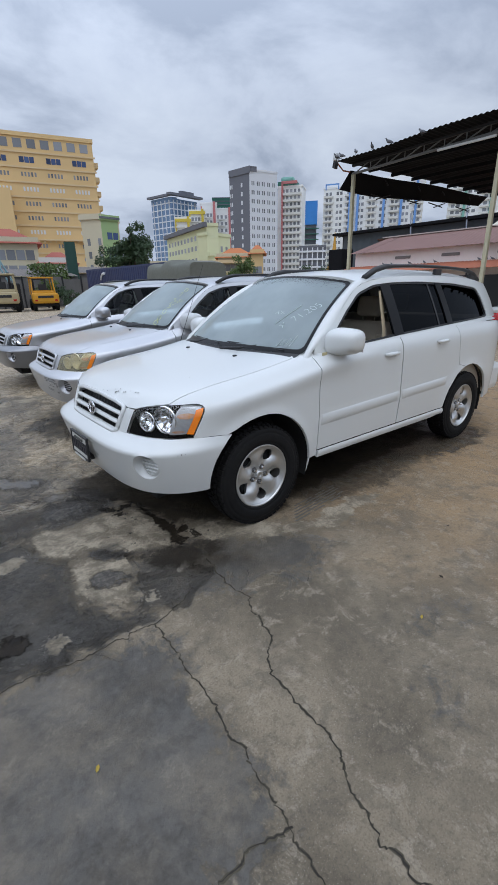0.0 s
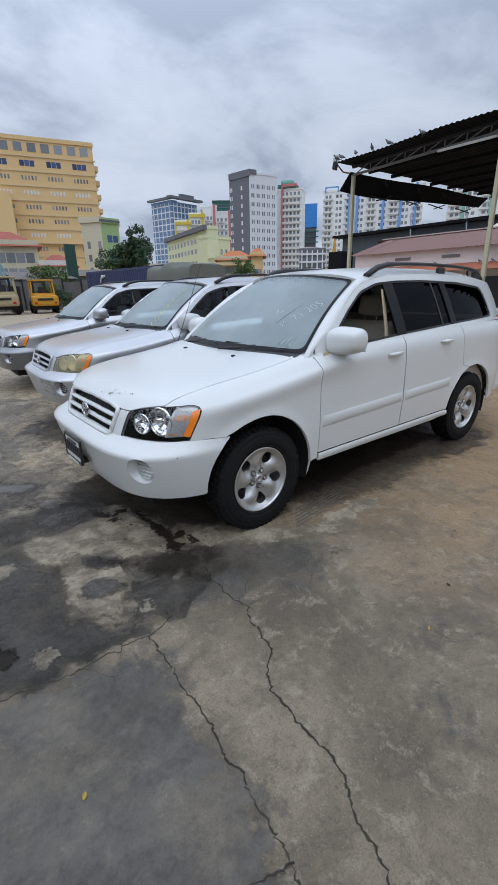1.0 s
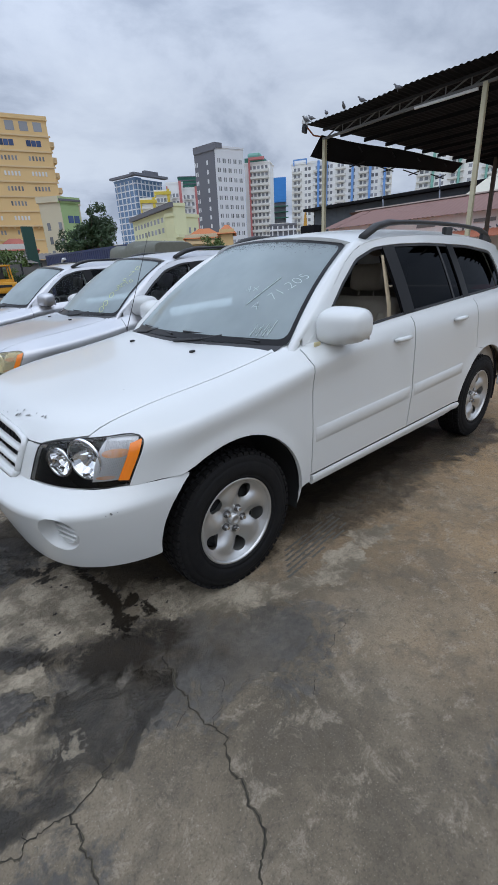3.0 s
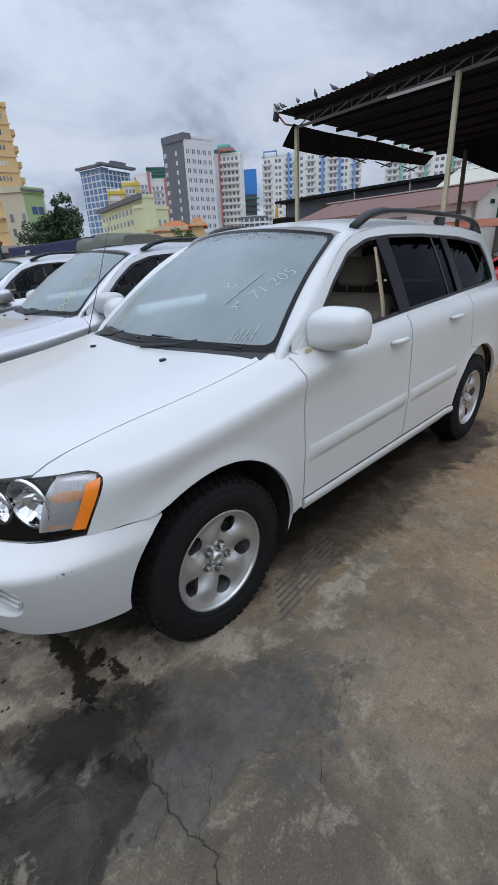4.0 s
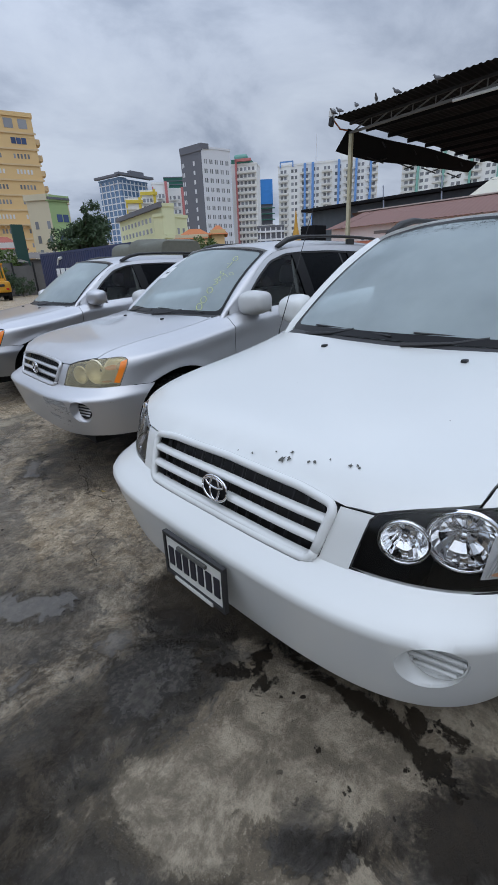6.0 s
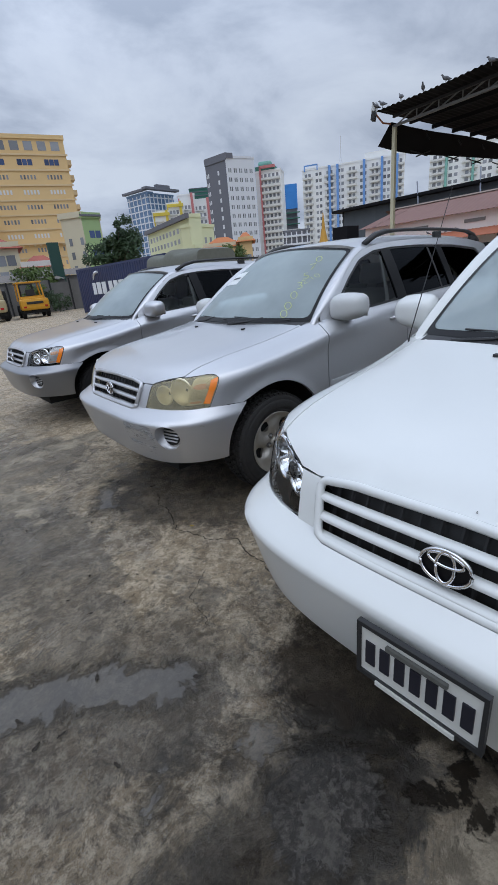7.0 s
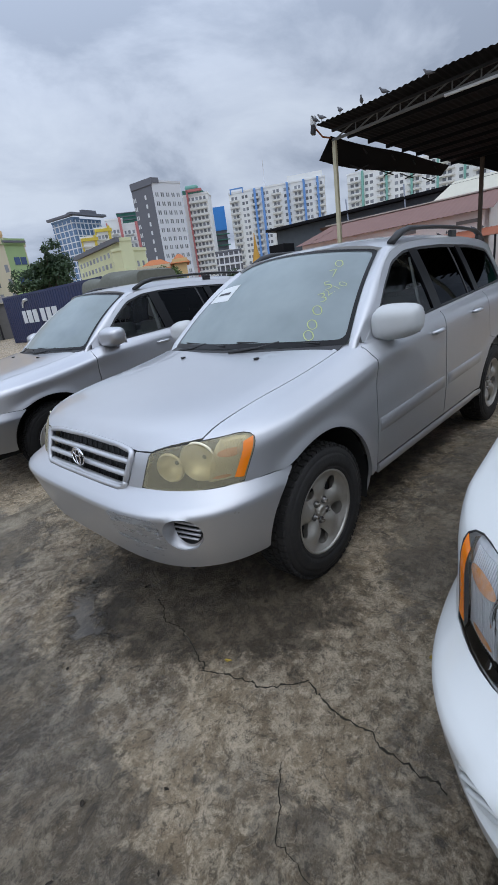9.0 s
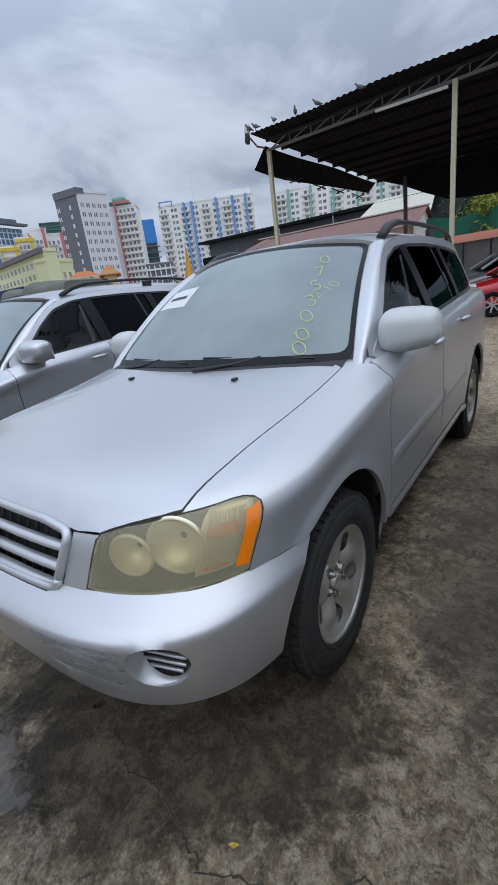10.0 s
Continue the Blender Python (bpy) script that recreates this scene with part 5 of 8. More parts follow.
def make_car(name, label, paint, old_lamps, alloy, seat_cloth, open_window, lower=None):
    car = tagged(new(name), label, "car", "parked estate cars")
    P = paint
    low = lower or paint
    # -- bonnet
    xc = nose_x(-0.713, 0.909)
    cut = [(xc, -0.713), (-0.38, -0.730), (-0.1, -0.742), (0.2, -0.750), (0.395, -0.754)]
    front = [(y, z) for y, z in [(0.0, 0.890), (-0.15, 0.888), (-0.30, 0.881), (-0.39, 0.870), (-0.44, 0.864), (-0.520, 0.867), (-0.58, 0.885), (-0.63, 0.895), (-0.675, 0.901), (-0.713, 0.906)]]
    edge = [(nose_x(y, z), y) for y, z in front]
    half = edge + cut[1:] + [(0.345 + 0.12 * 0, -0.55), (0.30, -0.25), (0.285, 0.0)]
    loop = half + [(x, -y) for x, y in half[::-1][1:-1]]
    part("bonnet", sheet(lambda x, y: (x, y, hood_z(x, y)), loop, (), 0.05, 0.022), P, car, "long smooth bonnet")
    # -- wings
    lamp_back = [nose_at(-0.466, 0.9155), nose_at(-0.437, 0.9145), nose_at(-0.418, 0.9075), nose_at(-0.4130, 0.895)] + lamp_edge(0.003, 0.720, 0.876)
    lamp_top = [nose_sv(-0.780, 0.9125), nose_sv(-0.750, 0.9100), nose_sv(-0.719, 0.9070)]
    def hood_sv(x, y):
        n = power(x)
        if x < 0:
            rho = rho_of(x, y, (hood_z(x, y) - ZB) / (crest(x) - ZB))
            yo = abs(y) / rho
            s = -float(np.interp(-yo, -NOSE[:, 2], NOSE[:, 0]))
        else:
            rho, s = abs(y) / WB, x
        return (s, math.atan2((1 - rho**n) ** (1 / n), rho))
    seam = [hood_sv(x, y - 0.004) for x, y in dense([(xc + 0.004, -0.716)] + cut[1:] + [(0.43, -0.765)], 0.05, False)]
    top = seam[::-1]
    wing = [sv(-0.34, 0.720), sv(-0.256, 0.714)] + [sv(x, z) for x, z in arch(0, 0.714, 0.375)[1:]] + [sv(0.44, 0.365), sv(0.516, 0.365), sv(0.516, 0.7), sv(0.511, 0.98), sv(0.509, 1.07)]
    wing = [lamp_back[-1]] + wing + top + lamp_top[::-1][:2] + lamp_back[:-1]
    bm = sheet(skin, wing, (), 0.022, 0.02)
    part("wing", bm, P, car)
    bm = sheet(skin, wing, (), 0.022, 0.02)
    bmesh.ops.transform(bm, matrix=Matrix.Diagonal((1, -1, 1, 1)), verts=bm.verts)
    bmesh.ops.reverse_faces(bm, faces=bm.faces)
    part("wing", bm, P, car)
    # -- front bumper with round fog recesses
    fs = -float(np.interp(-0.735, -BUMP[:, 2], BUMP[:, 0]))
    fog = [(fs + 0.086 * math.cos(2 * math.pi * k / 26), 0.566 + 0.083 * math.sin(2 * math.pi * k / 26)) for k in range(26)]
    fog_m = [(-2 * BL - s, z) for s, z in fog]
    def bump2(s, z):
        if s >= -BL:
            return bumper(s, z)
        x, y, zz = bumper(-2 * BL - s, z)
        return x, -y, zz
    foot = [(x, z) for x, z in arch(0, 0.37, 0.712, 0.445)[:12] if z < 0.70]
    near = [(-BL, 0.372), (-1.1, 0.378), (-0.75, 0.378), (-0.47, 0.366)] + foot + [(-0.266, 0.710)] + [(-0.42, 0.717), (-0.55, 0.724), (-BL + 0.47, 0.724), (-BL + 0.40, 0.704), (-BL, 0.704)]
    loop = near + [(-2 * BL - s, z) for s, z in near[::-1][1:-1]]
    bum = part("front_bumper", sheet(bump2, loop, (fog, fog_m), 0.016, 0.02), low, car, "rounded bumper scuffed at the edge")
    nrm = Vector((-0.965, -0.25, 0.08)).normalized()
    sd = Vector((-nrm.y, nrm.x, 0)).normalized()
    up = nrm.cross(sd)
    up = up if up.z > 0 else -up
    fr = 0.069
    fc = Vector(bumper(fs + 0.080, 0.576)) - sd * fr - nrm * 0.011 + Vector((0, 0, 0.004))
    for sg in (-1, 1):
        turn = Matrix.Diagonal((1, -sg, 1, 1))
        bm = bmesh.new()
        rings = []
        for t, sink in ((0.0, 0.0), (0.08, 0.006), (0.45, 0.010), (0.85, 0.004), (1.0, 0.0)):
            ring = []
            for k, (q, z) in enumerate(fog):
                a = 2 * math.pi * k / 26
                disc = fc + sd * (fr * math.cos(a)) + up * (fr * math.sin(a))
                ring.append(tuple(turn @ (Vector(bumper(q, z)).lerp(disc, t) - nrm * sink)))
            rings.append(ring + ring[:1])
        strip(bm, rings, flip=sg < 0)
        insert = part("fog_recess", bm, P, bum)
        bm = lathe(bmesh.new(), [(0.0, 0.004), (fr * 0.93, 0.004), (fr * 0.96, -0.006), (fr + 0.001, -0.004), (fr + 0.002, 0.004)], 26)
        mm = Matrix((sd, -nrm, up)).transposed().to_4x4()
        mm.translation = fc
        bmesh.ops.transform(bm, matrix=turn @ mm, verts=bm.verts)
        bmesh.ops.recalc_face_normals(bm, faces=bm.faces)
        part("fog_backing", bm, P if open_window else BLACKP, insert)
        for k in range(5):
            h = -0.042 + 0.021 * k
            hw = math.sqrt(max(0, (fr * 0.93) ** 2 - h * h))
            bm = bmesh.new()
            tube(bm, [turn @ (fc + up * h + sd * (hw * w) + nrm * 0.005) for w in (1, 0.5, 0, -0.5, -1)], 0.0068, 6, 0.8)
            part("slat", bm, P, insert, smooth=True)
    # -- nose panels beside the grille
    for sg in (-1, 1):
        loop = [nose_sv(y, z) for y, z in dense([(-0.398, 0.688), (-0.428, 0.861), (-0.5185, 0.862), (-0.5085, 0.852), (-0.4865, 0.706)], 0.03)]
        bm = sheet(skin, loop, (), 0.03, 0.02)
        if sg > 0:
            bmesh.ops.transform(bm, matrix=Matrix.Diagonal((1, -1, 1, 1)), verts=bm.verts)
            bmesh.ops.reverse_faces(bm, faces=bm.faces)
        part("nose_panel", bm, P, car)
        make_lamp(car, sg, old_lamps, GLASS_Y if old_lamps else GLASS_L)
    # -- grille
    gr = new("grille")
    gr.parent = car
    gl = rounded([(-0.386, 0.708), (0.386, 0.708), (0.418, 0.862), (0.30, 0.878), (0, 0.884), (-0.30, 0.878), (-0.418, 0.862)], 0.03)
    bm = bmesh.new()
    gd = dense(gl, 0.04)
    tube(bm, [nose_pt(y, z, 0.006) for y, z in gd + gd[:1]], 0.014, 8)
    part("grille_frame", bm, P, gr, smooth=True)
    bm = bmesh.new()
    strip(bm, [[nose_pt(y * w, z, -0.06) for y in np.linspace(-0.42, 0.42, 15)] for z, w in ((0.69, 0.93), (0.75, 0.96), (0.80, 0.98), (0.85, 1.0), (0.872, 0.98))])
    part("grille_backing", bm, BLACKP, gr)
    for z0, h in ((0.824, 0.0125), (0.771, 0.0130), (0.720, 0.0105)):
        w = 0.400 + (z0 - 0.735) * 0.2
        bm = bmesh.new()
        ys = np.linspace(-w, w, 19)
        prof = [(-0.014, h * 0.8), (0.002, h), (0.014, h * 0.45), (0.016, -h * 0.3), (0.006, -h), (-0.014, -h * 1.1)]
        strip(bm, [[(nose_x(y, z0) - o, y, z0 + dz - 0.008 * (y / w) ** 2) for y in ys] for o, dz in prof], smooth=True)
        part("slat", bm, P, gr)
    bm = bmesh.new()
    for k in range(15):
        y = -0.37 + 0.74 * k / 14
        tube(bm, [nose_pt(y, 0.70, -0.035), nose_pt(y, 0.78, -0.035), nose_pt(y, 0.86, -0.035)], 0.006, 5)
    part("grille_mesh", bm, BLACKP, gr)
    em = part("emblem", lathe(bmesh.new(), [(0.0, 0.0), (0.045, 0.0), (0.047, -0.004)], 28), BLACKG, gr, "oval chrome badge on black")
    em.matrix_local = pose(nose_x(0, 0.794) - 0.026, 0, 0.794, 0, -6, -90) @ Matrix.Diagonal((1.25, 1, 0.9, 1))
    bm = bmesh.new()
    for rx, rz, cz in ((0.060, 0.042, 0), (0.022, 0.040, 0.0), (0.042, 0.016, 0.018)):
        pts = [(rx * math.cos(2 * math.pi * k / 28), 0, cz + rz * math.sin(2 * math.pi * k / 28)) for k in range(29)]
        tube(bm, [(0 + 0, p[0], p[2]) for p in pts], 0.0045, 6)
    eb = part("emblem_ring", bm, CHROME, gr, smooth=True)
    eb.matrix_local = pose(nose_x(0, 0.794) - 0.030, 0, 0.794, 0, 6, 0)
    # scuttle ends below the windscreen corners
    for sg in (-1, 1):
        bm = bmesh.new()
        rows = []
        for x in np.linspace(0.36, 0.70, 9):
            rows.append([(x, sg * WB * r_, ZB + (crest(x) - ZB) * max(0.0, 1 - r_ ** power(x)) ** (1 / power(x)) - 0.012) for r_ in (0.985, 0.97, 0.94, 0.90, 0.85, 0.78)])
        strip(bm, rows, flip=sg > 0)
        part("scuttle", bm, P, car)
    # -- doors and rear quarter, each with its cut line
    def both_sides(nm, loop, holes=(), fn=skin, m=P, step=0.06, fl=0.02, lab=""):
        out = []
        for sg in (-1, 1):
            bm = sheet(fn, loop, holes, step, fl)
            if sg > 0:
                bmesh.ops.transform(bm, matrix=Matrix.Diagonal((1, -1, 1, 1)), verts=bm.verts)
                bmesh.ops.reverse_faces(bm, faces=bm.faces)
            out.append(part(nm, bm, m, car, lab))
        return out
    belt = lambda x: spl(x, [(0.5, 1.083), (0.8, 1.10), (1.5, 1.135), (2.4, 1.17), (3.4, 1.185)])
    fd = [sv(0.523, 0.408), sv(1.515, 0.408), sv(1.52, 0.7), sv(1.51, belt(1.51))] + [sv(x, belt(x)) for x in (1.3, 1.0, 0.8, 0.6)] + [sv(0.515, belt(0.515)), sv(0.518, 0.98), sv(0.523, 0.7)]
    fdoor = both_sides("front_door", fd, step=0.03)
    rear_arch = [sv(x, z) for x, z in arch(BASE, 0.408, 0.365)]
    ra = arch(BASE, 0.408, 0.365)
    kcut = 9
    rd = [sv(1.527, 0.408)] + [sv(x, z) for x, z in ra[:kcut]] + [sv(ra[kcut][0] - 0.006, ra[kcut][1] - 0.002), sv(2.50, 0.80), sv(2.46, 1.0), sv(2.43, belt(2.43))] + [sv(x, belt(x)) for x in (2.1, 1.8, 1.522)] + [sv(1.532, 0.7)]
    rdoor = both_sides("rear_door", rd)
    qt = [sv(*ra[kcut])] + [sv(x, z) for x, z in ra[kcut + 1:]] + [sv(3.16, 0.36)] + [(2.9 + TL * k, -0.33 + 0.02 * k) for k in (0.4, 0.7, 1.0)] + [(2.9 + TL * k, v_of(3.5, 1.15)) for k in (1.0, 0.7, 0.45)] + [sv(x, belt(x)) for x in (2.9, 2.6, 2.437)] + [sv(2.467, 1.0), sv(2.507, 0.80)]
    both_sides("rear_quarter", qt)
    both_sides("sill", [sv(0.525, 0.345), sv(2.10, 0.338), sv(2.285, 0.352), sv(2.28, 0.402), sv(0.525, 0.402)], fn=lambda s, v: skin(s, v, 0.004 + 0.014 * math.exp(-((v + 0.322) / 0.016) ** 2)), step=0.02)
    # -- rubbing strips, handles
    for dr, x0, x1 in ((fdoor, 0.545, 1.50), (rdoor, 1.55, 2.28)):
        for sg, d in zip((-1, 1), dr):
            bm = bmesh.new()
            prof = ((0.594, 0.0), (0.597, 0.0028), (0.636, 0.0036), (0.674, 0.0028), (0.677, 0.0))
            xs = [x0, x0 + 0.006] + list(np.linspace(x0, x1, 9))[1:-1] + [x1 - 0.006, x1]
            strip(bm, [[(x, sg * (-skin(x, z - ZB)[1] + (0 if x in (x0, x1) else o)), z + 0.022 * (x - 0.6)) for x in xs] for z, o in prof], flip=sg > 0)
            part("rubbing_strip", bm, P, d)
            hx = x1 - 0.15
            hz = belt(hx) - 0.105
            yy = -skin(hx, v_of(hx, hz))[1]
            bm = bmesh.new()
            cup = [[(hx + math.cos(a) * 0.062 * k, sg * (-skin(hx, v_of(hx, hz + math.sin(a) * 0.030 * k))[1] + 0.002 - 0.0 * k), hz + math.sin(a) * 0.036 * k) for a in np.linspace(0, 2 * math.pi, 20)] for k in (1.0, 0.6, 0.05)]
            strip(bm, cup, flip=sg < 0)
            hd = part("door_handle", bm, P, d)
            bm = bmesh.new()
            tube(bm, [(hx - 0.085, sg * (yy + 0.004), hz), (hx - 0.06, sg * (yy + 0.026), hz + 0.003), (hx + 0.03, sg * (yy + 0.030), hz + 0.004), (hx + 0.075, sg * (yy + 0.020), hz + 0.002), (hx + 0.088, sg * (yy + 0.004), hz)], [0.010, 0.015, 0.015, 0.014, 0.010], 8)
            part("grip", bm, P, hd, smooth=True)
    # -- glasshouse: side frame round one long opening, pillars, panes
    G = lambda off: (lambda x, z: (x, -(side_y(x, z) - off), z))
    low_edge = [(x, belt(x) + 0.006) for x in (0.55, 0.8, 1.1, 1.5, 1.9, 2.4, 2.9, 3.4, 3.66)]
    top_edge = [(x, gutter(x)) for x in (3.42, 3.1, 2.7, 2.3, 1.9, 1.6, 1.4, 1.24, 1.12, 1.0, 0.85, 0.7, 0.56)]
    frame_loop = low_edge + [(3.60, 1.36)] + top_edge
    glo = [(0.69, 1.108), (1.5, 1.150), (2.4, 1.186), (3.27, 1.206), (3.19, 1.40), (3.10, 1.497), (2.6, 1.545), (2.0, 1.567), (1.6, 1.564), (1.34, 1.548), (1.12, 1.490), (0.93, 1.365), (0.70, 1.172)]
    dlo = rounded(glo, 0.05)
    both_sides("side_frame", frame_loop, (dlo,), G(0), P, 0.05, 0.03)
    trim_hole = rounded([(0.735, 1.124), (1.5, 1.165), (2.4, 1.201), (3.245, 1.221), (3.165, 1.395), (3.085, 1.480), (2.6, 1.527), (2.0, 1.549), (1.6, 1.548), (1.34, 1.531), (1.13, 1.472), (0.945, 1.350), (0.735, 1.178)], 0.045)
    both_sides("window_trim", dlo, (trim_hole,), G(0.008), BLACKP, 0.04, 0.012)
    def between(x0, x1, lean0=0.0, lean1=0.0):
        b = lambda x: spl(x, [(0.8, 1.12), (1.5, 1.152), (2.4, 1.188), (3.27, 1.208)])
        t = lambda x: spl(x, [(0.83, 1.20), (1.015, 1.388), (1.19, 1.49), (1.37, 1.535), (1.6, 1.553), (2.0, 1.558), (2.6, 1.537), (3.09, 1.49)])
        xs = np.linspace(x0, x1, 8)
        return [(x, b(x)) for x in xs] + [(x + lean0 + (lean1 - lean0) * 0, t(x + lean0)) for x in xs[::-1]]
    both_sides("pillar", between(1.475, 1.605, -0.04), (), G(0.005), BLACKG, 0.05, 0.02)
    both_sides("pillar", between(2.33, 2.43, -0.06), (), G(0.005), BLACKG, 0.05, 0.02)
    fg = [(0.73, 1.120), (1.49, 1.156), (1.46, 1.545), (1.34, 1.535), (1.13, 1.477), (0.945, 1.355), (0.73, 1.18)]
    if not open_window:
        both_sides("door_window", fg, (), G(0.016), GLASS_S, 0.08, 0.0)
    both_sides("rear_door_window", between(1.60, 2.34, -0.05), (), G(0.016), GLASS_D, 0.08, 0.0)
    both_sides("quarter_window", between(2.42, 3.22, -0.07)[:8] + [(3.15, 1.40), (3.08, 1.485)] + between(2.42, 3.10, -0.07)[8:], (), G(0.016), GLASS_D, 0.08, 0.0)
    both_sides("window_divider", between(2.18, 2.205, -0.05), (), G(0.012), BLACKP, 0.05, 0.01)
    for sg in (-1, 1):
        bm = bmesh.new()
        xs = np.linspace(0.56, 3.40, 30)
        strip(bm, [[(x, sg * -skin(x, v_of(x, belt(x)), -0.004)[1], belt(x) - 0.004) for x in xs], [(x, sg * (side_y(x, belt(x) + 0.012) + 0.004), belt(x) + 0.012) for x in xs]], flip=sg > 0)
        part("belt_moulding", bm, P, car)
    # -- front pillars
    for sg in (-1, 1):
        bm = bmesh.new()
        rows = []
        for k in range(-1, 17):
            t = k / 16 if k >= 0 else -0.07
            a = ws(sg, t)
            x = 0.545 + (1.245 - 0.545) * max(0, t) - (0.03 if k < 0 else 0)
            b = Vector((x, sg * side_y(x, gutter(x)), gutter(x) - (0.04 if k < 0 else 0)))
            mid = (a + b) / 2 + Vector((-0.012, sg * 0.016, 0.014))
            rows.append([a, a.lerp(mid, 0.55) + Vector((-0.003, sg * 0.003, 0.004)), mid, mid.lerp(b, 0.5) + Vector((0, sg * 0.004, 0.003)), b])
        strip(bm, rows, flip=sg < 0)
        part("windscreen_pillar", bm, P, car)
    # -- cowl, windscreen, roof
    bm = bmesh.new()
    rows = []
    for t in (0.0, 0.5, 1.0):
        rows.append([Vector((0.27 + 0.13 * u * u, 0.775 * u, 1.075 - 0.01 * u * u)).lerp(ws(u * 1.0, 0.02, -0.004), t) for u in np.linspace(-0.97, 0.97, 25)])
    strip(bm, rows, flip=True)
    part("cowl", bm, BLACKP, car)
    loop = [(-1, 0.0), (1, 0.0), (1, 1.0), (-1, 1.0)]
    part("windscreen", sheet(lambda u, v: tuple(ws(u, v)), rounded(loop, 0.06), (), 0.08, 0.0, flip=True), GLASS_W, car, "dusty windscreen glass")
    hole = rounded([(-0.972, 0.045), (0.972, 0.045), (0.97, 0.968), (-0.97, 0.968)], 0.07)
    part("windscreen_border", sheet(lambda u, v: tuple(ws(u, v, 0.003)), rounded(loop, 0.06), (hole,), 0.06, 0.0, flip=True), BLACKG, car)
    rx = [1.2, 1.5, 1.9, 2.3, 2.7, 3.1, 3.42]
    e1 = [(x, -side_y(x, gutter(x))) for x in rx]
    ft = [(ws(u, 1.0).x, ws(u, 1.0).y) for u in np.linspace(0.9, -0.9, 9)]
    rr = [(3.50, -0.40), (3.53, 0.0), (3.50, 0.40)]
    loop = e1 + rr + [(x, -y) for x, y in e1[::-1]] + ft
    part("roof", sheet(lambda x, y: (x, y, roof_z(x, y)), loop, (), 0.07, 0.03), P, car)
    # -- tail: rear glass, tailgate, bumper, lamps
    bm = bmesh.new()
    rows = []
    for t in np.linspace(0, 1, 6):
        a = [Vector((3.42 + 0.11 * (1 - (u / 1.0) ** 2), u * side_y(3.42, 1.535), 1.535 + 0.065 * (1 - u * u))) for u in np.linspace(-1, 1, 13)]
        b = [Vector((3.66 + 0.06 * (1 - u * u), u * side_y(3.66, 1.19), 1.19)) for u in np.linspace(-1, 1, 13)]
        rows.append([p.lerp(q, t) for p, q in zip(a, b)])
    strip(bm, rows, flip=True)
    part("rear_window", bm, GLASS_D, car)
    bm = boxes((3.18, -0.80, 0.36, 3.77, 0.80, 0.68), bevel=0.07)
    part("rear_bumper", bm, P, car)
    for sg in (-1, 1):
        bm = bmesh.new()
        strip(bm, [[(p[0] + 0.008, p[1] * -sg * 1.008, p[2]) for p in [skin(2.9 + TL * k, v_of(3.4, z)) for k in (0.42, 0.5, 0.58, 0.66)]] for z in (0.80, 0.9, 1.0, 1.1, 1.14)], flip=sg > 0)
        part("tail_lamp", bm, REDLENS, car)
    # -- roof rails
    for sg in (-1, 1):
        rail = new("roof_rail")
        rail.parent = car
        pts = []
        for t in np.linspace(0, 1, 15):
            x = 1.30 + 2.02 * t
            lift = 0.062 * min(1, math.sin(math.pi * t) * 3.2)
            pts.append((x, sg * (side_y(x, gutter(x)) - 0.045), roof_z(x, side_y(x, gutter(x)) - 0.045) + 0.006 + lift))
        bm = bmesh.new()
        tube(bm, pts, [0.026, 0.030, 0.026] + [0.018] * 9 + [0.022, 0.026, 0.024], 8, 0.8)
        part("rail", bm, BLACKP, rail, smooth=True)
        for x in (2.42, 3.16):
            y = sg * (side_y(x, gutter(x)) - 0.045)
            z = roof_z(x, y)
            bm = boxes((x - 0.06, y - 0.016, z - 0.012, x + 0.06, y + 0.016, z + 0.050), bevel=0.012)
            part("rail_foot", bm, BLACKP, rail)
    # -- door mirrors
    for sg, d in zip((-1, 1), fdoor):
        bm = bmesh.new()
        bmesh.ops.create_cube(bm, size=2)
        bmesh.ops.subdivide_edges(bm, edges=bm.edges, cuts=5, use_grid_fill=True)
        for v in bm.verts:
            q = v.co
            r = (abs(q.x) ** 3.6 + abs(q.y) ** 3.6 + abs(q.z) ** 3.6) ** (1 / 3.6)
            q = q / r
            fw = 1 - 0.25 * max(0, -q.x)
            v.co = Vector((0.70 + q.x * 0.088 + 0.05 * (q.y * 0.5 + 0.5), sg * (0.938 + q.y * 0.122), 1.176 + q.z * (0.094 - 0.012 * q.y) * fw + 0.006 * q.y))
        if sg < 0:
            bmesh.ops.reverse_faces(bm, faces=bm.faces)
        mi = part("door_mirror", bm, SHELL if old_lamps else P, d, smooth=True)
        bm = bmesh.new()
        tube(bm, [(0.68, sg * 0.80, 1.115), (0.69, sg * 0.86, 1.118), (0.71, sg * 0.93, 1.13)], [0.040, 0.034, 0.034], 10, 0.7)
        part("mirror_arm", bm, P if not lower else BLACKP, mi, smooth=True)
        bm = boxes((0.826, sg * 0.84, 1.10, 0.832, sg * 1.02, 1.235))
        part("mirror_glass", bm, CHROME, mi)
        # triangular sail panel ahead of the door window
        loop = [(0.575, 1.095), (0.765, 1.108), (0.765, 1.205), (0.70, 1.19)]
        bm = sheet(lambda x, z: (x, -(side_y(x, z) + 0.004), z), loop, (), 0.05, 0.01)
        if sg > 0:
            bmesh.ops.transform(bm, matrix=Matrix.Diagonal((1, -1, 1, 1)), verts=bm.verts)
            bmesh.ops.reverse_faces(bm, faces=bm.faces)
        part("mirror_base_panel", bm, P, mi)
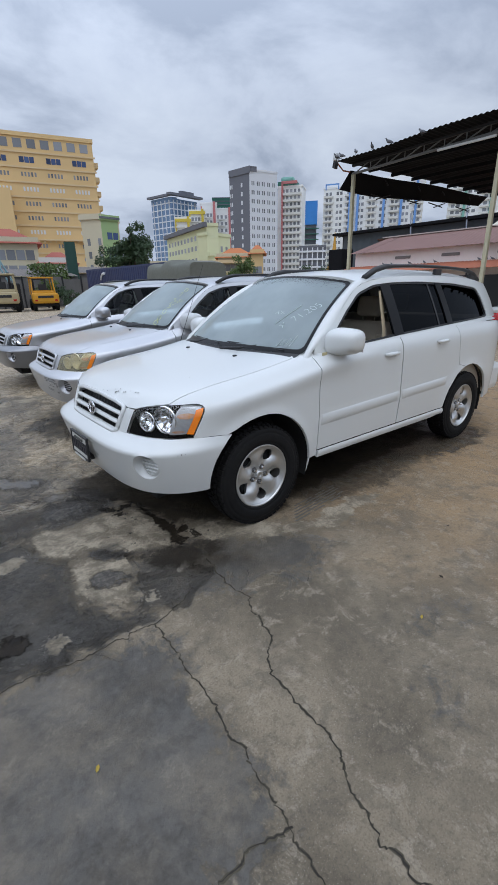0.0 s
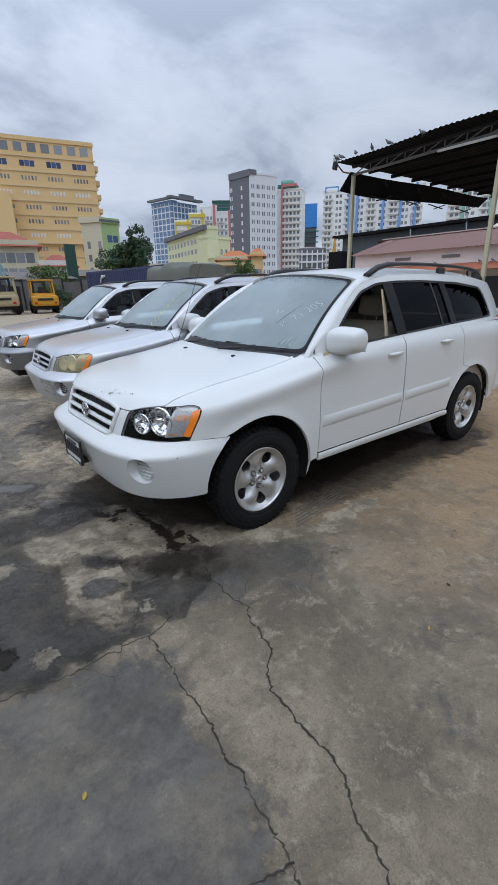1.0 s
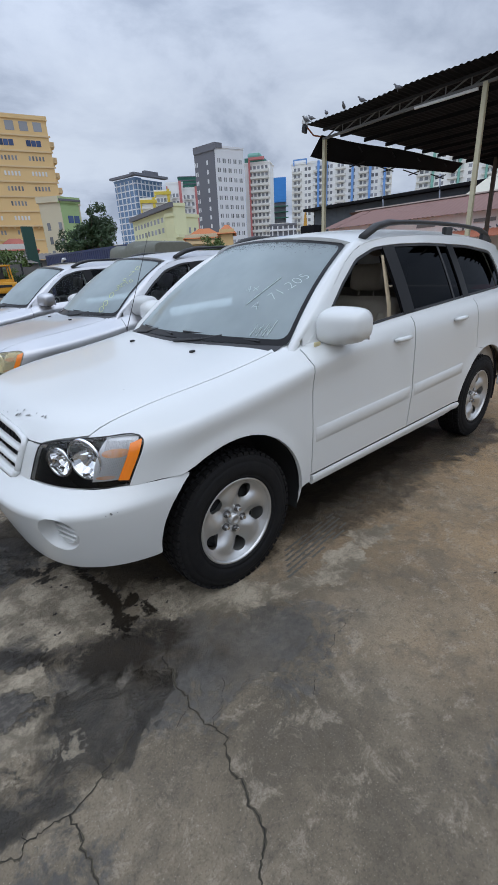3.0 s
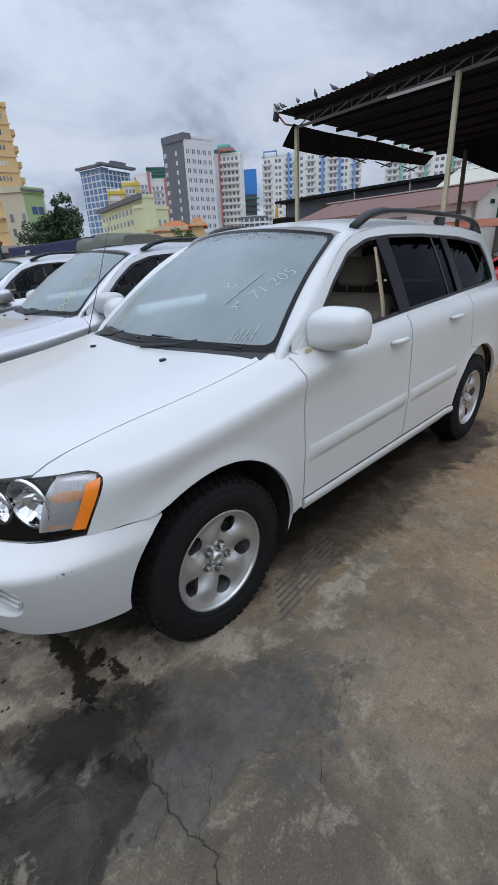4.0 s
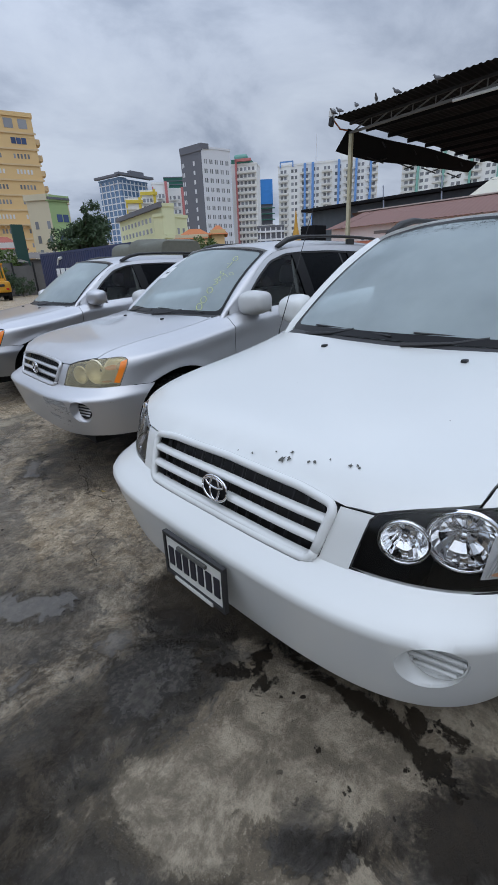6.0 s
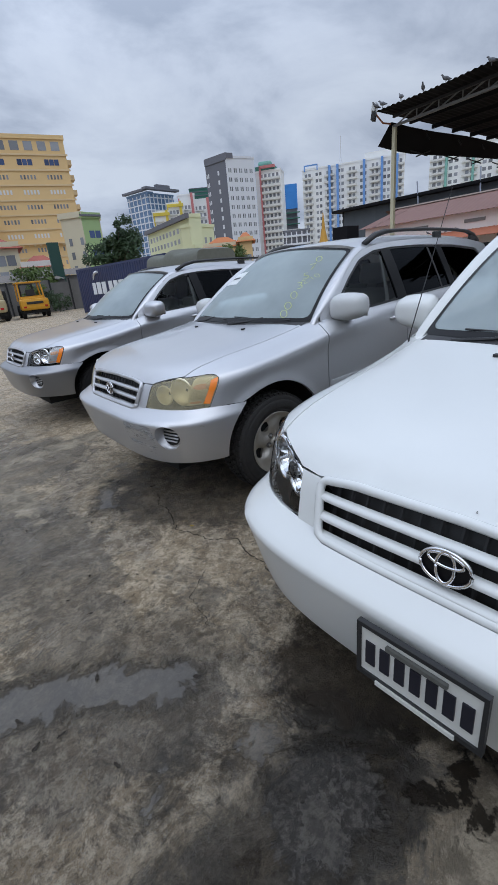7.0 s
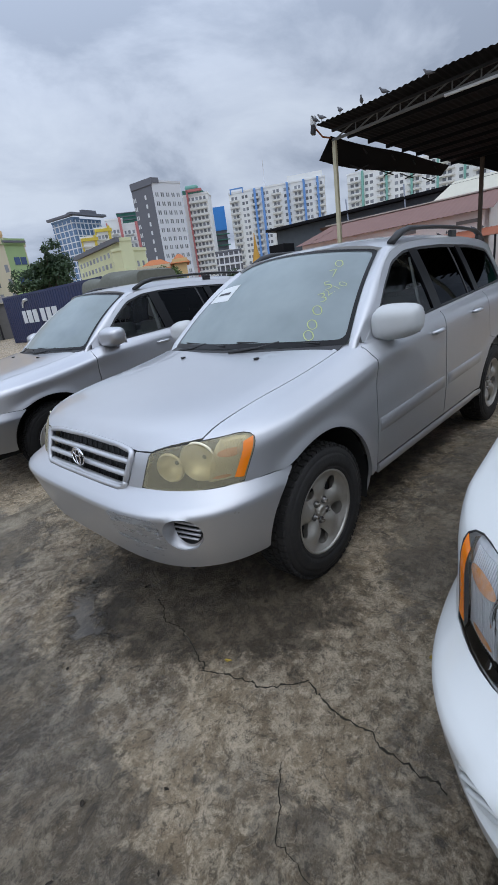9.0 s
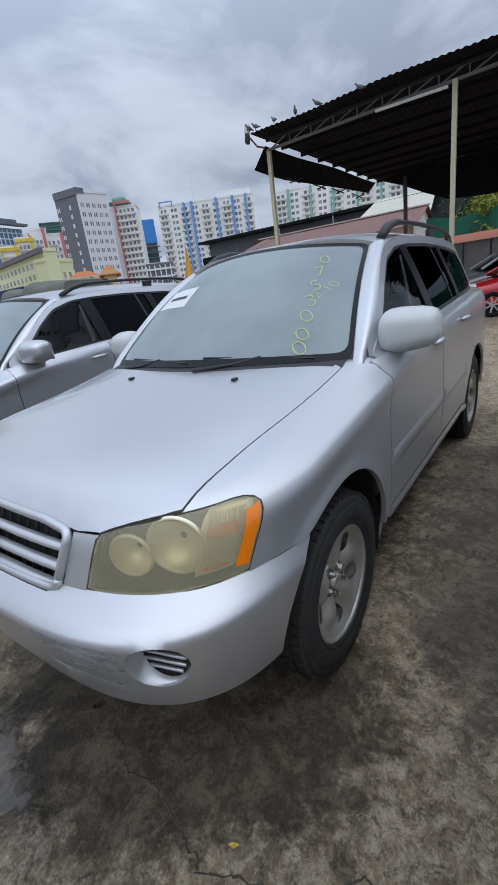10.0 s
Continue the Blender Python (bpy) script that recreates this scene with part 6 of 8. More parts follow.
    # -- wipers, washer jets
    for u0, u1 in ((-0.86, -0.10), (-0.02, 0.70)):
        w = new("wiper")
        w.parent = car
        bm = bmesh.new()
        a, b = ws(u0 + 0.05, 0.020, 0.007), ws(u1, 0.050, 0.008)
        tube(bm, [a, a.lerp(b, 0.5) + Vector((-0.003, 0, 0.003)), b], 0.005, 6)
        part("blade", bm, BLACKP, w)
        bm = bmesh.new()
        c = ws(u1 + 0.04, -0.03, 0.01)
        tube(bm, [c, c.lerp(a, 0.35) + Vector((-0.006, 0, 0.008)), a.lerp(b, 0.45) + Vector((-0.006, 0, 0.008))], [0.011, 0.008, 0.005], 6)
        part("arm", bm, BLACKP, w)
    for y in (-0.36, 0.30):
        x = 0.19
        bm = boxes((x - 0.014, y - 0.011, hood_z(x, y) - 0.004, x + 0.014, y + 0.011, hood_z(x, y) + 0.010), bevel=0.004)
        part("washer_jet", bm, BLACKP, car)
    # -- wheel wells, floor, bulkhead
    for cx in (0.0, BASE):
        for sg in (-1, 1):
            bm = bmesh.new()
            pts = arch(cx, 0.46, 0.22, 0.450)
            strip(bm, [[(x, sg * 0.868, z) for x, z in pts], [(x, sg * 0.56, z) for x, z in pts]], flip=sg < 0)
            vs = [bm.verts.new((x, sg * 0.56, z)) for x, z in pts]
            bm.faces.new(vs)
            part("wheel_well", bm, DARK, car)
            make_wheel(car, cx, sg, alloy, old_lamps)
    part("underbody", boxes((-0.62, -0.55, 0.25, 3.55, 0.55, 0.50)), DARK, car)
    part("floor_pan", boxes((0.46, -0.83, 0.37, 2.26, 0.83, 0.46)), DARK, car)
    part("engine_block", boxes((-0.50, -0.54, 0.5, 0.36, 0.54, 0.84)), DARK, car)
    part("spare_wheel_well", boxes((3.13, -0.75, 0.32, 3.6, 0.75, 0.6)), DARK, car)
    # inner door cards and rear boot lining keep daylight out of the body shell
    part("door_lining", boxes((0.5, -0.845, 0.46, 3.4, -0.80, 1.06), (0.5, 0.80, 0.46, 3.4, 0.845, 1.06), (3.36, -0.8, 0.46, 3.4, 0.8, 1.12)), seat_cloth, car)
    part("headlining", sheet(lambda x, y: (x, y, roof_z(x, y) - 0.05), [(1.15, -0.55), (3.35, -0.58), (3.35, 0.58), (1.15, 0.55)], (), 0.15, 0.0, flip=True), seat_cloth, car)
    for sg in (-1, 1):
        bm = bmesh.new()
        strip(bm, [[(0.47 - 0.03 * t * t, sg * y, 0.47 - 0.24 * t) for y in (0.68, 0.76, 0.84, 0.875 - 0.02 * t)] for t in (0, 0.33, 0.66, 1)], flip=sg > 0, smooth=True)
        strip(bm, [[(0.475 - 0.03 * t * t, sg * y, 0.47 - 0.24 * t) for y in (0.68, 0.76, 0.84, 0.875 - 0.02 * t)] for t in (0, 0.33, 0.66, 1)], flip=sg < 0, smooth=True)
        part("mud_flap", bm, BLACKP, car)
        bm = bmesh.new()
        tube(bm, [(0.472, sg * 0.885, 0.50), (0.468, sg * 0.882, 0.40), (0.455, sg * 0.868, 0.30), (0.445, sg * 0.855, 0.235)], [0.010, 0.009, 0.007, 0.004], 6)
        part("mud_flap_edge", bm, P, car)
    # -- cabin
    bm = bmesh.new()
    box(bm, 0.36, -0.74, 0.78, 0.80, 0.74, 1.00, 0.06)
    box(bm, 0.50, -0.60, 0.94, 0.86, -0.16, 1.06, 0.04)
    box(bm, 0.62, -0.14, 0.55, 0.92, 0.14, 0.99, 0.04)
    part("dashboard", bm, DASH, car, smooth=False)
    wheelm = Matrix.Translation((0.98, -0.38, 1.00)) @ Matrix.Rotation(radians(-62), 4, "Y")
    bm = bmesh.new()
    tube(bm, [wheelm @ Vector((0.185 * math.cos(a), 0.185 * math.sin(a), 0)) for a in np.linspace(0, 2 * math.pi, 25)], 0.014, 7)
    for a in (0.3, math.pi - 0.3, -math.pi / 2):
        rod(bm, wheelm @ Vector((0, 0, 0)), wheelm @ Vector((0.18 * math.sin(a), 0.18 * math.cos(a), 0)), 0.014, 6)
    part("steering_wheel", bm, BLACKP, car)
    make_seat(car, 1.30, -0.41, seat_cloth, 0.54)
    make_seat(car, 1.32, 0.38, seat_cloth)
    make_seat(car, 2.28, -0.02, seat_cloth, 1.25)
    # belt on the middle pillar
    bm = bmesh.new()
    tube(bm, [(1.445, -0.685, 1.50), (1.455, -0.745, 1.20), (1.455, -0.77, 0.95)], 0.028, 6, 0.3)
    part("seat_belt", bm, CREAM if open_window else GREYSEAT, car)
    bm = boxes((1.02, -0.09, 1.50, 1.05, 0.09, 1.56), bevel=0.01)
    part("rear_view_mirror", bm, BLACKP, car)
    return car

white_car = make_car("white_car", "white estate car with chipped bonnet edge and chalk-marked windscreen", WHITE, False, ALLOY, BEIGE, True)
white_car.matrix_world = pose(0, 0.0143, 0, 0, 0, -0.30)
silver_car = make_car("silver_car", "silver estate car with yellowed headlamps and a scuffed bumper", SILVER, True, ALLOY_D, GREYSEAT, False)
silver_car.matrix_world = pose(0.372, 2.616, 0, 0, 0, -2.4)
grey_car = make_car("grey_car", "silver-grey estate car with clear headlamps beside a silver one", SILVER_B, False, ALLOY, GREYSEAT, False, GREYLOW)
grey_car.matrix_world = pose(0.43, 5.56, 0, 0, 0, -1.3)


# ---- marks of use on the cars ----
def on_screen(car, name, text, size, m, u, v, turn, label=""):
    """Chalk writing that follows the windscreen's curve, read from outside."""
    cu = bpy.data.curves.new(name, "FONT")
    cu.body, cu.size, cu.offset = text, size, -size * 0.028
    cu.align_x, cu.align_y = "CENTER", "CENTER"
    tmp = bpy.data.objects.new(name, cu)
    me = bpy.data.meshes.new_from_object(tmp)
    bpy.data.objects.remove(tmp)
    c, s_ = math.cos(radians(turn)), math.sin(radians(turn))
    for vt in me.vertices:
        a, b_ = vt.co.x * c - vt.co.y * s_, vt.co.x * s_ + vt.co.y * c
        vt.co = ws(u - a / 0.69, v + b_ / 0.93, 0.005)
    me.materials.append(m)
    ob = new(name, me)
    ob.parent = car
    if label:
        ob["label"] = label
    return ob


def stroke(car, name, pts, m, r=0.003):
    bm = bmesh.new()
    tube(bm, [ws(u, v, 0.005) for u, v in pts], r, 5)
    return part(name, bm, m, car)


on_screen(white_car, "chalk_writing", "4x", 0.085, CHALK, -0.51, 0.44, 20)
stroke(white_car, "chalk_stroke", [(-0.55, 0.30), (-0.62, 0.42), (-0.69, 0.56)], CHALK)
on_screen(white_car, "chalk_writing", "4", 0.10, CHALK, -0.635, 0.29, 15)
on_screen(white_car, "chalk_writing", "71.205", 0.095, CHALK, -0.80, 0.48, 62)
for k in range(3):
    stroke(white_car, "chalk_stroke", [(-0.72 - 0.045 * k, 0.06), (-0.735 - 0.045 * k, 0.15), (-0.75 - 0.045 * k, 0.07), (-0.77 - 0.045 * k, 0.13 + 0.03 * k)], CHALK, 0.0022)
for k, ch in enumerate("0003570"):
    on_screen(silver_car, "chalk_writing", ch, 0.13, CHALKY, -0.715, (0.085, 0.175, 0.30, 0.42, 0.545, 0.68, 0.80)[k], 25)
on_screen(silver_car, "chalk_writing", "2.10", 0.085, CHALKY, -0.79, 0.51, 50)
# paper behind the silver car's screen
bm = bmesh.new()
strip(bm, [[ws(u, v + 0.05 * (u - 0.7), 0.002) for u in (0.44, 0.6, 0.75, 0.93)] for v in (0.50, 0.60, 0.70)], flip=True)
pp = part("paper_sheet", bm, PAPER, silver_car, "white paper sheet behind the glass")
bm = bmesh.new()
strip(bm, [[ws(u, v + 0.05 * (u - 0.7), 0.0035) for u in (0.52, 0.68, 0.82)] for v in (0.585, 0.615)], flip=True)
part("printed_line", bm, INK, pp)
# beads of rain along the top of the white car's screen
rb = random.Random(12)
verts, faces = [], []
for k in range(900):
    u, v = rb.uniform(-0.96, 0.96), 0.965 - abs(rb.gauss(0, 0.045))
    r = rb.uniform(0.0012, 0.0034)
    c = ws(u, v, 0.003)
    t1 = (ws(u + 0.01, v, 0.003) - c).normalized(); t2 = (ws(u, v + 0.01, 0.003) - c).normalized(); nn = t2.cross(t1).normalized()
    b0 = len(verts)
    verts += [tuple(c + t1 * r * math.cos(a) + t2 * r * math.sin(a)) for a in (0, 1.05, 2.09, 3.14, 4.19, 5.24)] + [tuple(c + nn * r * 0.6)]
    faces += [(b0 + (i + 1) % 6, b0 + i, b0 + 6) for i in range(6)]
me = bpy.data.meshes.new("rain_bead")
me.from_pydata(verts, [], faces)
me.materials.append(mat("rain_water", (0.10, 0.11, 0.12), 0.08))
rain = new("rain_bead", me)
rain.parent = white_car
rain["kind"] = "stuff"
# number plate: frame, cream plate, bars for the characters
plate = new("number_plate"); plate.parent = white_car
tilt = pose(-0.897, -0.006, 0.547, 0, 1, 0)
bm = boxes((-0.004, -0.150, -0.076, 0.010, 0.150, 0.076), bevel=0.004)
o = part("plate", bm, PLATEW, plate); o.matrix_local = tilt
bm = boxes((-0.010, -0.158, -0.084, 0.006, 0.158, -0.070), (-0.010, -0.158, 0.070, 0.006, 0.158, 0.082), (-0.010, -0.158, -0.070, 0.006, -0.148, 0.070), (-0.010, 0.148, -0.070, 0.006, 0.158, 0.070))
o = part("plate_frame", bm, BLACKP, plate); o.matrix_local = tilt
for k in range(7):
    y = 0.120 - 0.040 * k
    o = part("character_bar", boxes((-0.008, y - 0.013, -0.040, -0.004, y + 0.013, 0.030)), INK, plate); o.matrix_local = tilt
for y0, y1, z, mm in ((-0.075, 0.075, 0.048, RUSTCHIP), (-0.10, 0.10, -0.081, PLATEW)):
    o = part("small_text_bar", boxes((-0.0145, y0, z - 0.006, -0.005, y1, z + 0.006)), mm, plate); o.matrix_local = tilt
part("plate_bracket", boxes((-0.868, -0.06, 0.44, -0.82, 0.09, 0.475)), BLACKP, white_car)


def chips(car, spots, m, seed, fn):
    """Flakes of lost paint: thin ragged islands on the skin."""
    rnd_ = random.Random(seed)
    for x, y, r in spots:
        bm = bmesh.new()
        ring = []
        for k in range(11):
            a = 2 * math.pi * k / 11
            q = r * rnd_.uniform(0.2, 0.95)
            ring.append(bm.verts.new(fn(x + q * math.cos(a), y + q * math.sin(a))))
        bm.faces.new(ring)
        part("paint_chip", bm, m, car)


hood_at = lambda x, y: (x, y, hood_z(x, y) + 0.0025)
chips(white_car, [(-0.675, -0.195, 0.016), (-0.665, -0.215, 0.010), (-0.645, -0.21, 0.007), (-0.66, -0.16, 0.005), (-0.655, -0.28, 0.006), (-0.65, -0.30, 0.008), (-0.628, -0.335, 0.005), (-0.622, -0.40, 0.009), (-0.615, -0.415, 0.007), (-0.62, -0.425, 0.006), (-0.69, -0.02, 0.004), (-0.685, -0.08, 0.006), (-0.30, -0.52, 0.004), (-0.25, 0.1, 0.003)], RUSTCHIP, 3, hood_at)
bump_at = lambda s_, z: tuple(Vector(bumper(s_, z)) + Vector((-0.003, -0.001, 0)))
SCUFF = mat("grey_scuff", (0.20, 0.20, 0.20), 0.7, 0, 0.5, 30)
SCUFFL = mat("pale_scuff", (0.45, 0.45, 0.44), 0.7, 0, 0.5, 30)
chips(white_car, [(-0.60, 0.648, 0.007), (-0.62, 0.645, 0.005), (-0.575, 0.65, 0.004)], SCUFF, 5, bump_at)
chips(silver_car, [(-0.60, 0.632, 0.010), (-0.585, 0.625, 0.006)], SCUFFL, 6, bump_at)
chips(silver_car, [(-BL + 0.615, 0.600, 0.010), (-BL + 0.60, 0.597, 0.006), (-BL + 0.43, 0.648, 0.008)], SCUFF, 8, bump_at)
worn = sheet(bump_at, rounded([(-BL + 0.36, 0.50), (-BL + 0.36, 0.652), (-BL + 0.66, 0.645), (-BL + 0.64, 0.47)], 0.04), (), 0.03, 0.0)
part("scuffed_patch", worn, worn_film("scuffed_paint", (0.42, 0.43, 0.44), 0.75, 0.75, 9.0), silver_car, "dull scuffed paint on the bumper")
worn = sheet(bump_at, rounded([(-BL + 0.34, 0.46), (-BL + 0.34, 0.655), (-BL + 0.68, 0.65), (-BL + 0.66, 0.44)], 0.04), (), 0.03, 0.0)
for v_ in worn.verts:
    v_.co.x -= 0.001
part("scratch_film", worn, worn_film("dark_scratches", (0.10, 0.10, 0.10), 0.7, 0.25, 30.0), silver_car)
# aerial on the far wing
bm = bmesh.new()
tube(bm, [(0.40, 0.80, 1.03), (0.42, 0.80, 1.10), (0.55, 0.78, 1.42), (0.68, 0.76, 1.75)], [0.007, 0.003, 0.0022, 0.0015], 6)
part("aerial", bm, BLACKP, white_car)
# yellowed tape on the mirror foot
bm = boxes((0.585, -0.866, 1.086, 0.632, -0.858, 1.108), bevel=0.003)
part("tape_patch", bm, mat("yellowed_tape", (0.62, 0.55, 0.32), 0.7, 0, 0.4, 40), white_car)


# ---- far parked cars under the canopy ----
def make_hatchback(name, label, paint, m):
    """A small rounded hatchback, nose to -x: lofted body, glasshouse, wheels, lamps."""
    car = tagged(new(name), label, "car")
    L, W = 4.4, 1.72
    bm = bmesh.new()
    rows = []
    for t in np.linspace(0, 1, 25):
        x = L * t
        top = spl(t, [(0, 0.60), (0.05, 0.78), (0.2, 0.92), (0.3, 1.0), (0.5, 1.02), (0.85, 1.08), (0.97, 1.02), (1, 0.75)])
        w = W / 2 * spl(t, [(0, 0.62), (0.06, 0.88), (0.2, 1.0), (0.8, 1.0), (0.94, 0.9), (1, 0.72)])
        r = []
        for u in np.linspace(0, 1, 17):
            a = math.pi * u
            r.append((x, -w * math.copysign(abs(math.cos(a)) ** 0.35, math.cos(a)), 0.32 + (top - 0.32) * abs(math.sin(a)) ** 0.45))
        rows.append(r)
    strip(bm, rows, flip=True)
    bm.faces.new([bm.verts.new(q) for q in rows[0]][::-1]); bm.faces.new([bm.verts.new(q) for q in rows[-1]])
    part("body", bm, paint, car)
    bm = bmesh.new()
    rows = []
    for t in np.linspace(0, 1, 15):
        x = 0.95 + 2.95 * t
        top = spl(t, [(0, 0.98), (0.35, 1.42), (0.5, 1.48), (0.75, 1.40), (1, 1.05)])
        r = []
        for u in np.linspace(0, 1, 13):
            a = math.pi * u
            r.append((x, -0.72 * math.copysign(abs(math.cos(a)) ** 0.5, math.cos(a)) * (1 - 0.18 * math.sin(a)), 0.95 + (top - 0.95) * abs(math.sin(a)) ** 0.6))
        rows.append(r)
    strip(bm, rows, flip=True)
    part("glasshouse", bm, GLASS_D, car)
    part("roof", boxes((1.95, -0.50, 1.42, 3.1, 0.50, 1.475), bevel=0.02), paint, car)
    for sg in (-1, 1):
        bm = bmesh.new()
        tube(bm, [(0.95, sg * 0.70, 1.0), (1.6, sg * 0.62, 1.32), (2.3, sg * 0.56, 1.46), (3.1, sg * 0.58, 1.38), (3.85, sg * 0.66, 1.06)], 0.045, 8)
        part("roof_pillar", bm, paint, car)
        bm = boxes((0.14, sg * 0.48, 0.68, 0.50, sg * 0.74, 0.86), bevel=0.08)
        part("headlamp", bm, mat("lamp_glass_white", (0.7, 0.72, 0.72), 0.15, 0.3), car)
        for x in (0.85, 3.5):
            w = new("wheel"); w.parent = car
            w.location = (x, sg * 0.78, 0.31); w.rotation_euler = (0, 0, 0 if sg < 0 else math.pi)
            part("tyre", lathe(bmesh.new(), [(0.20, -0.09), (0.28, -0.10), (0.31, -0.07), (0.31, 0.07), (0.28, 0.10), (0.20, 0.09)], 28, closed=True), RUBBER, w, smooth=True)
            bm = lathe(bmesh.new(), [(0.0, -0.075), (0.05, -0.08), (0.06, -0.06)], 16)
            for k in range(7):
                a = 2 * math.pi * k / 7
                rod(bm, (0.04 * math.cos(a), -0.07, 0.04 * math.sin(a)), (0.20 * math.cos(a), -0.08, 0.20 * math.sin(a)), 0.026, 6)
            part("rim", bm, ALLOY, w)
            part("wheel_disc", lathe(bmesh.new(), [(0.0, -0.03), (0.2, -0.03), (0.21, -0.09)], 24), DARK, w)
            bm = bmesh.new()
            strip(bm, [[(x + 0.36 * math.cos(a), sg * y, 0.31 + 0.36 * math.sin(a)) for a in np.linspace(0.05, math.pi - 0.05, 14)] for y in (0.87, 0.83)], flip=sg > 0)
            part("arch_lip", bm, DARK, car)
    part("underbody", boxes((0.2, -0.7, 0.2, 4.2, 0.7, 0.4)), DARK, car)
    car.matrix_world = m
    return car


make_hatchback("red_car", "bright red rounded hatchback parked under the canopy", RED, pose(12.55, 3.2, 0, 0, 0, -75))
make_hatchback("small_silver_car", "silver hatchback with sharp lamps behind a red car", SILVER, pose(15.6, 3.9, 0, 0, 0, -70) @ Matrix.Diagonal((1.0, 1.0, 1.12, 1)))

# ---- the town behind: facades with storeys, each window a piece of its own ----
def at(az, dist, z=0.0):
    return Vector((-1.4 + dist * math.cos(radians(az - 0.45)), -0.8 + dist * math.sin(radians(az - 0.45)), z))


def wmat(name, c, rough=0.85, vary=0.25, scale=0.25, t=None):
    return mat(name, c, rough, 0, vary, scale, tint=t)


YELLOW = wmat("ochre_render", (0.70, 0.50, 0.25), t=(0.60, 0.43, 0.21))
LEDGE = wmat("pale_ochre_ledge", (0.68, 0.52, 0.31))
LIME = wmat("lime_render", (0.66, 0.68, 0.44), t=(0.56, 0.60, 0.40))
GREENW = wmat("green_render", (0.36, 0.50, 0.24))
BEIGEW = wmat("beige_render", (0.60, 0.55, 0.40), t=(0.48, 0.43, 0.30))
# tower greys, whites, glass and panes are lightened: distance haze put into their colour
GREYD = wmat("dark_grey_cladding", (0.15, 0.155, 0.18))
GREYL = wmat("light_grey_cladding", (0.66, 0.68, 0.72), t=(0.60, 0.62, 0.66))
WHITEW = wmat("white_tower_render", (0.80, 0.81, 0.80), t=(0.72, 0.74, 0.74))
BLUEG = mat("blue_curtain_glass", (0.17, 0.27, 0.42), 0.18, 0.2, 0.4, 0.2, tint=(0.06, 0.11, 0.2))
BLUES = wmat("blue_stripe", (0.16, 0.33, 0.68))
REDS = wmat("red_frame", (0.55, 0.20, 0.20))
YELS = wmat("yellow_stripe", (0.66, 0.52, 0.08))
GREENN = wmat("green_scaffold_net", (0.05, 0.17, 0.13))
GREENS = wmat("sea_green_stripe", (0.22, 0.46, 0.40))
BLUEW = wmat("blue_wrap", (0.05, 0.24, 0.62))
ROOFR = wmat("red_tile_roof", (0.36, 0.10, 0.07), scale=1.0)
ROOFO = wmat("orange_tile_roof", (0.50, 0.17, 0.06), scale=1.0)
PANE = mat("window_pane", (0.27, 0.285, 0.31), 0.2, 0, 0.3, 2, rand=0.5)
PANEB = mat("blue_window_pane", (0.06, 0.10, 0.22), 0.2, 0, 0.3, 2, rand=0.5)
PANEW = mat("white_window_frame", (0.66, 0.68, 0.70), 0.5, 0, 0.2, 2)
SLAB = wmat("pale_slab", (0.70, 0.70, 0.67))


def unit_mesh(name, material, frame_material=None):
    """A 1 x 1 window: recessed pane in a raised frame with a sill, facing -y."""
    bm = bmesh.new()
    box(bm, -0.5, -0.02, 0, 0.5, 0.05, 1)
    me = bpy.data.meshes.new(name)
    bm.to_mesh(me); bm.free()
    me.materials.append(material)
    return me


WIN, WINB, WINW = unit_mesh("window", PANE), unit_mesh("window", PANEB), unit_mesh("window", PANEW)


class Tower:
    """A block whose front faces -y in its own axes, with its left front corner at the origin."""

    def __init__(self, name, label, corner, yaw, w, d, h, wall, category="building", front=None, left=None):
        self.ob = tagged(new(name), label, category)
        self.ob.matrix_world = Matrix.Translation(corner) @ Matrix.Rotation(radians(yaw), 4, "Z")
        self.w, self.d, self.h = w, d, h
        part("wall", boxes((0, 0, 0, w, d, h)), wall, self.ob)
        part("parapet", boxes((-0.2, -0.2, h, w + 0.2, 0.25, h + 0.7), (-0.2, 0.25, h, 0.25, d, h + 0.7), (w - 0.25, 0.25, h, w + 0.2, d, h + 0.7)), front or wall, self.ob)
        if left:
            part("side_wall", boxes((-0.12, -0.05, 0, 0, d, h)), left, self.ob)
        if front:
            part("front_wall", boxes((0, -0.12, 0, w, 0, h)), front, self.ob)
        self.y0 = -0.14 if front else -0.02
        self.x0 = -0.14 if left else -0.02

    def grid(self, xs, zs, ww, wh, me=WIN, side=False):
        for z in zs:
            for x in xs:
                m = Matrix.Translation((self.x0, x, z)) @ Matrix.Rotation(radians(-90), 4, "Z") if side else Matrix.Translation((x, self.y0, z))
                share("window", me, self.ob, m @ Matrix.Diagonal((ww, 1, wh, 1)))

    def slab(self, x0, x1, z, out, t, material, name="ledge", side=False):
        b = (self.x0 - out, x0, z, self.x0, x1, z + t) if side else (x0, self.y0 - out, z, x1, self.y0, z + t)
        part(name, boxes(b), material, self.ob)

    def fin(self, x0, x1, z0, z1, out, material, name="pilaster", side=False):
        b = (self.x0 - out, x0, z0, self.x0, x1, z1) if side else (x0, self.y0 - out, z0, x1, self.y0, z1)
        part(name, boxes(b), material, self.ob)


def span(a, b, n):
    return [a + (b - a) * (i + 0.5) / n for i in range(n)]


